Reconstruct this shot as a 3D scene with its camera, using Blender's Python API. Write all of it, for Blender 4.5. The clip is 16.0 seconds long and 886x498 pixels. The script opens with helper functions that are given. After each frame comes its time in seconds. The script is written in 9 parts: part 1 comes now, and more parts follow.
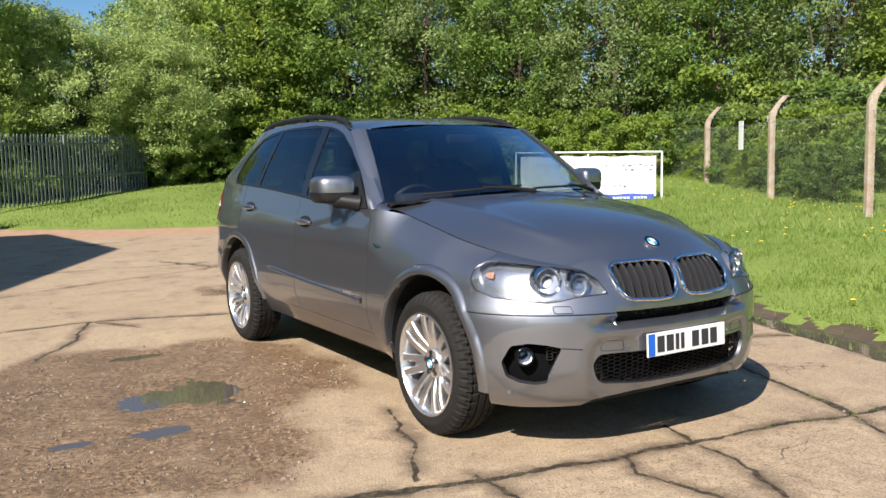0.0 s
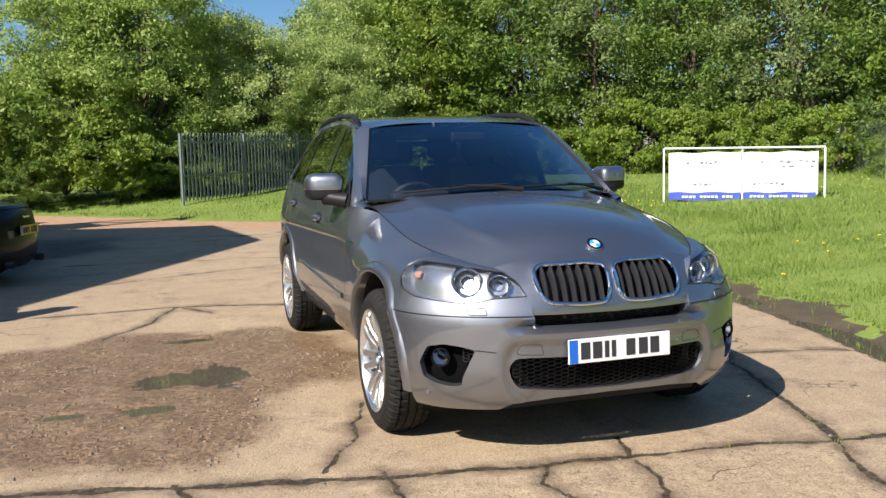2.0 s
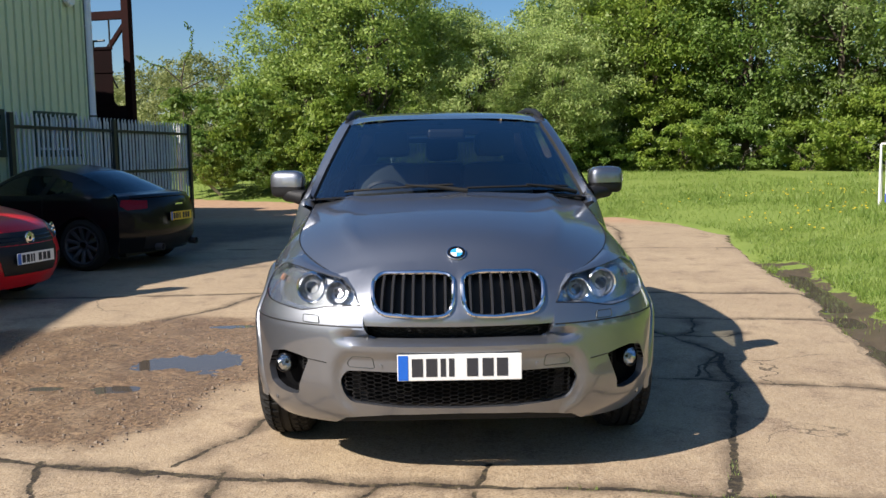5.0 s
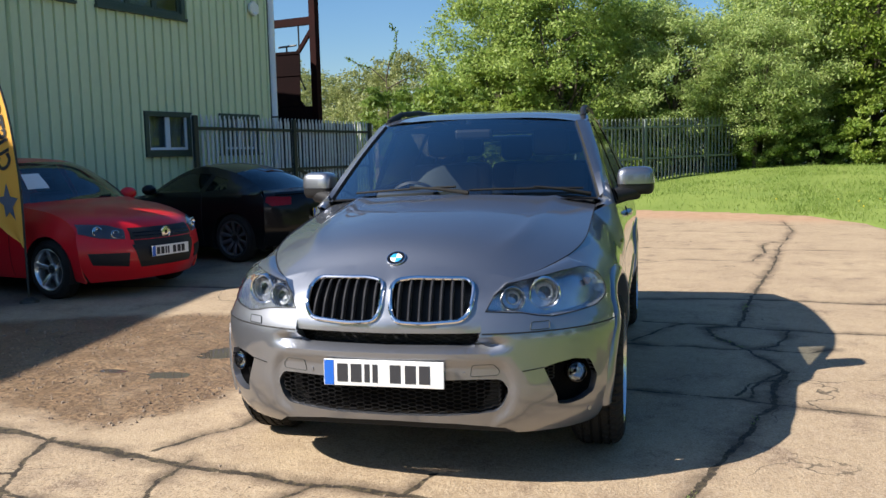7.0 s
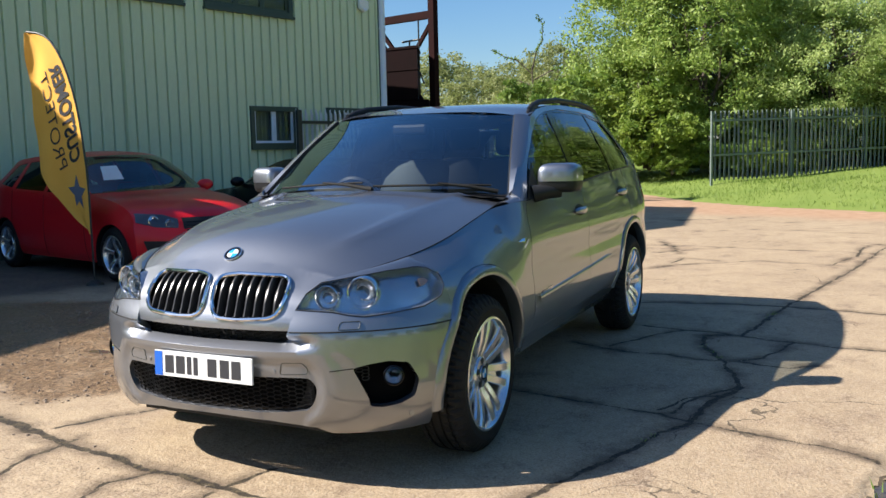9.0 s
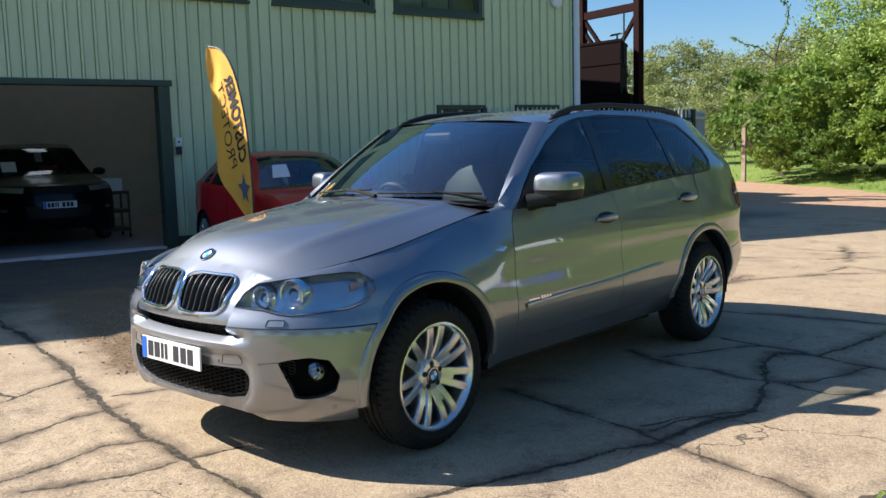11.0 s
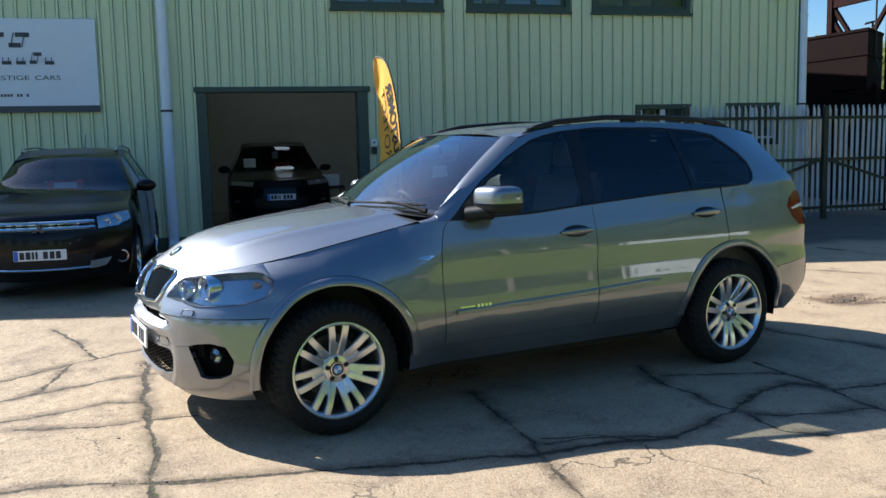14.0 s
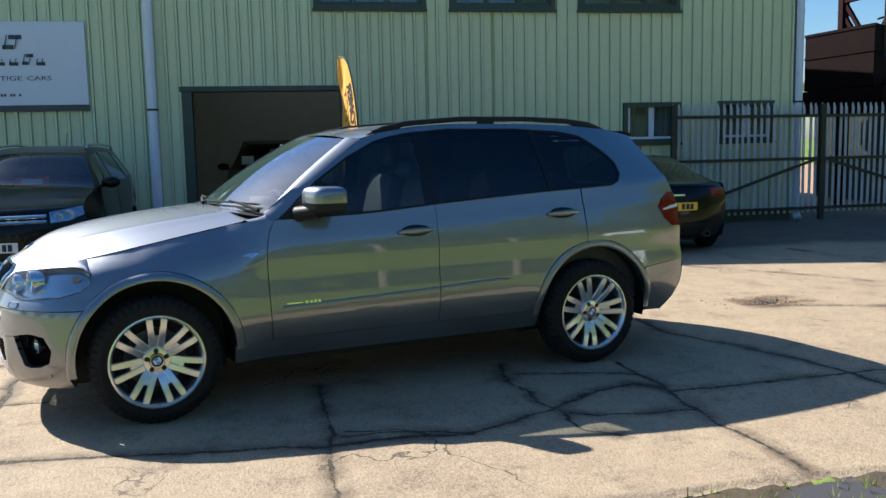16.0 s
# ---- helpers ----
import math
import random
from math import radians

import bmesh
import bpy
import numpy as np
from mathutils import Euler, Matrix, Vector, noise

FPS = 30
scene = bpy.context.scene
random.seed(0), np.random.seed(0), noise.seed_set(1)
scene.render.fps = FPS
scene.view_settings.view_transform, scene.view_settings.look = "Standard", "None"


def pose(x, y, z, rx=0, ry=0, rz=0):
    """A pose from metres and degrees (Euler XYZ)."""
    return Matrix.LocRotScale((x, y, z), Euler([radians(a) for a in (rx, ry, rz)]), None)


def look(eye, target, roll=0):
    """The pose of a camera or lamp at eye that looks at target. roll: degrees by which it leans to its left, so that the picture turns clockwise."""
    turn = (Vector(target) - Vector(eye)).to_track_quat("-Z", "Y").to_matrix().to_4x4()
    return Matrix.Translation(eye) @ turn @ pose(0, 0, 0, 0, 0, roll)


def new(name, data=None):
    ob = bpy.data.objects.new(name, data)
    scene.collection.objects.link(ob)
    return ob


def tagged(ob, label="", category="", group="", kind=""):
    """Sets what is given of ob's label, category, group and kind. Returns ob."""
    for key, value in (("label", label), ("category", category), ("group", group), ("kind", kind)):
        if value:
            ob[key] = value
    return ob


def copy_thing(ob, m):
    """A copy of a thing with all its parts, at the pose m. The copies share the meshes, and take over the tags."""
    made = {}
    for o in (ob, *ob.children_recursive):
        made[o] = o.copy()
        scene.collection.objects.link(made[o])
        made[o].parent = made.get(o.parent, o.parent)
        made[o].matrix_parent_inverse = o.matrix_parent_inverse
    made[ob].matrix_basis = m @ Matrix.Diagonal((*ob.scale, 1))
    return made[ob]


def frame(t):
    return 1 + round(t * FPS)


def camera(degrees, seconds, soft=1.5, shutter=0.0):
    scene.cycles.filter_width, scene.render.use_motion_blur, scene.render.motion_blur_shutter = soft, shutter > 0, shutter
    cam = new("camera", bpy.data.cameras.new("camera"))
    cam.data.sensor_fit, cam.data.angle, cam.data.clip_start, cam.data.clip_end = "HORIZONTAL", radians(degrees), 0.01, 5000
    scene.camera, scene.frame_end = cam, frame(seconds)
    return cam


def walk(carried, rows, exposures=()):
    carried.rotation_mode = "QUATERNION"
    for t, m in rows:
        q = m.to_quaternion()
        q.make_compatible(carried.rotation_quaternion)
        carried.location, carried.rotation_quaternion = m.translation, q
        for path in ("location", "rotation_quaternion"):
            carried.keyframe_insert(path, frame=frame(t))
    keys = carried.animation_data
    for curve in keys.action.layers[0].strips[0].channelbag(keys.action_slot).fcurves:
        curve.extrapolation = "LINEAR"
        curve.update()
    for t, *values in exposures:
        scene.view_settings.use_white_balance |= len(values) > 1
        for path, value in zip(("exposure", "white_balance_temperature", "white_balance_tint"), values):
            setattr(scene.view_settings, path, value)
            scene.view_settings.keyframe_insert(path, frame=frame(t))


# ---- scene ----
cam = camera(53.8, 16.0)
PATH = [
    (0, (-3.135, -5.258, 1.41), (-2.1, -3.559, 1.204), -1.2),
    (0.5, (-2.905, -5.467, 1.408), (-1.99, -3.7, 1.206), -1.2),
    (1, (-2.628, -5.546, 1.406), (-1.837, -3.721, 1.199), -1.2),
    (1.5, (-2.284, -5.615, 1.403), (-1.591, -3.751, 1.192), -1.3),
    (2, (-1.981, -5.804, 1.397), (-1.357, -3.915, 1.191), -1.3),
    (2.5, (-1.693, -5.901, 1.386), (-1.142, -3.99, 1.178), -1.1),
    (3, (-1.332, -5.931, 1.388), (-0.854, -4.001, 1.173), -1.2),
    (3.5, (-0.995, -6.011, 1.397), (-0.591, -4.064, 1.181), -1.1),
    (4, (-0.714, -6.007, 1.397), (-0.416, -4.042, 1.18), -1.0),
    (4.5, (-0.409, -5.916, 1.403), (-0.243, -3.935, 1.183), -1.0),
    (5, (-0.122, -5.913, 1.405), (-0.089, -3.925, 1.191), -0.8),
    (5.2, (0.013, -5.896, 1.413), (-0.014, -3.908, 1.197), -1.0),
    (7.3, (1.298, -5.643, 1.428), (0.774, -3.725, 1.206), -1.3),
    (7.5, (1.446, -5.58, 1.425), (0.89, -3.672, 1.201), -1.3),
    (8, (1.816, -5.487, 1.429), (1.172, -3.607, 1.207), -1.4),
    (8.5, (2.172, -5.404, 1.467), (1.434, -3.559, 1.243), -1.2),
    (9, (2.465, -5.166, 1.415), (1.617, -3.369, 1.187), -1.3),
    (9.5, (2.814, -5.055, 1.452), (1.821, -3.333, 1.23), -1.4),
    (10, (3.184, -4.936, 1.476), (2.05, -3.303, 1.258), -1.4),
    (10.2, (3.301, -4.855, 1.475), (2.119, -3.257, 1.253), -1.5),
    (12.3, (4.522, -4.014, 1.508), (3.0, -2.737, 1.276), -1.2),
    (12.5, (4.629, -3.939, 1.525), (3.079, -2.697, 1.294), -1.2),
    (13, (4.914, -3.706, 1.547), (3.299, -2.549, 1.318), -1.2),
    (13.5, (5.073, -3.412, 1.512), (3.401, -2.34, 1.28), -1.2),
    (14, (5.279, -3.133, 1.547), (3.527, -2.197, 1.317), -1.3),
    (14.5, (5.581, -2.875, 1.552), (3.779, -2.039, 1.327), -1.3),
    (15, (5.716, -2.56, 1.53), (3.892, -1.773, 1.301), -1.4),
    (15.5, (5.84, -2.25, 1.558), (4.025, -1.444, 1.324), -1.3),
    (16, (6.017, -1.962, 1.547), (4.205, -1.149, 1.312), -1.2),
]
walk(cam, [(t, look(e, g, r)) for t, e, g, r in PATH], [(0.0, 0.75, 6500, 13), (5.0, 0.65, 6500, 13), (7.5, 0.93, 6400, 12), (9.0, 0.98, 6400, 12), (10.0, 1.02, 6350, 12), (12.5, 0.96, 6100, 9), (14.2, 1.07, 5980, 9), (15.2, 0.99, 6050, 9), (16.0, 0.97, 6080, 9)])

# ---- world and sun ----
world = bpy.data.worlds.new("sky")
scene.world = world
world.use_nodes = True
wn = world.node_tree.nodes
wl = world.node_tree.links
sky = wn.new("ShaderNodeTexSky")
sky.sky_type = "NISHITA"
sky.sun_disc = False
sky.sun_elevation = radians(39.3)
sky.sun_rotation = radians(238.4)
sky.air_density, sky.dust_density, sky.ozone_density = 1.0, 0.8, 3.6
# thin broken cloud
wc, wm, wno, wr, wx = wn.new("ShaderNodeTexCoord"), wn.new("ShaderNodeMapping"), wn.new("ShaderNodeTexNoise"), wn.new("ShaderNodeMapRange"), wn.new("ShaderNodeMix")
wm.inputs["Scale"].default_value = (1.0, 1.0, 2.2)
wm.inputs["Location"].default_value = (3.1, 0.4, 0.2)
wno.inputs["Scale"].default_value, wno.inputs["Detail"].default_value, wno.inputs["Roughness"].default_value = 1.3, 4, 0.48
wr.inputs[1].default_value, wr.inputs[2].default_value, wr.inputs[4].default_value = 0.48, 0.80, 0.04
wx.data_type = "RGBA"
wx.inputs[7].default_value = (13.0, 13.2, 13.5, 1)
wl.new(wc.outputs["Generated"], wm.inputs[0])
wl.new(wm.outputs[0], wno.inputs["Vector"])
wl.new(wno.outputs[0], wr.inputs[0])
wl.new(wr.outputs[0], wx.inputs[0])
deep = wn.new("ShaderNodeHueSaturation")
deep.inputs["Saturation"].default_value, deep.inputs["Value"].default_value = 1.26, 1.0
wl.new(sky.outputs[0], deep.inputs["Color"])
wl.new(deep.outputs[0], wx.inputs[6])
wl.new(wx.outputs[2], wn["Background"].inputs[0])
wn["Background"].inputs[1].default_value = 0.076

sun = new("sun", bpy.data.lights.new("sun", "SUN"))
sun.data.energy, sun.data.angle, sun.data.color = 5.0, radians(0.53), (1.0, 0.94, 0.85)
sun.matrix_world = look((-10.4, -6.4, 10.0), (0, 0, 0))
tagged(sun, kind="structure")


# ---- materials ----
def nodes_of(name):
    m = bpy.data.materials.new(name)
    m.use_nodes = True
    return m, m.node_tree.nodes, m.node_tree.links, m.node_tree.nodes["Principled BSDF"]


def mat(name, a, b=None, rough=0.6, metal=0.0, scale=4.0, fine=60.0, bump=0.0, coat=0.0, spec=0.5, rough2=None, stretch=(1, 1, 1), contrast=0.5):
    """Two tones mixed by a broad and a fine noise, with fine relief."""
    m, n, l, p = nodes_of(name)
    b = b or tuple(c * 0.8 for c in a)
    tc = n.new("ShaderNodeTexCoord")
    mp = n.new("ShaderNodeMapping")
    mp.inputs["Scale"].default_value = stretch
    l.new(tc.outputs["Object"], mp.inputs[0])
    n1, n2 = n.new("ShaderNodeTexNoise"), n.new("ShaderNodeTexNoise")
    n1.inputs["Scale"].default_value, n1.inputs["Detail"].default_value = scale, 5
    n2.inputs["Scale"].default_value, n2.inputs["Detail"].default_value = fine, 4
    for q in (n1, n2):
        l.new(mp.outputs[0], q.inputs["Vector"])
    mixf = n.new("ShaderNodeMix")
    mixf.inputs[0].default_value = 0.4
    l.new(n1.outputs[0], mixf.inputs[2])
    l.new(n2.outputs[0], mixf.inputs[3])
    ramp = n.new("ShaderNodeMapRange")
    ramp.inputs[1].default_value, ramp.inputs[2].default_value = 0.5 - contrast * 0.4, 0.5 + contrast * 0.4
    l.new(mixf.outputs[0], ramp.inputs[0])
    mix = n.new("ShaderNodeMix")
    mix.data_type = "RGBA"
    mix.inputs[6].default_value, mix.inputs[7].default_value = (*a, 1), (*b, 1)
    l.new(ramp.outputs[0], mix.inputs[0])
    l.new(mix.outputs[2], p.inputs["Base Color"])
    p.inputs["Roughness"].default_value, p.inputs["Metallic"].default_value = rough, metal
    p.inputs["Coat Weight"].default_value, p.inputs["Coat Roughness"].default_value = coat, 0.03
    p.inputs["Specular IOR Level"].default_value = spec
    if rough2 is not None:
        r = n.new("ShaderNodeMapRange")
        r.inputs[3].default_value, r.inputs[4].default_value = rough, rough2
        l.new(ramp.outputs[0], r.inputs[0])
        l.new(r.outputs[0], p.inputs["Roughness"])
    if bump:
        bp = n.new("ShaderNodeBump")
        bp.inputs["Strength"].default_value, bp.inputs["Distance"].default_value = 0.6, bump
        l.new(n2.outputs[0], bp.inputs["Height"])
        l.new(bp.outputs[0], p.inputs["Normal"])
    return m


def glass_mat(name, tint, alpha, f0=0.09, power=4.8):
    """A thin pane: a dark or clear tinted film with a sharp reflection, alike from both sides."""
    m, n, l, p = nodes_of(name)
    n.remove(p)
    out = n["Material Output"]
    tr, gl, mx, lw = n.new("ShaderNodeBsdfTransparent"), n.new("ShaderNodeBsdfGlossy"), n.new("ShaderNodeMixShader"), n.new("ShaderNodeLayerWeight")
    lw.inputs[0].default_value = 0.5
    pw, fr = n.new("ShaderNodeMath"), n.new("ShaderNodeMath")
    pw.operation, fr.operation = "POWER", "MULTIPLY_ADD"
    pw.inputs[1].default_value, fr.inputs[1].default_value, fr.inputs[2].default_value = power, 1 - f0, f0
    l.new(lw.outputs["Facing"], pw.inputs[0])
    l.new(pw.outputs[0], fr.inputs[0])
    tr.inputs[0].default_value = (*[c * alpha for c in tint], 1)
    gl.inputs["Roughness"].default_value = 0.01
    gl.inputs["Color"].default_value = (0.91, 0.96, 1.0, 1)
    l.new(fr.outputs[0], mx.inputs[0])
    l.new(tr.outputs[0], mx.inputs[1])
    l.new(gl.outputs[0], mx.inputs[2])
    l.new(mx.outputs[0], out.inputs[0])
    return m


def leaf_mat(name, a, b, trans=0.3):
    m, n, l, p = nodes_of(name)
    out = n["Material Output"]
    geo = n.new("ShaderNodeNewGeometry")
    tc, spray = n.new("ShaderNodeTexCoord"), n.new("ShaderNodeTexNoise")
    spray.inputs["Scale"].default_value, spray.inputs["Detail"].default_value = 1.7, 3
    l.new(tc.outputs["Object"], spray.inputs["Vector"])
    tone = n.new("ShaderNodeMapRange")
    tone.inputs[1].default_value, tone.inputs[2].default_value = 0.36, 0.64
    l.new(spray.outputs[0], tone.inputs[0])
    share = n.new("ShaderNodeMix")
    share.inputs[0].default_value = 0.62
    l.new(geo.outputs["Random Per Island"], share.inputs[2])
    l.new(tone.outputs[0], share.inputs[3])
    mix = n.new("ShaderNodeMix")
    mix.data_type = "RGBA"
    mix.inputs[6].default_value, mix.inputs[7].default_value = (*a, 1), (*b, 1)
    l.new(share.outputs[0], mix.inputs[0])
    l.new(mix.outputs[2], p.inputs["Base Color"])
    p.inputs["Roughness"].default_value = 0.5
    p.inputs["Specular IOR Level"].default_value = 0.35
    tl, ms = n.new("ShaderNodeBsdfTranslucent"), n.new("ShaderNodeMixShader")
    l.new(mix.outputs[2], tl.inputs[0])
    ms.inputs[0].default_value = trans
    l.new(p.outputs[0], ms.inputs[1])
    l.new(tl.outputs[0], ms.inputs[2])
    l.new(ms.outputs[0], out.inputs[0])
    return m


def concrete_mat():
    """Worn sandy concrete; dirt sits in the cracks, wet brown grit covers a patch."""
    m, n, l, p = nodes_of("worn_concrete")
    tc = n.new("ShaderNodeTexCoord")

    def noise_node(s, d=6, r=0.6):
        q = n.new("ShaderNodeTexNoise")
        q.inputs["Scale"].default_value, q.inputs["Detail"].default_value, q.inputs["Roughness"].default_value = s, d, r
        l.new(tc.outputs["Object"], q.inputs["Vector"])
        return q.outputs[0]

    def rng(v, a, b, c=0.0, d=1.0):
        q = n.new("ShaderNodeMapRange")
        for k, val in zip((1, 2, 3, 4), (a, b, c, d)):
            q.inputs[k].default_value = val
        l.new(v, q.inputs[0])
        return q.outputs[0]

    def mixc(f, a, b):
        q = n.new("ShaderNodeMix")
        q.data_type = "RGBA"
        for v, k in ((a, 6), (b, 7)):
            if isinstance(v, tuple):
                q.inputs[k].default_value = (*v, 1)
            else:
                l.new(v, q.inputs[k])
        l.new(f, q.inputs[0])
        return q.outputs[2]

    def math_node(op, a, b):
        q = n.new("ShaderNodeMath")
        q.operation = op
        q.use_clamp = True
        for v, k in ((a, 0), (b, 1)):
            if isinstance(v, float):
                q.inputs[k].default_value = v
            else:
                l.new(v, q.inputs[k])
        return q.outputs[0]

    def attr(name):
        q = n.new("ShaderNodeAttribute")
        q.attribute_name = name
        return q.outputs["Fac"]

    broad, mid, grit = noise_node(0.7, 5), noise_node(4.0, 8, 0.65), noise_node(85.0, 3)
    spots, coarse, fine = noise_node(2.3, 9, 0.72), noise_node(22.0, 6, 0.7), noise_node(160.0, 2)
    base = mixc(rng(broad, 0.35, 0.65), (0.455, 0.345, 0.215), (0.385, 0.285, 0.175))
    base = mixc(rng(noise_node(1.15, 7, 0.66), 0.52, 0.62, 0, 0.6), base, (0.27, 0.19, 0.12))
    base = mixc(rng(mid, 0.42, 0.70), base, (0.34, 0.248, 0.155))
    base = mixc(rng(spots, 0.55, 0.66, 0, 0.8), base, (0.19, 0.13, 0.085))
    base = mixc(rng(coarse, 0.51, 0.60, 0, 0.45), base, (0.43, 0.34, 0.235))
    base = mixc(math_node("MULTIPLY", rng(coarse, 0.36, 0.45, 0.8, 0.0), rng(attr("worn"), 0.0, 1.0, 0.55, 1.0)), base, (0.17, 0.122, 0.076))
    base = mixc(rng(grit, 0.52, 0.60, 0, 0.5), base, (0.50, 0.405, 0.295))
    base = mixc(math_node("MULTIPLY", rng(grit, 0.37, 0.45, 0.75, 0.0), rng(attr("worn"), 0.0, 1.0, 0.65, 1.0)), base, (0.16, 0.115, 0.078))
    base = mixc(rng(fine, 0.36, 0.43, 0.25, 0.0), base, (0.14, 0.105, 0.075))
    brown = math_node("MULTIPLY", attr("grit"), rng(spots, 0.28, 0.50, 0.55, 1.0))
    gravel = mixc(rng(noise_node(34.0, 6, 0.75), 0.42, 0.60), (0.060, 0.035, 0.019), (0.36, 0.235, 0.13))
    gravel = mixc(rng(mid, 0.40, 0.66, 0, 0.75), gravel, (0.13, 0.082, 0.046))
    gravel = mixc(rng(fine, 0.60, 0.68, 0, 0.9), gravel, (0.52, 0.40, 0.27))
    base = mixc(brown, base, gravel)
    # darker tone within about 4 m of the building wall
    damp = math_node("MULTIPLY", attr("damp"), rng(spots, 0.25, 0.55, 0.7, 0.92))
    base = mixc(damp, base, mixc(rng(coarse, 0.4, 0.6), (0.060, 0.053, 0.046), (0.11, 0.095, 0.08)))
    # thin ragged cracks, from the distance to each joint
    away = n.new("ShaderNodeMath")
    away.operation = "ADD"
    l.new(attr("away"), away.inputs[0])
    ragged = n.new("ShaderNodeMix")
    ragged.inputs[0].default_value = 0.45
    l.new(rng(mid, 0.2, 0.8, -0.020, 0.020), ragged.inputs[2])
    l.new(rng(grit, 0.2, 0.8, -0.012, 0.012), ragged.inputs[3])
    l.new(ragged.outputs[0], away.inputs[1])
    stain = math_node("MULTIPLY", rng(away.outputs[0], 0.012, 0.10, 0.9, 0.0), rng(spots, 0.38, 0.55))
    base = mixc(stain, base, (0.12, 0.085, 0.055))
    dirt = rng(away.outputs[0], 0.006, 0.0105, 0.97, 0.0)
    base = mixc(dirt, base, mixc(rng(coarse, 0.46, 0.62), (0.026, 0.020, 0.014), (0.10, 0.078, 0.042)))
    cells = n.new("ShaderNodeTexVoronoi")
    cells.feature = "DISTANCE_TO_EDGE"
    cells.inputs["Scale"].default_value = 0.85
    warp = n.new("ShaderNodeVectorMath")
    warp.operation = "ADD"
    bend = n.new("ShaderNodeTexNoise")
    bend.inputs["Scale"].default_value, bend.inputs["Detail"].default_value = 2.6, 7
    l.new(tc.outputs["Object"], bend.inputs["Vector"])
    less = n.new("ShaderNodeVectorMath")
    less.operation = "SCALE"
    less.inputs["Scale"].default_value = 0.5
    l.new(bend.outputs["Color"], less.inputs[0])
    l.new(tc.outputs["Object"], warp.inputs[0])
    l.new(less.outputs[0], warp.inputs[1])
    l.new(warp.outputs[0], cells.inputs["Vector"])
    hair = math_node("MULTIPLY", rng(cells.outputs["Distance"], 0.0025, 0.006, 0.8, 0.0), rng(broad, 0.53, 0.60))
    base = mixc(hair, base, (0.05, 0.038, 0.026))
    track = attr("earth")
    base = mixc(track, base, mixc(rng(mid, 0.35, 0.65), (0.36, 0.215, 0.125), (0.46, 0.30, 0.19)))
    l.new(base, p.inputs["Base Color"])
    l.new(rng(brown, 0.0, 1.0, 0.82, 0.42), p.inputs["Roughness"])
    p.inputs["Specular IOR Level"].default_value = 0.4
    bp = n.new("ShaderNodeBump")
    bp.inputs["Strength"].default_value, bp.inputs["Distance"].default_value = 0.9, 0.006
    h = n.new("ShaderNodeMath")
    h.operation = "ADD"
    l.new(math_node("MULTIPLY", grit, 0.85), h.inputs[0])
    l.new(coarse, h.inputs[1])
    l.new(h.outputs[0], bp.inputs["Height"])
    l.new(bp.outputs[0], p.inputs["Normal"])
    return m


M_CONC = concrete_mat()
M_GRASS = mat("turf", (0.14, 0.205, 0.040), (0.21, 0.265, 0.06), 0.9, scale=0.8, fine=25, bump=0.02, spec=0.2)
M_BLADE = leaf_mat("grass_blades", (0.15, 0.245, 0.04), (0.28, 0.36, 0.085), 0.42)
M_MUD = mat("wet_mud", (0.07, 0.052, 0.03), (0.12, 0.09, 0.05), 0.45, scale=6, fine=50, bump=0.01)
M_LEAF_A = leaf_mat("leaf_bright", (0.105, 0.19, 0.022), (0.32, 0.40, 0.067), 0.42)
M_LEAF_B = leaf_mat("leaf_mid", (0.083, 0.163, 0.026), (0.255, 0.355, 0.075), 0.42)
M_LEAF_C = leaf_mat("leaf_dull", (0.108, 0.175, 0.045), (0.29, 0.36, 0.12), 0.38)
# Lighter leaf copies: sunlight put into the colour of the left-hand trees
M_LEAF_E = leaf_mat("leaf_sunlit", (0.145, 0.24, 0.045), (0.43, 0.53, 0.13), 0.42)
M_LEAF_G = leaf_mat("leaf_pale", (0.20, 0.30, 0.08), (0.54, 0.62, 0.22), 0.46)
# Dark leaf copy: the shade under the canopy, put into the bushes' colour
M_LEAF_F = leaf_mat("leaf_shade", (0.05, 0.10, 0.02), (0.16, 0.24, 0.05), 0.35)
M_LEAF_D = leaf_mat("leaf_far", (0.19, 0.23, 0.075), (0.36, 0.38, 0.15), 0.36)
M_BARK = mat("bark", (0.11, 0.085, 0.06), (0.06, 0.045, 0.035), 0.9, scale=6, fine=40, bump=0.02, stretch=(1, 1, 0.25))
M_YELLOW = mat("dandelion_yellow", (0.75, 0.52, 0.02), (0.8, 0.6, 0.05), 0.8)
M_CLAD = mat("green_cladding", (0.68, 0.745, 0.50), (0.60, 0.665, 0.44), 0.40, scale=0.6, fine=30, rough2=0.55, stretch=(1, 1, 0.3))
M_CLAD_TRIM = mat("dark_green_trim", (0.035, 0.06, 0.045), (0.05, 0.075, 0.055), 0.5)
M_PIPE = mat("white_upvc", (0.78, 0.82, 0.90), (0.70, 0.74, 0.82), 0.4, scale=3, fine=40)
M_WHITE = mat("white_paint", (0.82, 0.82, 0.80), (0.74, 0.74, 0.72), 0.45)
M_GALV = mat("galvanised_steel", (0.74, 0.75, 0.76), (0.60, 0.61, 0.62), 0.45, metal=0.35, scale=3, fine=35, rough2=0.62)
M_GREENSTEEL = mat("weathered_green_steel", (0.15, 0.195, 0.175), (0.24, 0.28, 0.26), 0.55, metal=0.3, scale=2, fine=25)
M_DARKSTEEL = mat("dark_painted_steel", (0.022, 0.028, 0.026), (0.04, 0.045, 0.042), 0.5, metal=0.2)
M_RUST = mat("red_oxide_steel", (0.028, 0.007, 0.006), (0.014, 0.006, 0.005), 0.8, spec=0.1, scale=2.5, fine=30, bump=0.004)
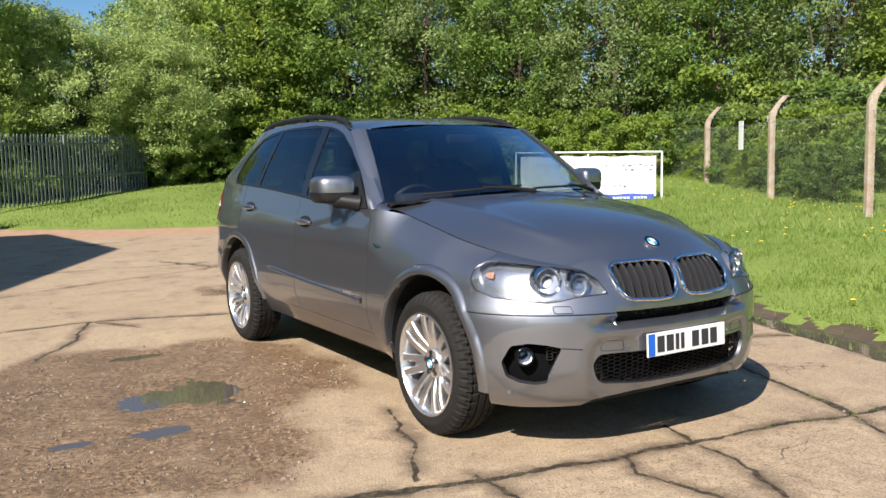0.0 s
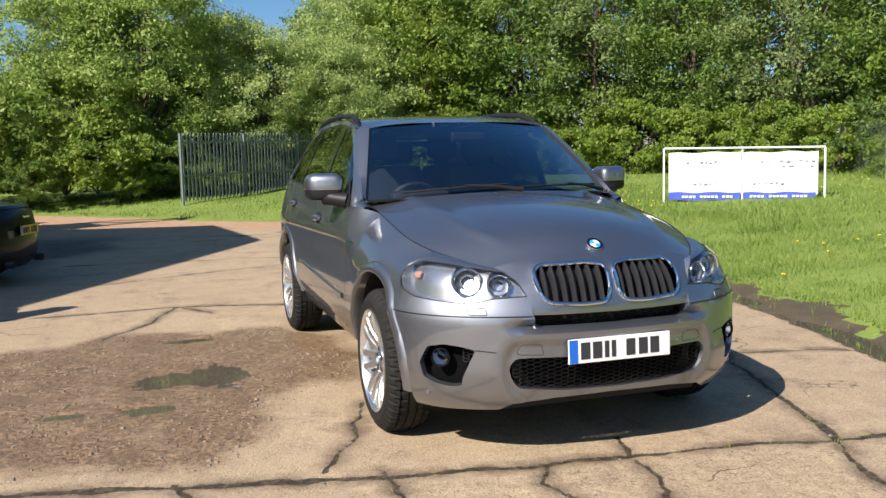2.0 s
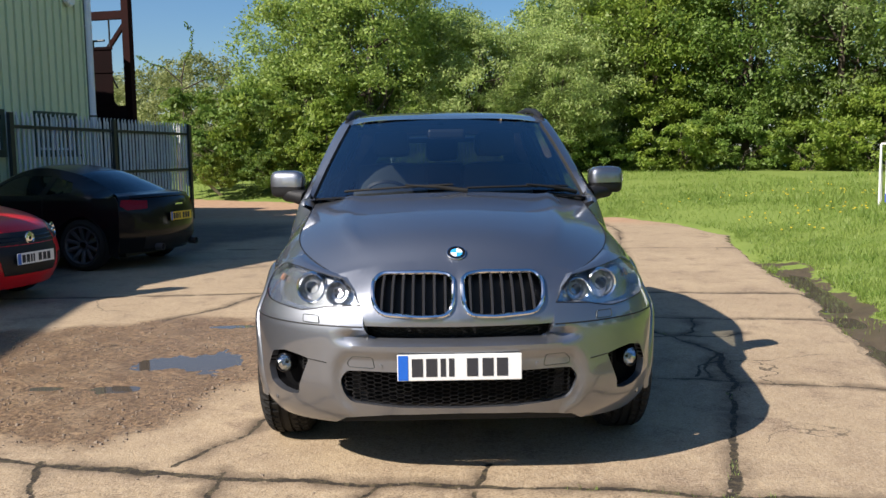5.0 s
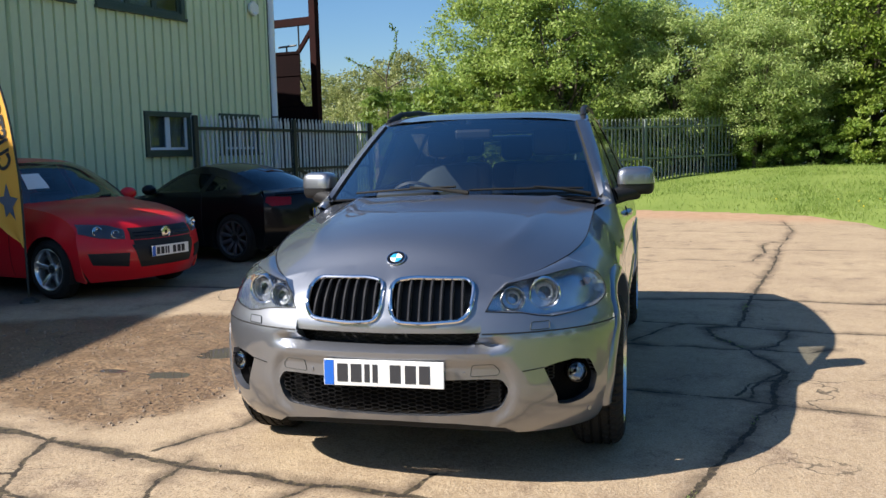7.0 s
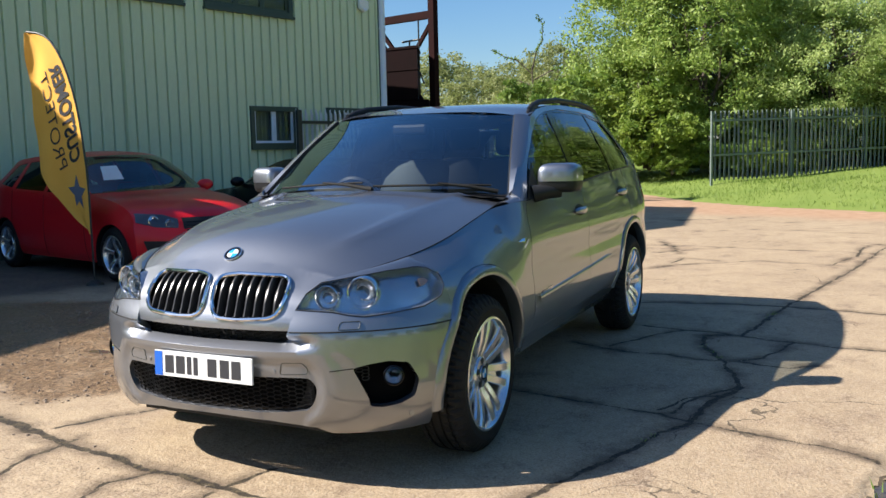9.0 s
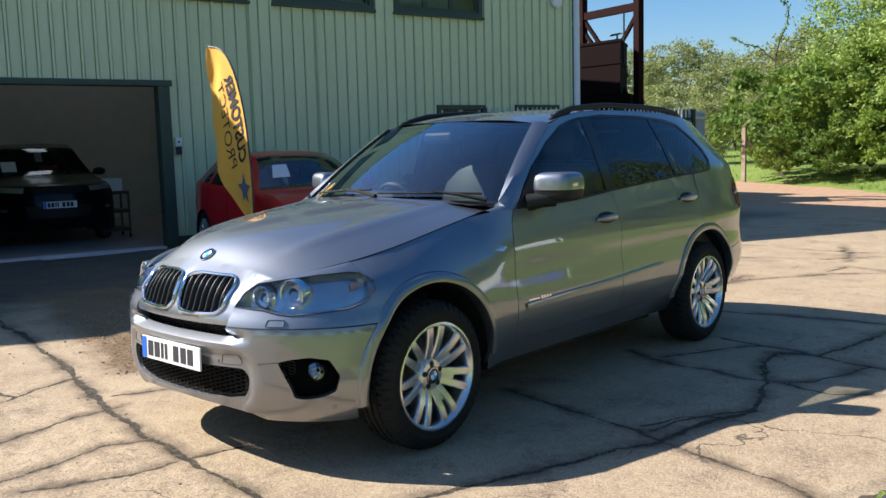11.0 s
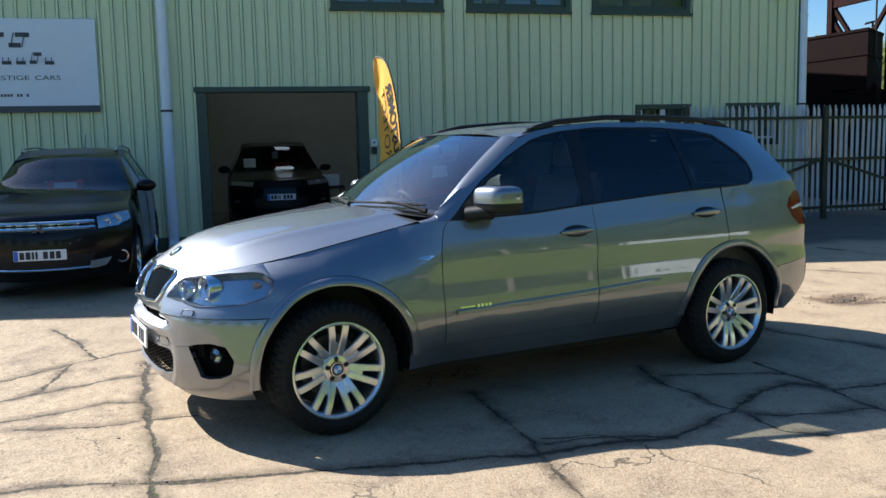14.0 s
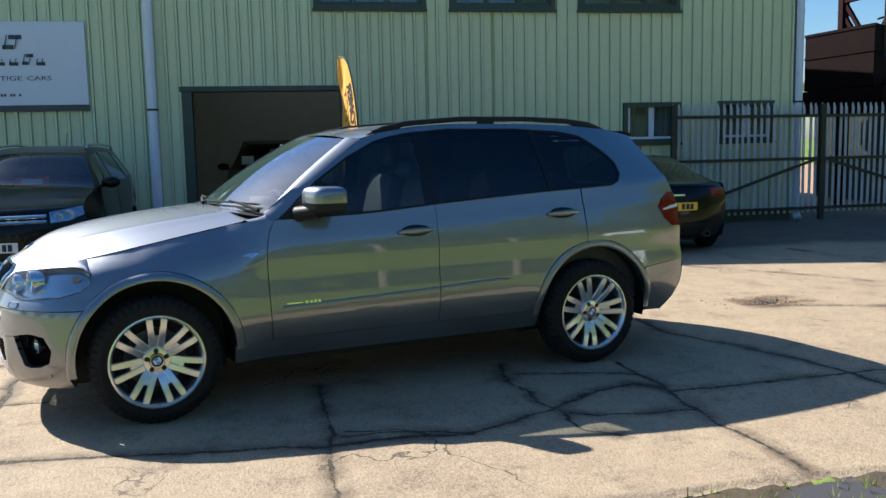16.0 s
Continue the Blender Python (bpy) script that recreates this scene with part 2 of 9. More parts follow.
# Red oxide again, darkened so the sunlit tank looks shaded
M_TANK = mat("dark_maroon_steel", (0.012, 0.0042, 0.0042), (0.008, 0.0036, 0.0036), 0.8, spec=0.08, scale=2.5, fine=30, bump=0.004)
M_POST = mat("old_concrete_post", (0.42, 0.37, 0.30), (0.32, 0.22, 0.14), 0.9, scale=5, fine=40, bump=0.008, contrast=0.35)
M_WIRE = mat("fence_wire", (0.34, 0.38, 0.36), (0.24, 0.28, 0.26), 0.5, metal=0.4)
M_ORANGE = mat("orange_flag_cloth", (0.96, 0.50, 0.075), (0.90, 0.42, 0.05), 0.75, scale=3, fine=120)
M_PRINT = mat("black_print", (0.025, 0.025, 0.03), (0.03, 0.03, 0.035), 0.7)
M_BLUEPRINT = mat("blue_print", (0.045, 0.08, 0.42), (0.06, 0.10, 0.46), 0.6)
M_VINYL = mat("white_vinyl", (0.82, 0.83, 0.84), (0.76, 0.77, 0.79), 0.5, scale=2, fine=20)
M_SIGN = mat("sign_panel", (0.72, 0.77, 0.88), (0.68, 0.73, 0.84), 0.35)
M_SIGNTEXT = mat("sign_lettering", (0.04, 0.05, 0.07), (0.05, 0.06, 0.08), 0.4)
M_BLACK = mat("black_plastic", (0.011, 0.011, 0.012), (0.016, 0.016, 0.017), 0.52, bump=0.0005, fine=300, spec=0.3)
M_VOID = mat("matt_black_recess", (0.004, 0.004, 0.0045), (0.006, 0.006, 0.0065), 0.9, spec=0.05)
M_RUBBER = mat("tyre_rubber", (0.013, 0.0128, 0.0125), (0.022, 0.021, 0.0195), 0.75, scale=8, fine=90, bump=0.001, spec=0.18)
M_WALLIN = mat("inner_wall", (0.54, 0.55, 0.53), (0.46, 0.47, 0.45), 0.8)
M_FLOORIN = mat("workshop_floor", (0.30, 0.28, 0.26), (0.24, 0.22, 0.20), 0.5)
M_CURTAIN = mat("net_curtain", (0.6, 0.62, 0.66), (0.5, 0.52, 0.56), 0.9, scale=2, fine=40, stretch=(8, 8, 0.5))
M_RED_SHEET = mat("red_card", (0.55, 0.05, 0.05), (0.5, 0.04, 0.04), 0.6)
G_WINDOW = glass_mat("window_glass", (0.75, 0.8, 0.8), 0.85, 0.06)

water, _, _, wp = nodes_of("puddle_water")
wp.inputs["Base Color"].default_value = (0.085, 0.07, 0.055, 1)
wp.inputs["Roughness"].default_value = 0.03
wp.inputs["IOR"].default_value = 1.33
M_WATER = water


# ---- mesh helpers ----
def mesh_of(name, verts, faces, material, smooth=False):
    me = bpy.data.meshes.new(name)
    me.from_pydata([tuple(v) for v in verts], [], [tuple(f) for f in faces])
    me.materials.append(material)
    if smooth:
        me.polygons.foreach_set("use_smooth", [True] * len(me.polygons))
    me.update()
    return me


def part(name, bm, material, parent=None, label="", smooth=False):
    """Link a bmesh as one mesh object under a thing or a part."""
    bmesh.ops.recalc_face_normals(bm, faces=bm.faces[:])
    me = bpy.data.meshes.new(name)
    bm.to_mesh(me)
    bm.free()
    me.materials.append(material)
    if smooth:
        me.polygons.foreach_set("use_smooth", [True] * len(me.polygons))
        me.set_sharp_from_angle(angle=radians(38))
    ob = new(name, me)
    ob.parent = parent
    if label:
        ob["label"] = label
    return ob


def box(bm, x0, x1, y0, y1, z0, z1, bevel=0.0):
    r = bmesh.ops.create_cube(bm, size=1.0)
    vs = r["verts"]
    bmesh.ops.scale(bm, vec=(x1 - x0, y1 - y0, z1 - z0), verts=vs)
    bmesh.ops.translate(bm, vec=((x0 + x1) / 2, (y0 + y1) / 2, (z0 + z1) / 2), verts=vs)
    if bevel:
        es = list({e for v in vs for e in v.link_edges})
        bmesh.ops.bevel(bm, geom=es, offset=bevel, segments=2, affect="EDGES", profile=0.5)
    return bm


def boxed(*a, bevel=0.0):
    return box(bmesh.new(), *a, bevel=bevel)


def tube(bm, pts, radii, seg=8, caps=True):
    """A round tube along points, with a radius at each."""
    pts = [Vector(p) for p in pts]
    rings = []
    ref = None
    for i, p in enumerate(pts):
        d = (pts[min(i + 1, len(pts) - 1)] - pts[max(i - 1, 0)]).normalized()
        if ref is None:
            ref = Vector((0, 0, 1)) if abs(d.z) < 0.9 else Vector((1, 0, 0))
        a = d.cross(ref).normalized()
        b = d.cross(a).normalized()
        r = radii[i] if isinstance(radii, (list, tuple)) else radii
        rings.append([bm.verts.new(p + (a * math.cos(q) + b * math.sin(q)) * r) for q in (2 * math.pi * k / seg for k in range(seg))])
    for r0, r1 in zip(rings, rings[1:]):
        for k in range(seg):
            bm.faces.new((r0[k], r0[(k + 1) % seg], r1[(k + 1) % seg], r1[k]))
    if caps:
        bm.faces.new(rings[0][::-1])
        bm.faces.new(rings[-1])
    return bm


def tubed(pts, radii, seg=8):
    return tube(bmesh.new(), pts, radii, seg)


def beam(bm, p, q, w, h):
    """A square bar from p to q."""
    p, q = Vector(p), Vector(q)
    d = (q - p).normalized()
    a = d.cross(Vector((0, 0, 1)) if abs(d.z) < 0.95 else Vector((0, 1, 0))).normalized()
    b = d.cross(a).normalized()
    v = [bm.verts.new(o + a * (sa * w / 2) + b * (sb * h / 2)) for o in (p, q) for sa, sb in ((-1, -1), (1, -1), (1, 1), (-1, 1))]
    for f in ((3, 2, 1, 0), (4, 5, 6, 7), (0, 1, 5, 4), (1, 2, 6, 5), (2, 3, 7, 6), (3, 0, 4, 7)):
        bm.faces.new([v[k] for k in f])
    return bm


def thing(name, m=None, label="", category="", group="", kind=""):
    ob = new(name)
    ob.empty_display_size = 0.2
    if m is not None:
        ob.matrix_world = m
    return tagged(ob, label, category, group, kind)


def lettering(name, text, size, material, parent, m, extrude=0.002, width=None):
    """Words in the built-in font, turned into a mesh."""
    cu = bpy.data.curves.new(name, "FONT")
    cu.body, cu.size, cu.extrude, cu.align_x, cu.align_y = text, size, extrude, "CENTER", "CENTER"
    tmp = bpy.data.objects.new(name, cu)
    scene.collection.objects.link(tmp)
    me = bpy.data.meshes.new_from_object(tmp.evaluated_get(bpy.context.evaluated_depsgraph_get()))
    bpy.data.objects.remove(tmp)
    me.materials.clear()
    me.materials.append(material)
    if width:
        xs = [v.co.x for v in me.vertices]
        k = width / (max(xs) - min(xs))
        for v in me.vertices:
            v.co.x *= k
    ob = new(name, me)
    ob.parent = parent
    ob.matrix_local = m
    return ob


# ---- the ground ----
YARD = [(-9.6, -12), (0.6, -12), (1.7, -5.0), (2.15, -3.0), (2.45, -1.75), (2.9, -0.2), (3.45, 1.9), (3.95, 4.8), (4.9, 8.7), (4.75, 11.2), (4.1, 13.0), (2.6, 14.2), (0.6, 15.2), (-1.2, 17.0), (-2.6, 19.4), (-4.6, 21.7), (-8.3, 24.9), (-11.4, 27.8), (-14.0, 29.4), (-32, 42), (-40, 34), (-16, 14), (-10.5, 9)]


def poly_distance(px, py, poly):
    """Signed distance to a polygon, negative inside."""
    best = np.full(px.shape, 1e9)
    inside = np.zeros(px.shape, bool)
    for (ax, ay), (bx, by) in zip(poly, poly[1:] + poly[:1]):
        dx, dy = bx - ax, by - ay
        t = np.clip(((px - ax) * dx + (py - ay) * dy) / (dx * dx + dy * dy), 0, 1)
        best = np.minimum(best, np.hypot(px - ax - t * dx, py - ay - t * dy))
        cross = (ay > py) != (by > py)
        with np.errstate(divide="ignore", invalid="ignore"):
            hit = cross & (px < (bx - ax) * (py - ay) / (by - ay) + ax)
        inside ^= hit
    return np.where(inside, -best, best)


def line_distance(px, py, pts):
    best = np.full(px.shape, 1e9)
    for (ax, ay), (bx, by) in zip(pts, pts[1:]):
        dx, dy = bx - ax, by - ay
        t = np.clip(((px - ax) * dx + (py - ay) * dy) / (dx * dx + dy * dy), 0, 1)
        best = np.minimum(best, np.hypot(px - ax - t * dx, py - ay - t * dy))
    return best


def value_noise(x, y, scale, seed):
    """Smooth lattice noise in -1..1 on arrays."""
    rs = np.random.RandomState(seed)
    tab = rs.uniform(-1, 1, (256, 256))
    u, v = x * scale, y * scale
    iu, iv = np.floor(u).astype(int), np.floor(v).astype(int)
    fu, fv = u - iu, v - iv
    fu, fv = fu * fu * (3 - 2 * fu), fv * fv * (3 - 2 * fv)
    g = lambda a, b: tab[a % 256, b % 256]
    return (g(iu, iv) * (1 - fu) + g(iu + 1, iv) * fu) * (1 - fv) + (g(iu, iv + 1) * (1 - fu) + g(iu + 1, iv + 1) * fu) * fv


def fractal(x, y, scale, seed):
    return sum(value_noise(x, y, scale * 2 ** k, seed + k) * 0.5 ** k for k in range(4)) / 1.6


def smooth01(v):
    v = np.clip(v, 0, 1)
    return v * v * (3 - 2 * v)


def spread(lo, hi, step, far, grow=1.14, top=30.0):
    """Grid lines: even between lo and hi, ever wider out to far."""
    mid = list(np.arange(lo, hi + step / 2, step))
    out, s = [], step
    a = mid[-1]
    while a < far:
        s = min(s * grow, top)
        a += s
        out.append(a)
    left, s, a = [], step, mid[0]
    while a > -far:
        s = min(s * grow, top)
        a -= s
        left.append(a)
    return np.array(left[::-1] + mid + out)


GX, GY = spread(2.0, 4.4, 0.05, 420), spread(-3.5, 5.0, 0.06, 420, 1.08)
PX, PY = np.meshgrid(GX, GY)
EDGE = poly_distance(PX, PY, YARD) + 0.06 * fractal(PX, PY, 1.3, 3) + 0.05 * fractal(PX, PY, 5.0, 7)


def bank(d, x, y):
    """Height of the grass at a distance d from the concrete: a low bank."""
    far = smooth01((y - 2) / 12)
    return -0.008 + 0.035 * smooth01(d / 0.25) + 0.29 * smooth01(d / 3.0) + 0.42 * smooth01((d - 2.0) / 9.0) * far + 0.03 * fractal(x, y, 0.6, 11) * smooth01(d / 2)


TRENCH = [(2.30, -3.0), (2.68, -1.6), (3.0, -0.5), (3.36, 0.9), (3.66, 2.2), (3.88, 3.1), (4.08, 3.9), (4.26, 4.7)]
trench = line_distance(PX, PY, TRENCH) + 0.07 * fractal(PX, PY, 2.2, 21)
GZ = np.where(EDGE < -0.02, -0.055, bank(np.maximum(EDGE, 0), PX, PY))
GZ = np.where(EDGE > 0.0, GZ - 0.075 * np.exp(-((trench / 0.20) ** 2)) * smooth01(EDGE / 0.04) * smooth01(0.8 + 1.0 * fractal(PX, PY, 0.9, 29)), GZ)
wall_s, wall_out = 0.248 * (PX + 9.409) + 0.9688 * PY, 0.9688 * (PX + 9.409) - 0.248 * PY
GZ = np.where((wall_out < 0.6) & (wall_out > -24) & (wall_s > -14) & (wall_s < 12.2), -0.12, GZ)
GZ = GZ + 0.012 * fractal(PX, PY, 6.0, 31) * (EDGE > 0.02) * (np.hypot(PX, PY) < 60)
ny, nx = PX.shape
idx = np.arange(nx * ny).reshape(ny, nx)
quads = np.stack([idx[:-1, :-1], idx[:-1, 1:], idx[1:, 1:], idx[1:, :-1]], -1).reshape(-1, 4)


def grid_mesh(name, xs, ys, zs, faces, mats, attrs=(), which=None):
    used = np.unique(faces)
    remap = np.full(xs.size, -1)
    remap[used] = np.arange(len(used))
    co = np.stack([xs.ravel()[used], ys.ravel()[used], zs.ravel()[used]], -1)
    f = remap[faces]
    me = bpy.data.meshes.new(name)
    me.vertices.add(len(co))
    me.vertices.foreach_set("co", co.ravel().astype(np.float32))
    me.loops.add(f.size)
    me.loops.foreach_set("vertex_index", f.ravel().astype(np.int32))
    me.polygons.add(len(f))
    me.polygons.foreach_set("loop_start", np.arange(0, f.size, 4, dtype=np.int32))
    for m_ in mats:
        me.materials.append(m_)
    me.update(calc_edges=True)
    me.polygons.foreach_set("use_smooth", np.ones(len(f), bool))
    if which is not None:
        me.polygons.foreach_set("material_index", which.astype(np.int32))
    for an, av in attrs:
        at = me.attributes.new(an, "FLOAT", "POINT")
        at.data.foreach_set("value", av.ravel()[used].astype(np.float32))
    me.validate()
    return me


fx = PX.ravel()[quads].mean(1)
fy = PY.ravel()[quads].mean(1)
ftr = trench.ravel()[quads].mean(1)
fed = EDGE.ravel()[quads].mean(1)
muddy = (((ftr < 0.22 + 0.24 * fractal(fx, fy, 3.3, 37)) & (fractal(fx, fy, 1.6, 37) > -0.45)) | (fed < 0.02)) & (fy < 5) & (fed < 0.8)
ground = tagged(new("ground", grid_mesh("ground", PX, PY, GZ, quads, [M_GRASS, M_MUD], which=muddy[...])), "rough green grass with a low bank and muddy edge", "ground", kind="structure")

# ---- the concrete yard, slab by slab ----
GX, GY = spread(-3.2, 3.3, 0.0165, 60, 1.09, 2.0), spread(-3.3, 2.6, 0.0165, 60, 1.035, 2.0)
PX, PY = np.meshgrid(GX, GY)
EDGE = poly_distance(PX, PY, YARD) + 0.06 * fractal(PX, PY, 1.3, 3) + 0.05 * fractal(PX, PY, 5.0, 7)
ny, nx = PX.shape
idx = np.arange(nx * ny).reshape(ny, nx)
quads = np.stack([idx[:-1, :-1], idx[:-1, 1:], idx[1:, 1:], idx[1:, :-1]], -1).reshape(-1, 4)
fx, fy = PX.ravel()[quads].mean(1), PY.ravel()[quads].mean(1)
fed = EDGE.ravel()[quads].mean(1)
JOINT_A = [(-9.5, -0.55), (-3.4, -1.62), (-2.16, -1.88), (-1.03, -2.18), (-0.43, -2.275), (0.08, -2.34), (0.67, -2.41), (1.11, -2.5), (2.0, -2.62), (3.4, -2.95)]
JOINT_L = [(0.2, -5.2), (0.95, -2.75), (1.11, -2.52), (1.30, -1.98), (1.47, -1.46), (1.58, -1.08), (1.73, -0.74), (1.78, -0.4), (1.90, 0.05), (1.83, 0.32), (1.73, 0.63), (1.54, 1.06), (1.48, 1.40), (1.74, 1.52), (1.86, 2.23), (2.01, 3.0), (2.25, 4.19), (2.5, 5.37), (2.75, 7.0), (3.3, 9.6), (3.6, 13.5)]
JOINT_B = [(-9.5, 2.9), (-2.55, 3.06), (-1.8, 3.14), (-0.4, 2.70), (0.41, 2.55), (0.97, 2.70), (1.41, 2.77), (1.95, 2.80), (3.9, 2.5)]
JOINT_C = [(-9.5, 8.4), (-2.0, 7.4), (2.9, 6.9), (5.0, 6.6)]
JOINT_D = [(-12, 13.5), (-4, 12.2), (3.7, 10.8), (6, 10.5)]
CRACKS = [
    [(0.14, -2.05), (0.085, -2.33)],
    [(0.58, -0.43), (0.93, -0.53), (1.25, -0.6), (1.57, -0.65), (1.76, -0.7), (1.96, -0.77), (2.3, -0.84), (2.6, -0.99)],
    [(1.55, -0.56), (1.66, -0.29), (1.81, -0.19)],
    [(1.63, -0.60), (1.65, -0.43), (1.74, -0.22), (1.88, 0.04)],
    [(0.67, 0.85), (1.09, 0.71), (1.46, 0.68), (1.73, 0.65), (1.95, 0.64), (2.13, 0.60), (2.3, 0.72)],
    [(0.93, 0.83), (1.07, 1.13), (1.24, 1.47), (1.34, 1.58)],
    [(0.99, 1.62), (1.34, 1.58), (1.74, 1.5), (2.1, 1.39), (2.4, 1.29), (2.74, 1.3), (3.1, 1.2)],
    [(1.81, 0.65), (1.96, 0.83), (2.05, 1.15), (2.11, 1.38)],
    [(0.5, 5.31), (0.58, 5.88), (1.0, 5.73)],
    [(-0.17, 8.0), (0.22, 7.07), (0.47, 6.25)],
    [(2.25, 5.62), (2.52, 6.58), (2.61, 7.65), (2.87, 8.04)],
    [(-0.9, -0.95), (-1.0, -1.3), (-1.08, -1.55), (-1.2, -1.8), (-1.31, -2.03)],
    [(-1.8, 3.14), (-1.6, 2.8), (-1.52, 2.58)],
    [(-1.8, 3.14), (-2.08, 2.27), (-2.44, 1.67)],
    [(-1.94, -1.91), (-1.88, -2.17), (-1.79, -2.41), (-1.64, -2.71), (-1.3, -3.3)],
    [(-1.08, -2.11), (-1.07, -2.38), (-1.0, -2.59), (-0.93, -2.86), (-0.8, -3.4)],
    [(-1.70, -2.6), (-1.28, -2.74), (-0.98, -2.85)],
    [(-0.35, -2.29), (-0.48, -2.48), (-0.43, -2.65), (-0.38, -2.9), (-0.3, -3.4)],
    [(0.07, -2.4), (0.05, -2.6), (-0.05, -2.82), (-0.15, -3.03)],
    [(-3.2, -2.6), (-2.5, -2.45), (-1.8, -2.4)],
    [(-0.2, 4.0), (0.6, 5.2), (1.4, 5.8), (2.4, 5.6)],
    [(-2.6, 5.2), (-1.2, 5.9), (0.2, 6.4), (1.0, 7.2)],
    [(0.1, 9.2), (1.2, 9.9), (2.8, 9.4)],
    [(-1.6, 10.4), (0.2, 11.6), (1.3, 13.2)],
]
wob_x = 0.035 * fractal(PX, PY, 4.5, 41) + 0.012 * fractal(PX, PY, 19, 47)
wob_y = 0.035 * fractal(PX, PY, 4.5, 43) + 0.012 * fractal(PX, PY, 19, 49)
WXg, WYg = PX + wob_x, PY + wob_y
near = np.hypot(PX, PY) < 18
fill = np.clip(fractal(PX, PY, 3.1, 59) + 0.35, 0, 1)
joint = np.minimum.reduce([line_distance(WXg, WYg, JOINT_A) - 0.020 * fill, line_distance(WXg, WYg, JOINT_L) - 0.016 * fill * smooth01((-1.6 - PY) / 0.8) + 0.004 * smooth01((PY - 1.7) / 0.6)] + [line_distance(WXg, WYg, q) for q in (JOINT_B, JOINT_C, JOINT_D)])
joint = np.maximum(joint, -0.02)
cracks = np.minimum.reduce([line_distance(WXg, WYg, q) for q in CRACKS])
vary = 0.6 + 0.5 * fractal(PX, PY, 1.7, 53)
wide = np.clip(np.hypot(PX - 0.2, PY + 1.2) / 90, 0, 0.05)
crack_mask = np.clip(np.exp(-((np.maximum(joint, 0) / (0.009 * vary + 0.007 + wide)) ** 2)) + 0.95 * np.exp(-((cracks / (0.006 * vary + 0.006 + wide)) ** 2)), 0, 1)
GRIT = [(-6.0, 0.6), (-3.4, 1.35), (-1.95, 1.8), (-0.95, 1.7), (-0.5, 0.4), (-0.75, -0.25), (-1.3, -0.75), (-1.5, -1.2), (-1.7, -1.75), (-3.2, -1.45), (-6.0, -0.6)]
gd = poly_distance(PX, PY, GRIT) + 0.22 * fractal(PX, PY, 1.8, 61) + 0.10 * fractal(PX, PY, 7, 67)
grit_mask = smooth01(0.5 - gd / 0.30)
pit = np.exp(-((PX + 0.23) / 0.34) ** 2 - ((PY - 4.25) / 0.55) ** 2)
grit_mask = np.maximum(grit_mask, smooth01(2.2 * pit * (0.75 + 0.6 * fractal(PX, PY, 5, 63)) - 0.55))
POOLS = [(-1.66, 0.07, 0.22, 0.30), (-1.98, 0.08, 0.24, 0.24), (-2.06, -0.60, 0.18, 0.10), (-2.52, -0.55, 0.14, 0.06), (-1.80, 1.38, 0.30, 0.10), (-0.23, 4.25, 0.12, 0.17)]
dip = np.zeros_like(PX)
for cx, cy, rx, ry in POOLS:
    dip = np.maximum(dip, np.exp(-(((PX - cx) / rx) ** 2 + ((PY - cy) / ry) ** 2)))
SZ = 0.006 * fractal(PX, PY, 0.5, 71) * near - 0.005 * crack_mask - 0.022 * dip + grit_mask * (1 - 0.35 * dip) * (0.005 * fractal(PX, PY, 24, 73) + 0.006 * fractal(PX, PY, 8, 79)) + 0.0016 * fractal(PX, PY, 14, 83)
WORN = smooth01((-2.25 - PY - 0.11 * PX) / 0.3 + 0.4 * fractal(PX, PY, 1.2, 101) + 1.3 * np.exp(-((PX - 2.15) / 0.32) ** 2 - ((PY - 1.85) / 0.42) ** 2))
SZ = SZ + WORN * (0.0045 * fractal(PX, PY, 9, 107) + 0.003 * fractal(PX, PY, 27, 109))
along = 0.248 * (PX + 9.409) + 0.9688 * PY
SZ = np.where((0.9688 * (PX + 9.409) - 0.248 * PY < -0.1) & (along < 12.1), -0.1, SZ)
SZ = np.where(EDGE > -0.06, SZ - 0.018 * smooth01((EDGE + 0.08) / 0.08), SZ)
earth = smooth01((PY + 0.25 * PX - 11.8 + 1.2 * fractal(PX, PY, 0.35, 91)) / 2.2)
rough_edge = np.clip(fractal(PX, PY, 2.4, 57), 0, 1)
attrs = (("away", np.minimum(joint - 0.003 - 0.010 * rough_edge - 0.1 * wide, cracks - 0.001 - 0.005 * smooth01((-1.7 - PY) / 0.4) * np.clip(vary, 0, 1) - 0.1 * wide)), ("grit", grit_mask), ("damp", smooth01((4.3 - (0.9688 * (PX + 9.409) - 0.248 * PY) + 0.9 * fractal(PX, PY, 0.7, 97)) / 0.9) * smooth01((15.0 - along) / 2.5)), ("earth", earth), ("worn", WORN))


def side_of(x, y, pts, axis):
    """Which side of a joint: above it in y, or right of it in x."""
    a = np.array(pts)
    return (y > np.interp(x, a[:, 0], a[:, 1])) if axis == "y" else (x > np.interp(y, a[:, 1], a[:, 0]))


swx, swy = WXg.ravel()[quads].mean(1), WYg.ravel()[quads].mean(1)
row = sum(side_of(swx, swy, q, "y").astype(int) for q in (JOINT_A, JOINT_B, JOINT_C, JOINT_D))
slab_id = row * 2 + side_of(swx, swy, JOINT_L, "x")
inside = (fed < 0.0) & (np.hypot(fx, fy) < 60)
pavement = thing("pavement", label="worn cracked sandy concrete yard with brown grit", category="pavement", kind="structure")
for k in range(10):
    sel = quads[inside & (slab_id == k)]
    if len(sel):
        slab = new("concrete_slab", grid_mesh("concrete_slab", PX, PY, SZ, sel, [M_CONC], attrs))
        slab.parent = pavement


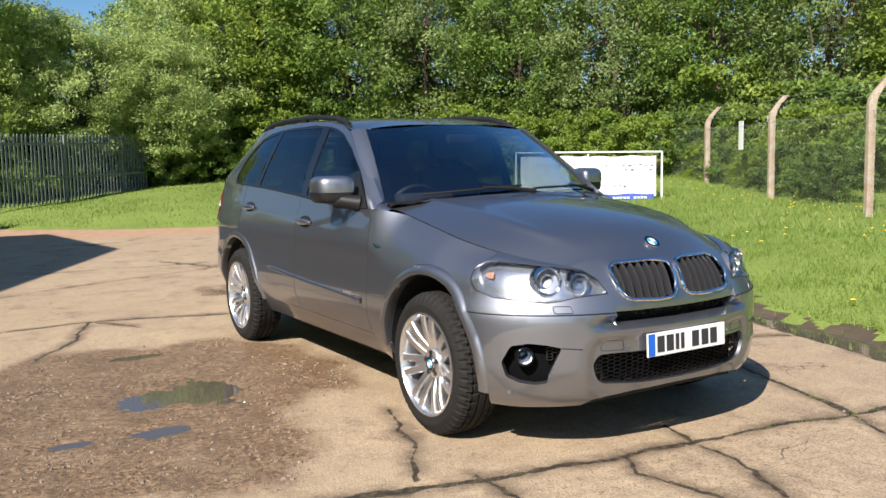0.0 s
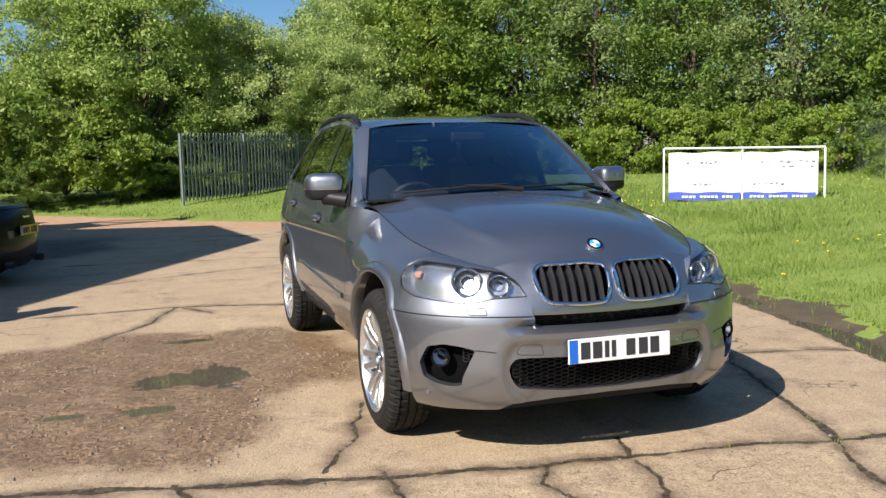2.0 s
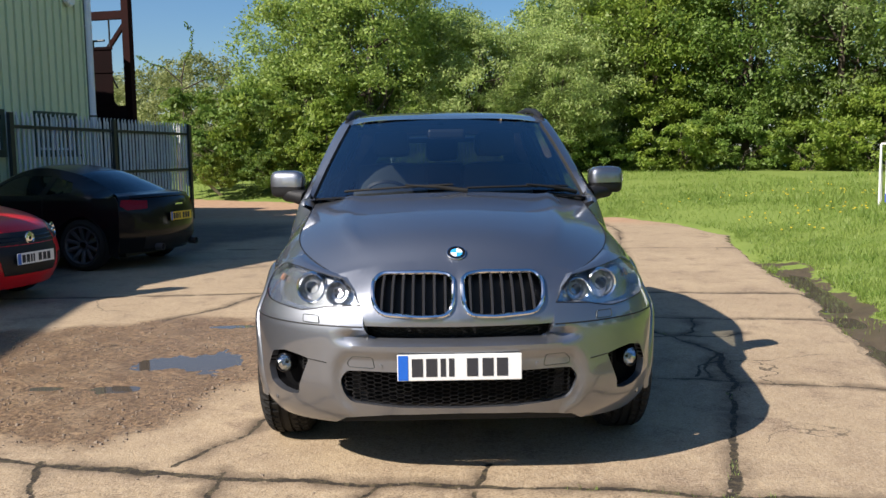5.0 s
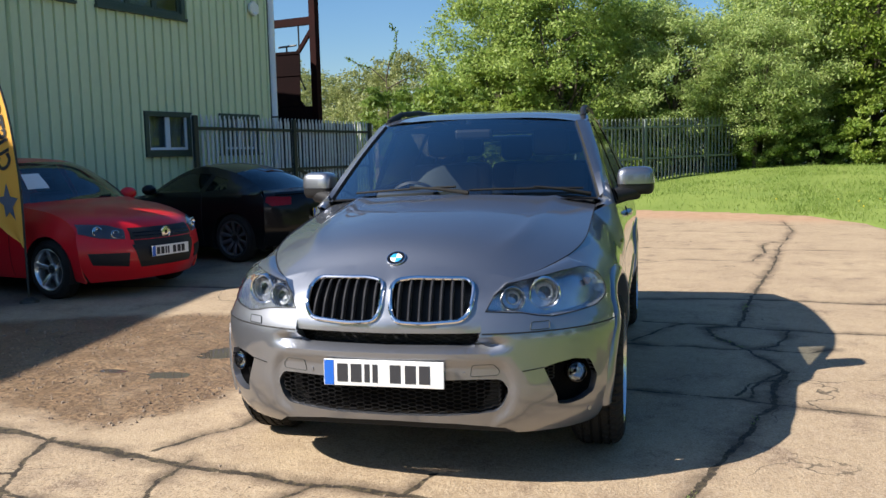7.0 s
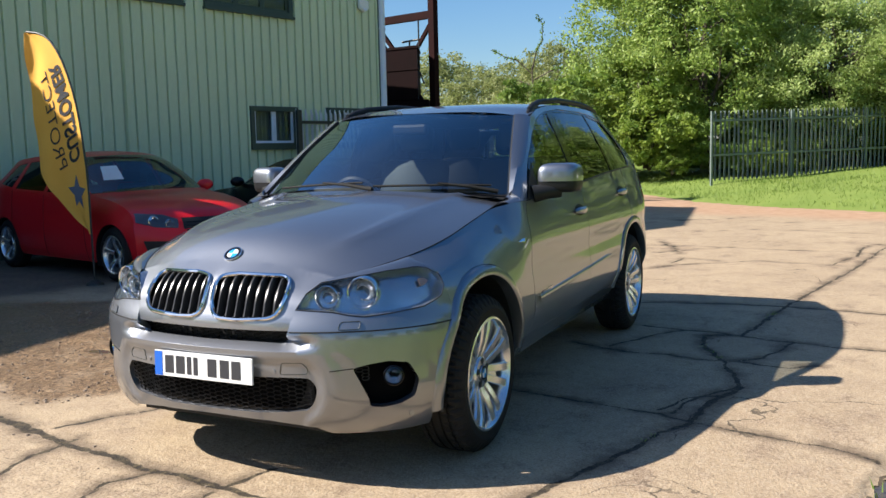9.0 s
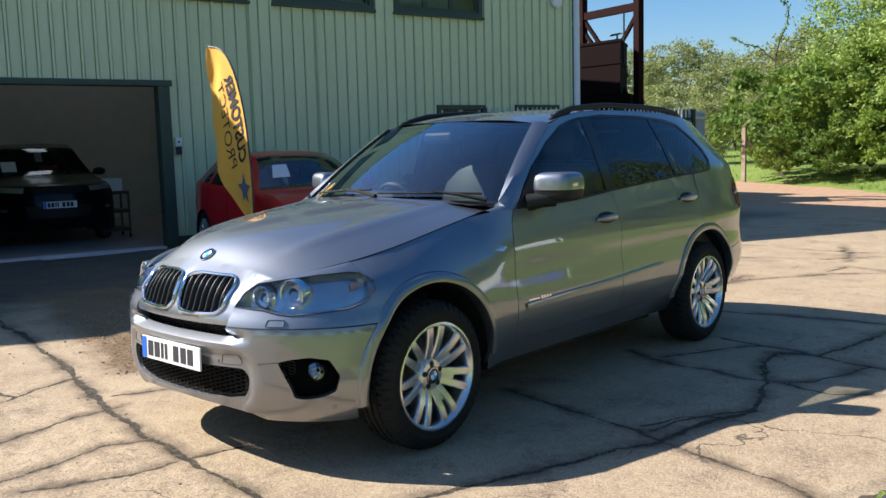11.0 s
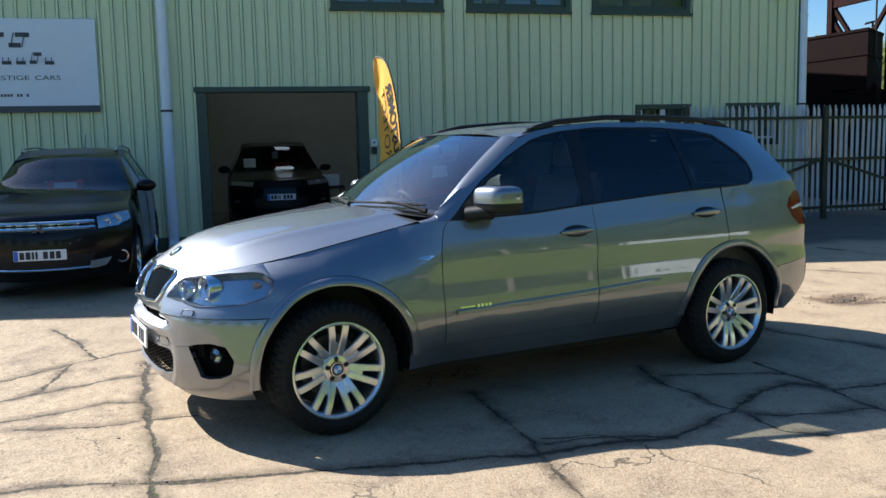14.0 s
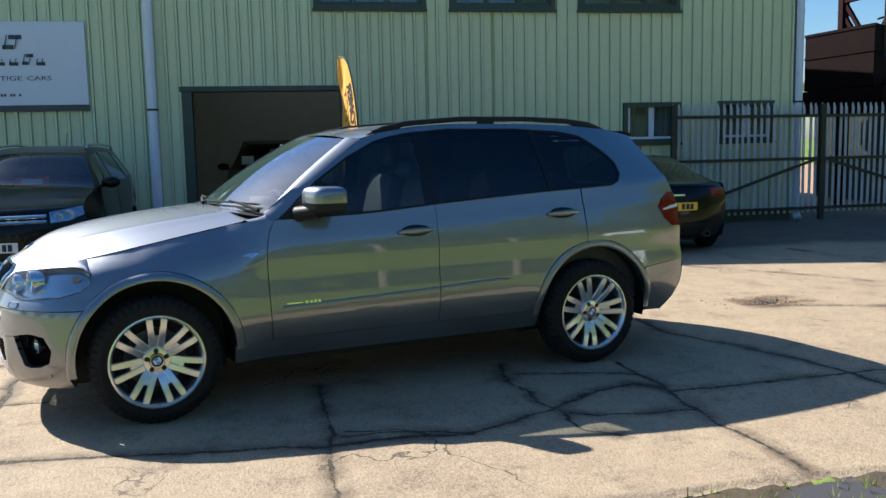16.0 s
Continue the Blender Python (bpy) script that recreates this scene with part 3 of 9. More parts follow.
def pool(name, outline, z, label):
    bm = bmesh.new()
    vs = [bm.verts.new((x, y, z)) for x, y in outline]
    bm.faces.new(vs)
    return tagged(part(name, bm, M_WATER), label, "puddle", kind="structure")


for level, (cx, cy, rx, ry) in enumerate(POOLS):
    pool("puddle", [(cx + 1.5 * rx * math.cos(a), cy + 1.5 * ry * math.sin(a)) for a in (2 * math.pi * k / 40 for k in range(40))], -0.0085 - 0.0009 * level, "shallow still puddle on the brown grit")
tr = np.array(TRENCH)
left = [(x - 0.34, y + 0.10) for x, y in TRENCH]
right = [(x + 0.34, y - 0.10) for x, y in TRENCH]
pool("puddle", left + right[::-1], -0.020, "muddy standing water along the concrete edge")

# ---- the clad building: local x runs along the wall, y goes out from it ----
WALL = Matrix(((0.248, 0.9688, 0, -9.409), (0.9688, -0.248, 0, 0), (0, 0, 1, 0), (0, 0, 0, 1)))
VALLEY, PITCH, CORNER = -0.28, 5.84, 11.4
EAVE, RIDGE = 5.60, 7.50


def roof_height(s):
    """Twin gables: a valley at the downpipe, ridges half a bay away."""
    u = abs(((s - VALLEY) % (2 * PITCH)) - PITCH) / PITCH
    return EAVE + (RIDGE - EAVE) * (1 - u)


building = thing("workshop_building", WALL, "pale green corrugated steel workshop with twin gables", "building", kind="structure")
OPEN = [(0.19, 3.01, 0.0, 2.6), (-5.1, -3.12, 3.9, 5.0), (2.43, 4.37, 3.9, 5.0), (4.79, 6.71, 3.9, 5.0), (7.14, 9.09, 3.9, 5.0), (8.0, 9.12, 1.5, 2.26), (9.87, 11.01, 1.5, 2.27)]


def cladding(s0, s1, zs, zt, parent):
    """Trapezoid-ribbed sheet from s0 to s1 between two heights, as one mesh."""
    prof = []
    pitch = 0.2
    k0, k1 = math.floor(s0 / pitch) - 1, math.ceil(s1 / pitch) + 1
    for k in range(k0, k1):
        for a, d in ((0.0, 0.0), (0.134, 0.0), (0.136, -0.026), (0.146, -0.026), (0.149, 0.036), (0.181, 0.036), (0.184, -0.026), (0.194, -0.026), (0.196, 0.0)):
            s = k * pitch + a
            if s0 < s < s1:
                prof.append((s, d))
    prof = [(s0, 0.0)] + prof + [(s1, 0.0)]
    bm = bmesh.new()
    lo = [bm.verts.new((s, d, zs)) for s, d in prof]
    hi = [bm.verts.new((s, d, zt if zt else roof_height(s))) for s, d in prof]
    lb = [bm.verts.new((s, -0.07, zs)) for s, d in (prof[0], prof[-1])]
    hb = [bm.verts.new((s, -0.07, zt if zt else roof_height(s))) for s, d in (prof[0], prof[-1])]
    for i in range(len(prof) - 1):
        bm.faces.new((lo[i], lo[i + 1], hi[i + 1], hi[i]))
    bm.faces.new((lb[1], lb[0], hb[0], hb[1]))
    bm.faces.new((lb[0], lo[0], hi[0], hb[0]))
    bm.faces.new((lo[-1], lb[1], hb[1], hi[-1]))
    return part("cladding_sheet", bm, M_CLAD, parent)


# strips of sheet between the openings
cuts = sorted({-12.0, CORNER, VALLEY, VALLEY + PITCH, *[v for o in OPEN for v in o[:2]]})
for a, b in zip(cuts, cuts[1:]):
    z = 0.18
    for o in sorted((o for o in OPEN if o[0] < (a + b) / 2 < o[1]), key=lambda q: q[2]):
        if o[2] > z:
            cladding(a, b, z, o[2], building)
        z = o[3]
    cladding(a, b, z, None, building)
part("wall_lining", boxed(-12, 0.19, -0.2, -0.072, 0.0, 5.5), M_WALLIN, building)
part("wall_lining", boxed(3.01, CORNER, -0.2, -0.072, 0.0, 1.48), M_WALLIN, building)
part("wall_lining", boxed(0.19, 8.0, -0.2, -0.072, 2.62, 3.88), M_WALLIN, building)
part("plinth", boxed(-12, 0.18, -0.06, 0.02, -0.05, 0.18), M_CLAD_TRIM, building)
part("plinth", boxed(3.02, CORNER, -0.06, 0.02, -0.05, 0.18), M_CLAD_TRIM, building)
# the gable end round the corner, and the roofs
bm = bmesh.new()
for (p, q) in (((CORNER, 0.0), (CORNER, -22.0)),):
    prof = []
    for k in range(0, 110):
        for a, d in ((0.0, 0.0), (0.148, 0.0), (0.156, 0.042), (0.186, 0.042), (0.194, 0.0)):
            prof.append((CORNER + d, -(k * 0.2 + a)))
    lo = [bm.verts.new((x, y, 0.15)) for x, y in prof]
    hi = [bm.verts.new((x, y, roof_height(CORNER))) for x, y in prof]
    for i in range(len(prof) - 1):
        bm.faces.new((lo[i], lo[i + 1], hi[i + 1], hi[i]))
part("side_cladding", bm, M_CLAD, building)
bm = bmesh.new()
ss = [-12.0, VALLEY - PITCH, VALLEY, VALLEY + PITCH, CORNER]
ra = [bm.verts.new((s, 0.06, roof_height(s) + 0.03)) for s in ss]
rb = [bm.verts.new((s, -22, roof_height(s) + 0.03)) for s in ss]
for i in range(len(ss) - 1):
    if i != 2:
        bm.faces.new((ra[i], ra[i + 1], rb[i + 1], rb[i]))


def roof_piece(bm, s0, s1, y0, y1):
    bm.faces.new([bm.verts.new((s, y, roof_height(s) + 0.03)) for s, y in ((s0, y0), (s1, y0), (s1, y1), (s0, y1))])


# this roof bay leaves an unseen gap, added to let light into the room
for s0, s1, y0, y1 in ((VALLEY, VALLEY + PITCH, 0.06, -4.8), (VALLEY, VALLEY + PITCH, -7.6, -22), (VALLEY, 1.9, -4.8, -7.6), (3.0, VALLEY + PITCH, -4.8, -7.6)):
    roof_piece(bm, s0, s1, y0, y1)
part("roof", bm, M_CLAD_TRIM, building)
# Translucent sheet over the gap, out of view, added to brighten the room
M_ROOM_FILL, rn, rl, rp = nodes_of("translucent_roof_sheet")
rt = rn.new("ShaderNodeBsdfTranslucent")
rt.inputs[0].default_value = (0.56, 0.61, 0.65, 1)
rl.new(rt.outputs[0], rn["Material Output"].inputs[0])
bm = bmesh.new()
roof_piece(bm, 1.9, 3.0, -4.8, -7.6)
part("rooflight", bm, M_ROOM_FILL, building)
part("corner_trim", boxed(CORNER - 0.05, CORNER + 0.035, -0.08, 0.034, 0.15, 5.55), M_CLAD_TRIM, building)


def wall_window(s0, s1, z0, z1, panes, curtain, name):
    w = thing(name, label="dark green framed workshop window" + (" with net curtains" if curtain else ""), )
    w.parent = building
    f = 0.09
    for nm, a in (("window_frame", (s0, s1, -0.06, 0.05, z0, z0 + f)), ("window_frame", (s0, s1, -0.06, 0.05, z1 - f, z1)), ("window_frame", (s0, s0 + f, -0.06, 0.05, z0 + f, z1 - f)), ("window_frame", (s1 - f, s1, -0.06, 0.05, z0 + f, z1 - f))):
        part(nm, boxed(*a, bevel=0.006), M_CLAD_TRIM, w)
    part("window_sill", boxed(s0 - 0.02, s1 + 0.02, 0.0, 0.085, z0 - 0.03, z0 + 0.015), M_CLAD_TRIM, w)
    step = (s1 - s0 - 2 * f) / panes
    for k in range(panes):
        a = s0 + f + k * step
        for nm, q in (("sash", (a + 0.003, a + 0.05, -0.04, 0.0, z0 + f, z1 - f)), ("sash", (a + step - 0.05, a + step - 0.003, -0.04, 0.0, z0 + f, z1 - f)), ("sash", (a + 0.05, a + step - 0.05, -0.04, 0.0, z0 + f, z0 + f + 0.045))):
            part(nm, boxed(*q), M_PIPE if curtain else M_CLAD_TRIM, w)
        part("pane", boxed(a + 0.04, a + step - 0.04, -0.028, -0.022, z0 + f, z1 - f), G_WINDOW, w).visible_shadow = False
    if curtain:
        bm = bmesh.new()
        n = 60
        lo = [bm.verts.new((s0 + (s1 - s0) * k / n, -0.16 + 0.025 * math.sin(k * 1.3), z0)) for k in range(n + 1)]
        hi = [bm.verts.new((v.co.x, v.co.y, z1)) for v in lo]
        for k in range(n):
            bm.faces.new((lo[k], lo[k + 1], hi[k + 1], hi[k]))
        part("curtain", bm, M_CURTAIN, w, "white net curtain")
    else:
        part("blind", boxed(s0, s1, -0.45, -0.44, z0, z1), M_WALLIN, w)


for i, (a, b, c, d) in enumerate(OPEN[1:]):
    wall_window(a, b, c, d, 2 if i > 3 else 3, i > 3, "window_%d" % (i + 1))

# doorway with its frame and the room behind
door = thing("door_1", label="open workshop doorway in a dark green frame")
door.parent = building
for a in ((0.19, 0.35, -0.2, 0.05, 0.0, 2.53), (2.83, 3.01, -0.2, 0.05, 0.0, 2.53), (0.15, 3.05, -0.2, 0.06, 2.53, 2.62)):
    part("door_frame", boxed(*a, bevel=0.008), M_CLAD_TRIM, door)
part("threshold", boxed(0.36, 2.82, -0.2, 0.02, -0.02, 0.03), M_GALV, door)
part("room_floor", boxed(-3, 8, -8.2, -0.21, -0.06, 0.012), M_FLOORIN, building)
part("room_back_wall", boxed(-3, 8, -8.2, -8.0, 0, 4.6), M_WALLIN, building)
part("room_side_wall", boxed(-3.2, -3, -8.0, -0.21, 0, 4.6), M_WALLIN, building)
part("partition", boxed(5.41, 11.3, -1.5, -1.4, 0, 4.6), M_WALLIN, building)
part("room_side_wall", boxed(5.2, 5.4, -8.0, -0.21, 0, 4.6), M_WALLIN, building)


def downpipe(s, out, z0, z1, r, label):
    d = thing("downpipe", WALL @ Matrix.Translation((s, out, 0)), label, "downpipe")
    part("pipe", tubed([(0, 0, z0), (0, 0, z1)], r, 20), M_PIPE, d, smooth=True)
    part("shoe", tubed([(0, 0, z0 + 0.02), (0, 0.02, z0 - 0.06), (0, 0.10, z0 - 0.14)], r * 0.98, 16), M_PIPE, d, smooth=True)
    for z in (0.45, 2.22, 3.9):
        part("bracket", tubed([(0, 0, z), (0, 0, z + 0.035)], r + 0.012, 20), M_DARKSTEEL if z == 2.22 else M_PIPE, d, smooth=True)


downpipe(-0.28, 0.13, 0.16, 5.55, 0.083, "white plastic downpipe on the green wall")
downpipe(11.50, 0.03, 0.16, 5.55, 0.075, "white plastic downpipe at the wall corner")

sign = thing("wall_sign", WALL @ Matrix.Translation((-2.77, 0.05, 2.96)), "pale blue-grey business sign with dark lettering", "sign")
part("panel", boxed(-1.48, 1.48, -0.02, 0.02, -0.62, 0.72, bevel=0.006), M_SIGN, sign)
part("bottom_trim", boxed(-1.48, 1.48, -0.02, 0.028, -0.72, -0.62), M_SIGNTEXT, sign)
FACE = Matrix(((1, 0, 0, 0), (0, 0, 1, 0.022), (0, 1, 0, 0), (0, 0, 0, 1)))


# the name is drawn as plain slanted strokes
def stroke_word(z, h, x0, glyphs, step):
    bm = bmesh.new()
    for k, g in enumerate(glyphs):
        x = x0 + k * step
        for (ax, az, bx, bz) in g:
            beam(bm, (x + ax * step * 0.8 + az * h * 0.22, 0.0235, z + az * h), (x + bx * step * 0.8 + bz * h * 0.22, 0.0235, z + bz * h), 0.004, h * 0.32)
    return bm


TALL_ = ((0.15, 0.0, 0.15, 1.0), (0.70, 0.0, 0.70, 1.0), (0.25, 0.86, 0.95, 0.86), (0.02, 0.14, 0.62, 0.14))
LOW_ = ((0.15, 0.0, 0.15, 0.55), (0.65, 0.0, 0.65, 0.55), (0.15, 0.08, 0.95, 0.08))
for k in range(3):
    for g in TALL_:
        part("logo_mark", stroke_word(0.28, 0.22, -0.52 + k * 0.36, ((g,),), 0.36), M_SIGNTEXT, sign)
for k in range(9):
    for g in TALL_ if k in (0, 7) else LOW_:
        part("logo_mark", stroke_word(0.03, 0.17, -0.95 + k * 0.205, ((g,),), 0.205), M_SIGNTEXT, sign)
for word, x, w in (("SPORTS", -0.66, 0.56), ("&", -0.28, 0.08), ("PRESTIGE", 0.14, 0.66), ("CARS", 0.74, 0.37)):
    lettering("lettering", word, 0.10, M_SIGNTEXT, sign, Matrix.Translation((x, 0, -0.19)) @ FACE, 0.0015, w)
for k in range(20):
    if k not in (3, 15, 18):
        part("address_bar", boxed(-0.46 + k * 0.046, -0.46 + k * 0.046 + 0.034, 0.0215, 0.0235, -0.475, -0.435), M_SIGNTEXT, sign)

alarm = thing("alarm_box", WALL @ Matrix.Translation((10.94, 0.03, 4.34)), "white hexagonal alarm box on the wall", "alarm box")
bm = bmesh.new()
vs = [bm.verts.new((0.15 * math.cos(a), 0.0, 0.15 * math.sin(a))) for a in (math.pi / 6 + math.pi / 3 * k for k in range(6))]
f = bm.faces.new(vs)
r = bmesh.ops.extrude_face_region(bm, geom=[f])
bmesh.ops.translate(bm, vec=(0, 0.08, 0), verts=[v for v in r["geom"] if isinstance(v, bmesh.types.BMVert)])
bmesh.ops.bevel(bm, geom=bm.edges[:], offset=0.012, segments=2, affect="EDGES")
part("case", bm, M_WHITE, alarm)
part("strobe", boxed(-0.05, 0.05, 0.08, 0.095, -0.11, -0.07), M_SIGN, alarm)
swb = thing("switch_box", WALL @ Matrix.Translation((3.09, 0.03, 1.6)), "small white switch box beside the doorway", "switch")
part("case", boxed(-0.05, 0.05, 0, 0.06, 0.0, 0.13, bevel=0.006), M_WHITE, swb)
part("socket", boxed(-0.045, 0.045, 0, 0.055, -0.13, -0.01, bevel=0.006), M_DARKSTEEL, swb)
part("button", boxed(-0.015, 0.015, 0.06, 0.068, 0.05, 0.08), M_DARKSTEEL, swb)


# ---- palisade fences ----
def pale_mesh(h, w, material):
    """One W-section pale with a split point at its top."""
    prof = [(-w / 2, 0.012), (-w / 4, -0.012), (0, 0.010), (w / 4, -0.012), (w / 2, 0.012)]
    tops = [h - 0.10, h - 0.03, h, h - 0.03, h - 0.10]
    v = [(x, y, 0) for x, y in prof] + [(x, y, t) for (x, y), t in zip(prof, tops)] + [(x, y + 0.004, 0) for x, y in prof] + [(x, y + 0.004, t) for (x, y), t in zip(prof, tops)]
    f = [(k, k + 1, k + 6, k + 5) for k in range(4)] + [(k + 11, k + 10, k + 15, k + 16) for k in range(4)]
    return mesh_of("pale", v, f, material)


def palisade(name, p, q, z0, z1, step, mp, mr, label, posts, brace=(), front=True, fade=0.0):
    p, q = Vector((*p, z0)), Vector((*q, z0 + fade))
    d = q - p
    L = math.hypot(d.x, d.y)
    m = Matrix.Translation(p) @ Matrix.Rotation(math.atan2(d.y, d.x), 4, "Z")
    fence = thing(name, m, label, "fence")
    pm = pale_mesh(z1 - z0 - 0.03, 0.058, mp)
    n = int(L / step)
    rs = random.Random(len(name) + n)
    rise = d.z / L
    side = -1 if front else 1
    for k in range(n + 1):
        o = new("pale", pm)
        o.parent = fence
        x = k * L / n
        o.matrix_local = pose(x, side * -0.034, 0.03 + rise * x, 0, rs.uniform(-0.6, 0.6), 180 if front else 0)
    for h in (0.35 * (z1 - z0) + 0.05, 0.86 * (z1 - z0)) if not brace else (0.12, 0.5 * (z1 - z0), 0.88 * (z1 - z0)):
        bm = bmesh.new()
        beam(bm, (0, 0, h), (L, 0, h + rise * L), 0.05, 0.055)
        part("rail", bm, mr, fence)
    for x in posts:
        bm = bmesh.new()
        beam(bm, (x, 0.03 * side, -0.35 + rise * x), (x, 0.03 * side, z1 - z0 - 0.03 + rise * x), *((0.10, 0.06) if brace else (0.06, 0.05)))
        part("post", bm, mr, fence)
    for a, b in brace:
        bm = bmesh.new()
        beam(bm, (a[0], side * 0.01, a[1]), (b[0], side * 0.01, b[1]), 0.04, 0.05)
        part("brace", bm, mr, fence)
    return fence


palisade("palisade_gate", (-6.88, 8.47), (-5.70, 14.62), 0.10, 2.22, 0.128, M_GALV, M_DARKSTEEL, "open galvanised palisade gate with dark rails and braces", (0.0, 3.1, 6.34), brace=(((0.1, 0.15), (3.0, 1.05)), ((6.25, 0.15), (3.2, 1.05))), front=True)
palisade("palisade_gate", (-5.68, 14.70), (-5.98, 16.0), 0.75, 2.2, 0.15, M_GALV, M_GALV, "short galvanised palisade panel beyond the gate", (0.05,), front=True)
palisade("palisade_fence", (-1.18, 20.25), (3.7, 24.9), 0.32, 2.30, 0.155, M_GREENSTEEL, M_GREENSTEEL, "weathered green palisade fence on the grass", (0.0, 2.7, 5.4), front=True, fade=0.10)


# ---- rusty steel gantry with a tank behind the corner ----
gantry = thing("steel_gantry", Matrix.Translation((-6.78, 14.15, 0)) @ Matrix.Rotation(radians(165.6), 4, "Z"), "dark red oxide steel gantry carrying a tank", "gantry")
for x, y in ((0, 0), (1.9, 0)):
    bm = bmesh.new()
    beam(bm, (x, y, -0.05), (x, y, 5.6), 0.17, 0.17)
    part("column", bm, M_RUST, gantry)
for z in (2.12, 4.62, 5.5):
    for a, b in (((0, 0), (1.9, 0)),):
        bm = bmesh.new()
        beam(bm, (*a, z), (*b, z), 0.12, 0.18)
        part("beam", bm, M_RUST, gantry)
for p, q in (((0, 0, 4.5), (0.75, 0, 3.6)), ((1.9, 0, 4.3), (0, 0, 2.15)), ((1.9, 0, 4.6), (1.3, 0, 3.9))):
    bm = bmesh.new()
    beam(bm, p, q, 0.07, 0.09)
    part("brace", bm, M_RUST, gantry)
tank_m = Matrix.Translation((-6.98, 13.66, 0)) @ Matrix.Rotation(radians(172), 4, "Z")


def slanted(x0, x1, d0, d1, z0, z1):
    """A box whose sides run back at a slant."""
    bm = box(bmesh.new(), x0, x1, d0, d1, z0, z1)
    for v in bm.verts:
        v.co.x += -0.62 * v.co.y
    return bm


inv = gantry.matrix_world.inverted() @ tank_m
for nm, a in (("tank", (0.0, 2.1, -1.2, 0.0, 2.6, 3.84)), ("tank_band", (-0.02, 2.12, -1.22, 0.02, 3.30, 3.335)), ("tank_rim", (-0.02, 2.12, -1.22, 0.02, 3.80, 3.86)), ("plinth", (-0.3, 2.2, -1.3, 0.05, 2.05, 2.58))):
    part(nm, slanted(*a), M_TANK, gantry, "dark red steel tank" if nm == "tank" else "").matrix_local = inv
part("pipe", tubed([(0.45, 0.02, 4.6), (0.45, 0.02, 3.3), (0.30, 0.02, 3.0)], 0.02, 8), M_DARKSTEEL, gantry)
part("vent_pipe", tubed([(1.3, -0.6, 3.85), (1.3, -0.6, 4.15), (1.55, -0.6, 4.15), (1.0, -0.6, 4.17)], 0.025, 8), M_DARKSTEEL, gantry)

# ---- dark steel container behind the gate ----
crate = thing("steel_container", Matrix.Translation((-7.35, 15.4, 0)) @ Matrix.Rotation(radians(165.6), 4, "Z"), "dark steel storage container behind the palisade gate", "container")
part("body", boxed(0.0, 3.6, -1.9, 0.0, 0.04, 2.26, bevel=0.02), M_DARKSTEEL, crate)
for k in range(18):
    part("rib", boxed(0.08 + k * 0.2, 0.18 + k * 0.2, 0.0, 0.03, 0.14, 2.14), M_DARKSTEEL, crate)
for k in range(9):
    part("rib", boxed(-0.03, 0.0, -1.85 + k * 0.2, -1.75 + k * 0.2, 0.14, 2.14), M_DARKSTEEL, crate)

# ---- advertising banner on a white tube frame ----
BAN = Matrix.Translation((8.5, 10.62, 0.36)) @ Matrix.Rotation(math.atan2(8.66 - 10.62, 11.02 - 8.5), 4, "Z")
LB = 3.19
ban = thing("banner_frame", BAN, "white tube frame with a printed white banner on the grass", "banner")
for pts in ([(0, 0.0, -0.1), (0, 0, 1.14)], [(LB, 0, -0.1), (LB, 0, 1.10)], [(0, 0, 1.14), (LB, 0, 1.10)], [(LB * 0.5, 0.03, -0.1), (LB * 0.5, 0.03, 1.12)], [(0, 0, 1.1), (-0.05, 0.5, -0.1)], [(LB, 0, 1.08), (LB + 0.05, 0.5, -0.1)]):
    part("tube", tubed(pts, 0.022, 10), M_WHITE, ban, smooth=True)


def cloth(x0, x1, z0, z1, y, material, name):
    bm = bmesh.new()
    n, k = 40, 8
    g = [[bm.verts.new((x0 + (x1 - x0) * i / n, y + 0.012 * math.sin(i * 0.9 + j * 0.7) * (z1 - z0 > 0.3) + 0.01 * math.sin(i * 0.37), z0 + (z1 - z0) * j / k + 0.012 * math.sin(i * 0.31))) for j in range(k + 1)] for i in range(n + 1)]
    for i in range(n):
        for j in range(k):
            bm.faces.new((g[i][j], g[i + 1][j], g[i + 1][j + 1], g[i][j + 1]))
    return part(name, bm, material, ban, smooth=True)


cloth(0.10, 1.57, 0.16, 1.04, -0.03, M_VINYL, "banner_sheet")
cloth(1.61, LB - 0.13, 0.14, 1.02, -0.03, M_VINYL, "banner_sheet")
cloth(0.105, 1.56, 0.03, 0.20, -0.052, M_BLUEPRINT, "blue_band")
cloth(1.615, LB - 0.17, 0.02, 0.19, -0.052, M_BLUEPRINT, "blue_band")
M_FADED = mat("faded_print", (0.42, 0.44, 0.62), (0.55, 0.56, 0.7), 0.6)
rs = random.Random(5)
bm = bmesh.new()
for x0, n, z, h, w in ((0.45, 7, 0.86, 0.09, 0.07), (1.95, 9, 0.85, 0.06, 0.09), (1.95, 8, 0.74, 0.05, 0.10), (0.6, 6, 0.40, 0.07, 0.08), (1.8, 6, 0.40, 0.06, 0.08)):
    for k in range(n):
        if rs.random() < 0.75:
            a = x0 + k * w * 1.35
            part("print_bar", boxed(a, a + w * rs.uniform(0.5, 1), -0.062, -0.056, z - h * rs.uniform(0.2, 0.5), z + h * rs.uniform(0.2, 0.5)), M_FADED, ban)
bm = bmesh.new()
for x0, n in ((0.38, 14), (1.75, 15)):
    for k in range(n):
        if k not in (4, 10):
            part("band_bar", boxed(x0 + k * 0.075, x0 + k * 0.075 + 0.055, -0.072, -0.066, 0.085, 0.13), M_VINYL, ban)

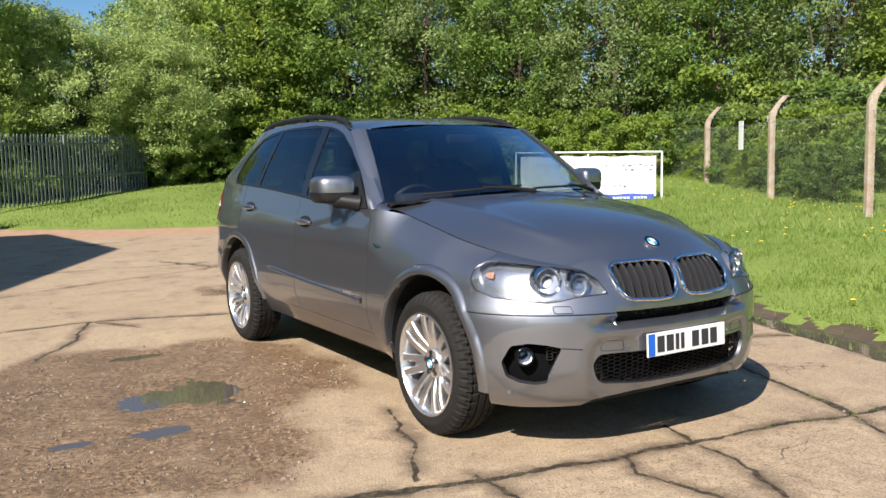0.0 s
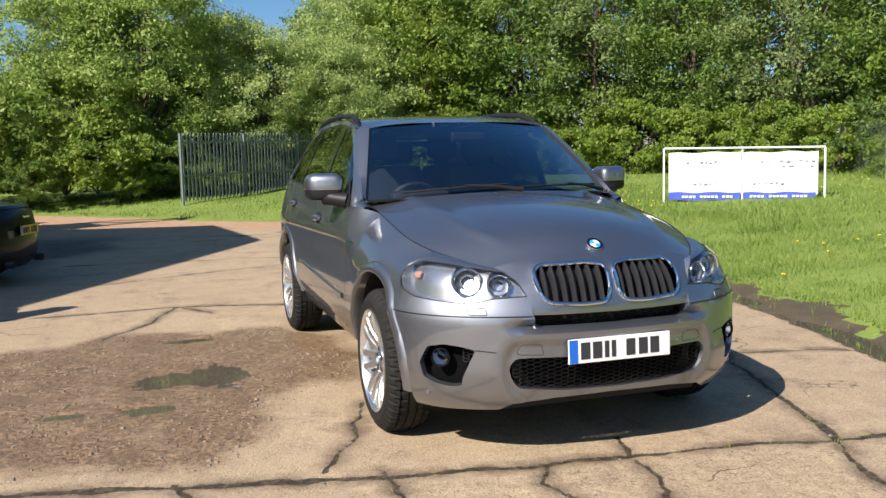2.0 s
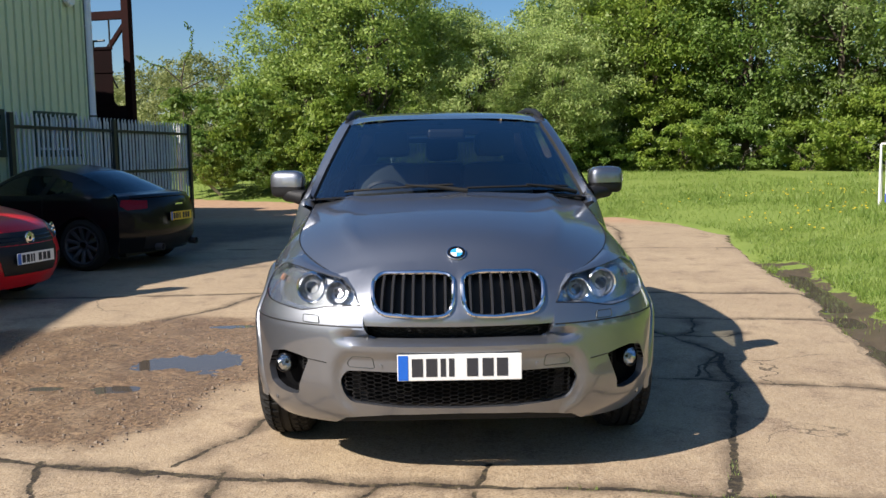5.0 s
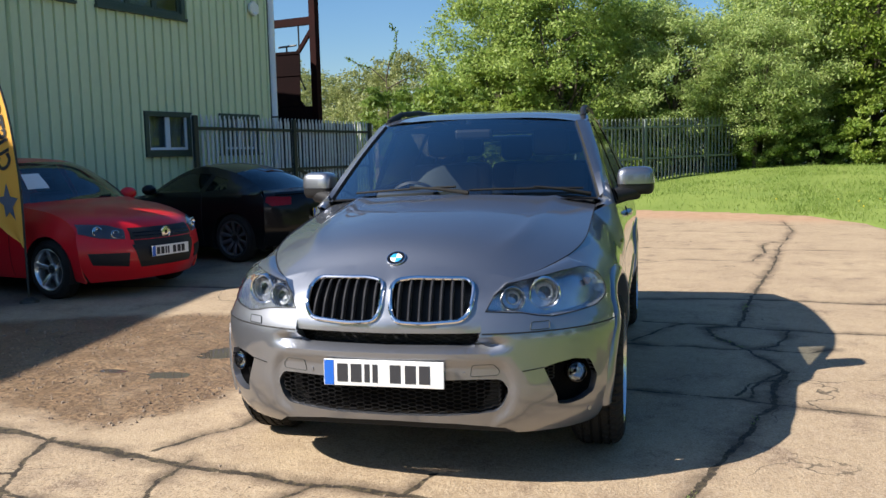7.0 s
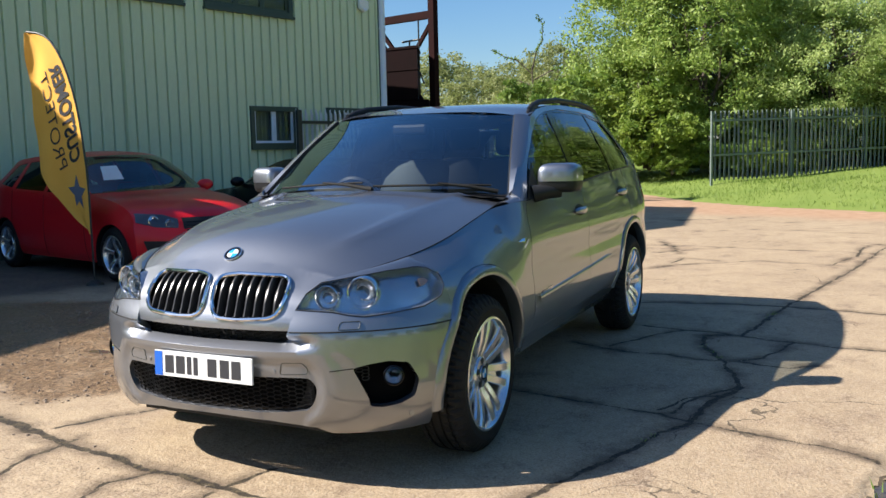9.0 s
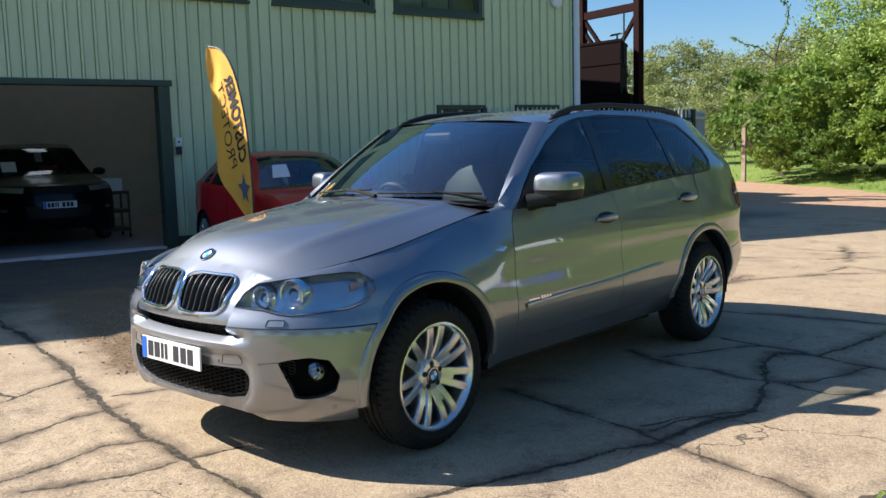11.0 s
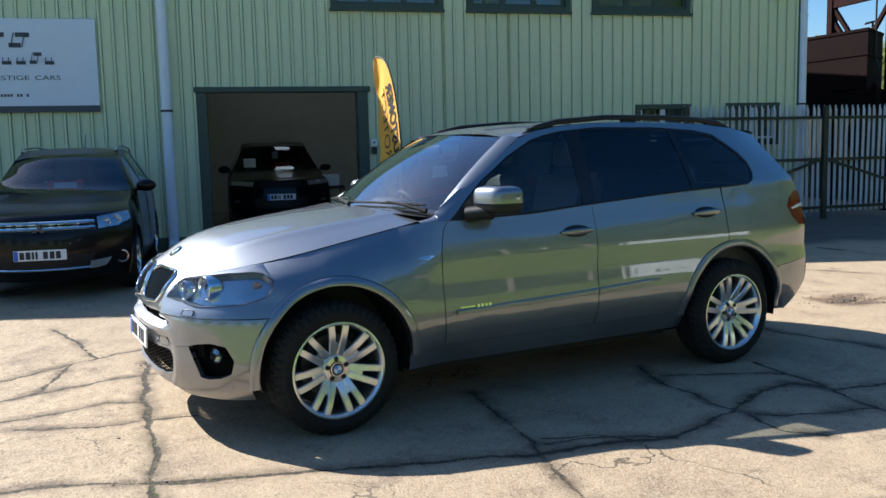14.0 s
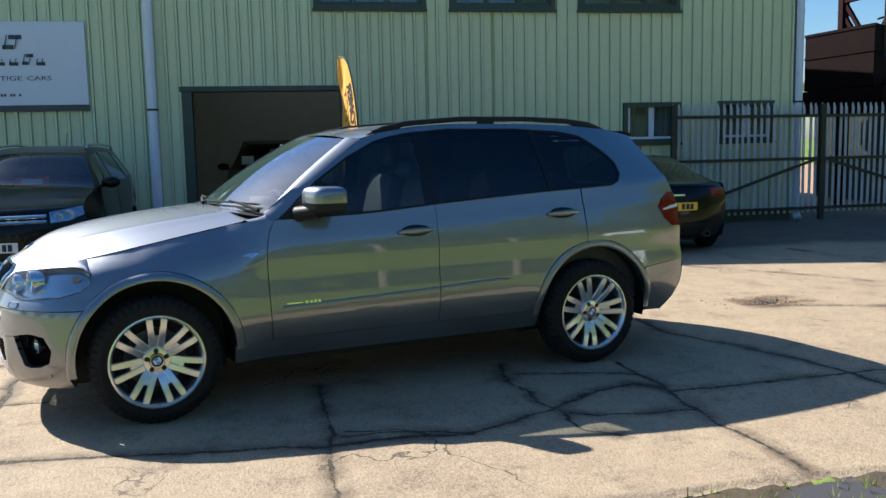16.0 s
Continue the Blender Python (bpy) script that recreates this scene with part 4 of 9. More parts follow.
# ---- chain-link fence on cranked concrete posts ----
POSTS = [(7.95, -0.45), (10.18, 3.26), (12.46, 6.94), (14.61, 10.6), (16.74, 14.4)]
link = thing("chain_link_fence", Matrix.Identity(4), "old chain-link fence on cranked concrete posts", "fence")
out_n = Vector((0.86, -0.51, 0)).normalized()
for k, (x, y) in enumerate(POSTS):
    bm = bmesh.new()
    r = random.Random(k)
    prev = None
    pts = [(0, -0.2), (0, 0.9), (0, 1.72), (0.03, 1.84), (0.11, 1.97), (0.30, 2.18)]
    for o, z in pts:
        w = 0.060 - 0.008 * (z > 1.9)
        c = Vector((x, y, 0.40 + z)) + out_n * o
        a = out_n * w
        b = Vector((-out_n.y, out_n.x, 0)) * w
        j = lambda: Vector((r.uniform(-1, 1), r.uniform(-1, 1), 0)) * 0.006
        cur = [bm.verts.new(c + p + j()) for p in (a + b, b - a, -a - b, a - b)]
        if prev:
            for i in range(4):
                bm.faces.new((prev[i], prev[(i + 1) % 4], cur[(i + 1) % 4], cur[i]))
        prev = cur
    bm.faces.new(prev)
    bmesh.ops.bevel(bm, geom=bm.edges[:], offset=0.008, segments=1, affect="EDGES")
    part("post", bm, M_POST, link)
for (ax, ay), (bx, by) in zip(POSTS, POSTS[1:]):
    v, f = [], []
    A, B = Vector((ax, ay, 0.42)), Vector((bx, by, 0.42))
    L = (B - A).length
    u = (B - A) / L
    H, st = 1.62, 0.085
    for sgn in (1, -1):
        s = -H
        while s < L + H:
            p0, p1 = (s, 0.0), (s + H, H)
            lo, hi = max(0, -p0[0]), min(H, L - p0[0])
            if hi > lo:
                q0, q1 = (s + lo, lo), (s + hi, hi)
                if sgn < 0:
                    q0, q1 = (L - q0[0], q0[1]), (L - q1[0], q1[1])
                base = len(v)
                a, b = A + u * q0[0] + Vector((0, 0, q0[1])), A + u * q1[0] + Vector((0, 0, q1[1]))
                for p in (a, b):
                    v += [p + Vector((0, 0, 0.0026)), p - Vector((0, 0, 0.0026)) + out_n * 0.002]
                f.append((base, base + 1, base + 3, base + 2))
            s += st
    o = new("wire_mesh", mesh_of("wire_mesh", v, f, M_WIRE))
    o.parent = link
    for z, d in ((0.42 + 1.62, 0.0), (0.40 + 1.90, 0.08), (0.40 + 2.03, 0.17), (0.40 + 2.15, 0.28)):
        a, b = Vector((ax, ay, z)) + out_n * d, Vector((bx, by, z)) + out_n * d
        mid = (a + b) / 2 - Vector((0, 0, 0.05))
        part("wire_strand", tubed([a, mid, b], 0.004, 4), M_WIRE, link)
brace_post = thing("fence_post", Matrix.Translation((-8.7, 24.7, 0.02)), "weathered concrete fence post with a leaning strut", "fence post")
bm = bmesh.new()
beam(bm, (0, 0, -0.3), (0, 0, 1.9), 0.13, 0.13)
beam(bm, (0, 0, 1.9), (0.30, 0.1, 2.25), 0.10, 0.10)
part("post", bm, M_POST, brace_post)
bm = bmesh.new()
beam(bm, (0.08, 0.05, 1.35), (1.3, 0.6, 0.0), 0.10, 0.10)
part("strut", bm, M_POST, brace_post)
plate = thing("notice_plate", Matrix.Translation((13.38, 8.51, 1.80)) @ Matrix.Rotation(math.atan2(3.66, 2.15), 4, "Z"), "small blank white notice wired to the fence", "sign")
part("board", boxed(-0.14, 0.14, -0.015, 0.0, -0.33, 0.33, bevel=0.003), M_WHITE, plate)
part("wire_tie", tubed([(-0.1, 0, 0.28), (-0.1, 0.05, 0.30)], 0.003, 5), M_WIRE, plate)

# ---- feather flag ----
FLAG = Matrix.Translation((-5.14, 1.86, 0)) @ Matrix.Rotation(radians(180), 4, "Z")
flag = thing("feather_flag", FLAG, "orange feather flag with dark lettering on a pole", "flag")
edge = [(0.0, 0.56), (0.0, 1.0), (0.012, 1.30), (0.045, 1.62), (0.065, 1.78), (0.10, 1.98), (0.145, 2.15), (0.20, 2.31), (0.265, 2.46), (0.34, 2.585), (0.42, 2.68), (0.51, 2.745), (0.62, 2.785), (0.78, 2.81)]
free = [(0.03, 0.59), (0.18, 0.70), (0.38, 0.88), (0.56, 1.06), (0.66, 1.24), (0.72, 1.5), (0.765, 1.8), (0.79, 2.1), (0.80, 2.45), (0.79, 2.80)]


def along(pts, t):
    a = np.array(pts)
    s = np.r_[0, np.cumsum(np.hypot(*np.diff(a, axis=0).T))]
    s /= s[-1]
    return np.interp(t, s, a[:, 0]), np.interp(t, s, a[:, 1])


def flag_at(u, v):
    x0, z0 = along(edge, v)
    x1, z1 = along(free, v)
    x, z = x0 + (x1 - x0) * u, z0 + (z1 - z0) * u
    return x, 0.026 * math.sin(u * 5 + v * 9) * u + 0.012 * math.sin(v * 23 + u * 6) * u, z


bm = bmesh.new()
g = [[bm.verts.new(flag_at(i / 14, j / 50)) for i in range(15)] for j in range(51)]
for j in range(50):
    for i in range(14):
        bm.faces.new((g[j][i], g[j][i + 1], g[j + 1][i + 1], g[j + 1][i]))
part("sail", bm, M_ORANGE, flag, "orange cloth sail", smooth=True)
part("pole", tubed([(-0.01, 0, 0.02), (-0.01, 0, 0.6)] + [(x - 0.012, 0, z) for x, z in edge[1:]], 0.011, 8), M_DARKSTEEL, flag, smooth=True)
part("base", tubed([(-0.01, 0, 0.0), (-0.01, 0, 0.03), (-0.01, 0, 0.06)], [0.10, 0.09, 0.03], 16), M_DARKSTEEL, flag)


def flag_word(text, u, v0, v1, h, sx, bold):
    """Letters that run down the sail, mirrored as on its back."""
    cu = bpy.data.curves.new("word", "FONT")
    cu.body, cu.size, cu.offset = text, 1.0, bold
    tmp = bpy.data.objects.new("word", cu)
    scene.collection.objects.link(tmp)
    me = bpy.data.meshes.new_from_object(tmp.evaluated_get(bpy.context.evaluated_depsgraph_get()))
    bpy.data.objects.remove(tmp)
    w = max(v.co.x for v in me.vertices)
    for q in me.vertices:
        x, y, z = flag_at(u + sx * (q.co.y - 0.35) * h, v0 + (v1 - v0) * q.co.x / w)
        q.co = (x, y, z)
    me.materials.clear()
    me.materials.append(M_PRINT)
    for off in (0.006, -0.006):
        o = new("lettering", me.copy())
        for q in o.data.vertices:
            q.co.y += off
        o.parent = flag
    bpy.data.meshes.remove(me)


flag_word("CUSTOMER", 0.21, 0.33, 0.76, 0.36, -1, 0.032)
flag_word("PROTECT", 0.53, 0.33, 0.76, 0.30, -1, -0.008)
bm = bmesh.new()
c = [flag_at(0.36 + 0.30 * math.cos(a) * k, 0.20 + 0.085 * math.sin(a) * k) for a, k in ((math.pi * q / 5, 1.0 if q % 2 else 0.45) for q in range(10))]
M_STAR = mat("slate_print", (0.13, 0.15, 0.20), (0.10, 0.12, 0.16), 0.7)
for off in (0.008, -0.008):
    bm.faces.new([bm.verts.new((x, y + off, z)) for x, y, z in c])
part("logo_mark", bm, M_STAR, flag)


# ---- trees ----
def leaf_cloud(seed, n, clumps, shape, size, hollow=0.55, flat=0.6):
    """Leaves as small folded blades, gathered in uneven clumps inside a crown."""
    rs = np.random.RandomState(seed)
    d = rs.normal(size=(clumps, 3))
    d /= np.linalg.norm(d, axis=1)[:, None]
    rad = hollow + (1 - hollow) * rs.rand(clumps) ** 0.6
    lump = 1 + 0.22 * np.sin(d[:, 0] * 3.1 + seed) * np.cos(d[:, 2] * 4.0 + seed * 2)
    c = d * (rad * lump)[:, None] * shape
    cr = rs.uniform(0.09, 0.20, clumps) * min(shape)
    weight = cr ** 1.6
    k = rs.choice(clumps, n, p=weight / weight.sum())
    off = rs.normal(size=(n, 3)) * 0.55
    p = c[k] + off * cr[k][:, None] * (1.0, 1.0, flat)
    out = p / np.array(shape)
    out /= np.linalg.norm(out, axis=1)[:, None] + 1e-6
    nrm = out * 0.35 + rs.normal(size=(n, 3)) * 0.8 + (-0.15, -0.1, 0.35)
    nrm /= np.linalg.norm(nrm, axis=1)[:, None]
    t = np.cross(nrm, rs.normal(size=(n, 3)))
    t /= np.linalg.norm(t, axis=1)[:, None]
    b = np.cross(nrm, t)
    s = 0.72 * size * rs.uniform(0.55, 1.3, n)[:, None]
    v = np.stack([p - t * s, p - b * s * 0.45 + nrm * s * 0.12, p + t * s, p + b * s * 0.45 + nrm * s * 0.12], 1)
    return v.reshape(-1, 3), np.arange(4 * n).reshape(-1, 4), c


def quad_mesh(name, v, f, material):
    me = bpy.data.meshes.new(name)
    me.vertices.add(len(v))
    me.vertices.foreach_set("co", v.astype(np.float32).ravel())
    me.loops.add(f.size)
    me.loops.foreach_set("vertex_index", f.astype(np.int32).ravel())
    me.polygons.add(len(f))
    me.polygons.foreach_set("loop_start", np.arange(0, f.size, f.shape[1], dtype=np.int32))
    me.materials.append(material)
    me.update(calc_edges=True)
    return me


def tree(seed, h, r, n, leaf, material, label, name="tree", trunk=True, low=0.12, limbs_n=16):
    t = thing(name, label=label, category="tree" if trunk else "bush", group="trees round the yard" if trunk else "bushes under the trees")
    rs = random.Random(seed)
    zc = h * (0.5 + low / 2)
    v, f, c = leaf_cloud(seed, int(n * 2.0), 330 if trunk else 110, (r, r, h * (0.5 - low / 2)), leaf)
    v[:, 2] += zc
    v[:, 2] = np.maximum(v[:, 2], 0.03)
    cr = new("crown", quad_mesh("crown", v, f, material))
    cr.parent = t
    bm = bmesh.new()
    lean = (rs.uniform(-0.3, 0.3), rs.uniform(-0.3, 0.3))
    top = h * 0.8
    rt = 0.018 * h
    path = [(lean[0] * (k / 5) ** 2, lean[1] * (k / 5) ** 2, top * k / 5) for k in range(6)]
    path[0] = (0, 0, -0.15)
    if trunk:
        tube(bm, path, [rt * (1 - 0.16 * k) for k in range(6)], 8)
        part("trunk", bm, M_BARK, t, smooth=True)
    limbs = bmesh.new()
    for k in range(limbs_n if trunk else 9):
        tgt = Vector(c[rs.randrange(len(c))]) * 0.82 + Vector((0, 0, zc))
        j = rs.uniform(0.15, 0.75) if trunk else 0.0
        st = Vector((lean[0] * j * j, lean[1] * j * j, top * j))
        mid = st.lerp(tgt, 0.5) + Vector((rs.uniform(-0.2, 0.2), rs.uniform(-0.2, 0.2), -0.1 if trunk else 0.2))
        tube(limbs, [st, mid, tgt], [rt * 0.42, rt * 0.25, rt * 0.06] if limbs_n < 20 else [rt * 0.3, rt * 0.15, rt * 0.04], 5)
    part("limb", limbs, M_BARK, t, smooth=True)
    return t


kinds = [
    tree(11, 7.4, 2.6, 15000, 0.105, M_LEAF_A, "bright spring-green broadleaf tree in full leaf"),
    tree(23, 7.8, 2.7, 15000, 0.10, M_LEAF_B, "mid-green broadleaf tree in dense leaf"),
    tree(37, 8.2, 2.8, 13000, 0.09, M_LEAF_C, "dull green twiggy tree in new leaf"),
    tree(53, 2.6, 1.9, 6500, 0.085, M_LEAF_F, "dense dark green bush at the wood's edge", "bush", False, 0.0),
    tree(59, 2.3, 1.8, 6000, 0.085, M_LEAF_B, "green bush at the wood's edge", "bush", False, 0.0),
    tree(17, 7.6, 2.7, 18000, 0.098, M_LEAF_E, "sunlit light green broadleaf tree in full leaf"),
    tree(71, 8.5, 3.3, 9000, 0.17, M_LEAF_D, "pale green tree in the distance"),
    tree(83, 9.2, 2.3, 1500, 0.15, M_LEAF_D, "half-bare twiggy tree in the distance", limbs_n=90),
    tree(61, 2.6, 1.9, 6500, 0.085, M_LEAF_A, "bright yellow-green bush at the wood's edge", "bush", False, 0.0),
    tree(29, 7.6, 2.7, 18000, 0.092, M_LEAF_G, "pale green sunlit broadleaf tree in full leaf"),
]
# kind, x, y, base height, scale
PLACES = [
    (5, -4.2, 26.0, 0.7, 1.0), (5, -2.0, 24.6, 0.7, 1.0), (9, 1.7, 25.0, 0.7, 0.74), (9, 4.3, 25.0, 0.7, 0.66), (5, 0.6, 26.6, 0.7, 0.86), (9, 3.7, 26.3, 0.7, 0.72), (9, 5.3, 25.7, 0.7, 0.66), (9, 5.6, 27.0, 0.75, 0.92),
    (0, 8.3, 26.6, 0.8, 1.08), (1, 11.2, 25.2, 0.8, 1.1), (2, 13.8, 23.6, 0.8, 1.12), (1, 16.3, 21.2, 0.8, 1.02), (2, 18.6, 18.4, 0.7, 1.08),
    (1, 20.2, 15.2, 0.6, 1.0), (2, 21.4, 11.8, 0.55, 1.1), (0, 21.8, 8.2, 0.5, 1.05), (1, 21.6, 4.4, 0.5, 0.8), (2, 20.6, 0.6, 0.5, 0.62), (1, 19.5, -3.4, 0.5, 0.58),
    (1, 9.6, 30.5, 0.8, 1.4), (2, 13.4, 29.4, 0.8, 1.4), (1, 17.4, 26.6, 0.8, 1.35), (2, 21.0, 23.4, 0.8, 1.35), (1, 23.8, 19.0, 0.7, 1.4), (2, 25.4, 13.6, 0.7, 1.4), (1, 26, 8.0, 0.6, 1.2), (2, 25.6, 2.0, 0.6, 0.75),
    (2, -0.5, 30.5, 0.7, 0.95), (5, -5.0, 28.4, 0.7, 0.7), (1, 7.0, 31.0, 0.8, 1.15),
]
HEDGE = [(-7.0, 25.0), (-4.6, 24.6), (-2.2, 26.6), (0.2, 28.4), (2.6, 29.2), (5.0, 28.6), (7.4, 28.4), (9.8, 27.4), (12.0, 26.0), (14.2, 24.4), (16.2, 22.4), (18.0, 20.0), (19.4, 17.2), (20.2, 13.6), (20.8, 10.0), (20.9, 6.4), (20.4, 2.6), (19.6, -1.0)]
BUSHES = [(-8.2, 27.4), (-6.2, 25.2), (-3.6, 23.6), (-1.5, 23.6), (0.5, 25.3), (2.6, 26.2), (4.6, 25.4), (6.6, 25.3), (8.6, 24.7), (10.4, 23.8), (12.2, 22.4), (13.8, 20.8), (15.4, 19.0), (16.6, 16.8), (16.2, 14.4), (17.6, 12.4), (17.0, 12.6), (16.9, 8.9), (16.2, 8.2), (16.2, 5.4), (14.9, 2.2), (13.8, -1.0), (18.6, 6.8), (19.0, 2.6), (17.6, -1.6)]
rs = random.Random(4)
for k, x, y, z, s in PLACES:
    copy_thing(kinds[k], Matrix.Translation((x, y, z)) @ Matrix.Rotation(rs.uniform(0, 6.28), 4, "Z") @ Matrix.Diagonal((s, s, s * rs.uniform(0.95, 1.05), 1)))
for i, (x, y) in enumerate(BUSHES):
    s = rs.uniform(0.75, 1.15)
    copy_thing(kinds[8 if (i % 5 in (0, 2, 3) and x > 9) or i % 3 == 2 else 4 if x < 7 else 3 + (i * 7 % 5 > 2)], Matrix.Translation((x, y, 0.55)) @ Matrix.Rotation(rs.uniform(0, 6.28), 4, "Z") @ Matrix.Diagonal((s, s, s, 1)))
# low brambles along the wire fence
for i, (x, y) in enumerate([(13.2, 6.4), (13.9, 7.6), (14.5, 8.9), (15.3, 10.1), (16.0, 11.4), (16.9, 12.9), (12.5, 5.5), (-7.0, 23.4), (-5.3, 23.0), (-2.7, 22.7), (-0.5, 23.1), (0.9, 24.2), (0.2, 23.4)]):
    s = rs.uniform(0.40, 0.58)
    copy_thing(kinds[(4, 3, 8, 4, 8, 4, 3, 8, 4, 8, 4, 8, 8)[i]], Matrix.Translation((x, y, 0.4)) @ Matrix.Rotation(rs.uniform(0, 6.28), 4, "Z") @ Matrix.Diagonal((s, s, s * 1.1, 1)))
for i, (x, y) in enumerate(HEDGE):
    s = rs.uniform(1.25, 1.6)
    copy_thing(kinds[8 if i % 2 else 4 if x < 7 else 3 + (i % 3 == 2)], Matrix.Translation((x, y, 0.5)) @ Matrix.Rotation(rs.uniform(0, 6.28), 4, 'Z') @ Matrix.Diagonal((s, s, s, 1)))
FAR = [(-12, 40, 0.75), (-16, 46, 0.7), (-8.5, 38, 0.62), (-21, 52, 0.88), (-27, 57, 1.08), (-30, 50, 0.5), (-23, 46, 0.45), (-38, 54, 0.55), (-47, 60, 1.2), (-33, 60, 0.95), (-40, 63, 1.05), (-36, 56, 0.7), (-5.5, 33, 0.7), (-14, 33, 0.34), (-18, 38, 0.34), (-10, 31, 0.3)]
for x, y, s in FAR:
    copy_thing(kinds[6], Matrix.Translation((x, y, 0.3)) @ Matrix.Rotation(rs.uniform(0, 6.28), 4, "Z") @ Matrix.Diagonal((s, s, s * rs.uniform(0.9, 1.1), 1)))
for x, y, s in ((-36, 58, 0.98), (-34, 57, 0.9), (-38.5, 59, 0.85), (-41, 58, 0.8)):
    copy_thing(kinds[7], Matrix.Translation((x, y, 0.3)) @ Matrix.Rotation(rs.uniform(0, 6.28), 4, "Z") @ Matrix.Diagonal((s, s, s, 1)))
# trees behind the camera, that the paint and the panes mirror
for x, y, s, k in ((22, -8, 0.62, 1), (20, -13, 0.65, 0), (15, -18, 0.7, 2), (9, -21, 0.7, 1), (3, -23, 0.8, 0), (-4, -24, 0.8, 1)):
    copy_thing(kinds[k], Matrix.Translation((x, y, 0.2)) @ Matrix.Rotation(rs.uniform(0, 6.28), 4, "Z") @ Matrix.Diagonal((s, s, s, 1)))
for t in kinds:
    for o in (*t.children_recursive, t):
        bpy.data.objects.remove(o)


# ---- grass blades, flowers and grit ----
def ground_height(x, y):
    d = poly_distance(x, y, YARD)
    return bank(np.maximum(d, 0), x, y), d


def blades(n, x0, x1, y0, y1, seed, h, w, keep_from=0.12):
    rs = np.random.RandomState(seed)
    x, y = rs.uniform(x0, x1, n), rs.uniform(y0, y1, n)
    z, d = ground_height(x, y)
    tr_d = line_distance(x, y, TRENCH)
    ok = (d > keep_from + 0.1 * value_noise(x, y, 3, 5)) & ((tr_d > 0.20 + 0.10 * value_noise(x, y, 2.6, 63)) | ((h < 0.055) & (rs.rand(n) < 0.10) & (value_noise(x, y, 4.0, 65) > 0.1))) & (rs.rand(n) < 0.55 + 0.45 * value_noise(x, y, 1.1, 9))
    x, y, z = x[ok], y[ok], z[ok]
    n = len(x)
    a = rs.uniform(0, 2 * math.pi, n)
    hh = h * rs.uniform(0.4, 1.3, n) * (1 + 0.5 * value_noise(x, y, 0.9, 17))
    dx, dy = np.cos(a) * w, np.sin(a) * w
    lx, ly = rs.normal(size=n) * hh * 0.45, rs.normal(size=n) * hh * 0.45
    v = np.stack([np.stack([x - dx, y - dy, z - 0.01], -1), np.stack([x + dx, y + dy, z - 0.01], -1), np.stack([x + lx, y + ly, z + hh], -1)], 1)
    return v.reshape(-1, 3), np.arange(3 * n).reshape(-1, 3)


vs, fs, base = [], [], 0
for args in ((70000, 2.6, 7.5, -2.5, 9, 1, 0.06, 0.006), (60000, 3.5, 14, 4, 16, 2, 0.06, 0.008), (60000, -7, 10, 11.5, 26, 3, 0.07, 0.010), (25000, 6, 18, -1, 18, 4, 0.12, 0.012), (26000, 2.1, 4.3, -2.8, 5.2, 6, 0.05, 0.005, 0.0), (24000, -40, -4, 19, 50, 7, 0.12, 0.014)):
    v, f = blades(*args)
    vs.append(v)
    fs.append(f + base)
    base += len(v)
tagged(new("grass", quad_mesh("grass", np.concatenate(vs), np.concatenate(fs), M_BLADE)), "fresh green uneven grass on the verge", "grass", kind="stuff")

rs = np.random.RandomState(8)
n = 520
x, y = rs.uniform(3.6, 15, n), rs.uniform(-1, 17, n)
z, d = ground_height(x, y)
ok = (d > 0.7) & (value_noise(x, y, 0.5, 33) > 0.05)
vs, fs = [], []
for px, py, pz in zip(x[ok], y[ok], z[ok]):
    b = len(vs)
    r, h = rs.uniform(0.014, 0.028), pz + rs.uniform(0.05, 0.10)
    vs += [(px + r * math.cos(a), py + r * math.sin(a), h + 0.004 * (k % 2)) for k, a in enumerate(2 * math.pi * q / 8 for q in range(8))] + [(px, py, h + 0.012), (px, py, h - 0.015)]
    fs += [(b + k, b + (k + 1) % 8, b + 8) for k in range(8)] + [(b + (k + 1) % 8, b + k, b + 9) for k in range(8)]
tagged(new("dandelions", mesh_of("dandelions", vs, fs, M_YELLOW)), "scattered yellow dandelion heads in the grass", "flowers", kind="stuff")

M_STONE = mat("loose_stone", (0.34, 0.27, 0.20), (0.12, 0.085, 0.06), 0.8, scale=30, fine=150)
n = 5200
x, y = rs.uniform(-4.2, 0.6, n), rs.uniform(-2.1, 1.9, n)
gdist = poly_distance(x, y, GRIT) + 9.0 * (np.max([np.exp(-(((x - cx) / rx) ** 2 + ((y - cy) / ry) ** 2)) for cx, cy, rx, ry in POOLS], axis=0) > 0.12)
x3, y3 = rs.normal(-0.23, 0.17, 260), rs.normal(4.25, 0.30, 260)
x2, y2 = rs.uniform(-3.2, 2.8, 900), rs.uniform(-3.4, 4.0, 900)
jd = np.minimum(line_distance(x2, y2, JOINT_A), line_distance(x2, y2, JOINT_L))
x, y = np.r_[x[gdist < 0.05], x2[jd < 0.25], x3], np.r_[y[gdist < 0.05], y2[jd < 0.25], y3]
vs, fs = [], []
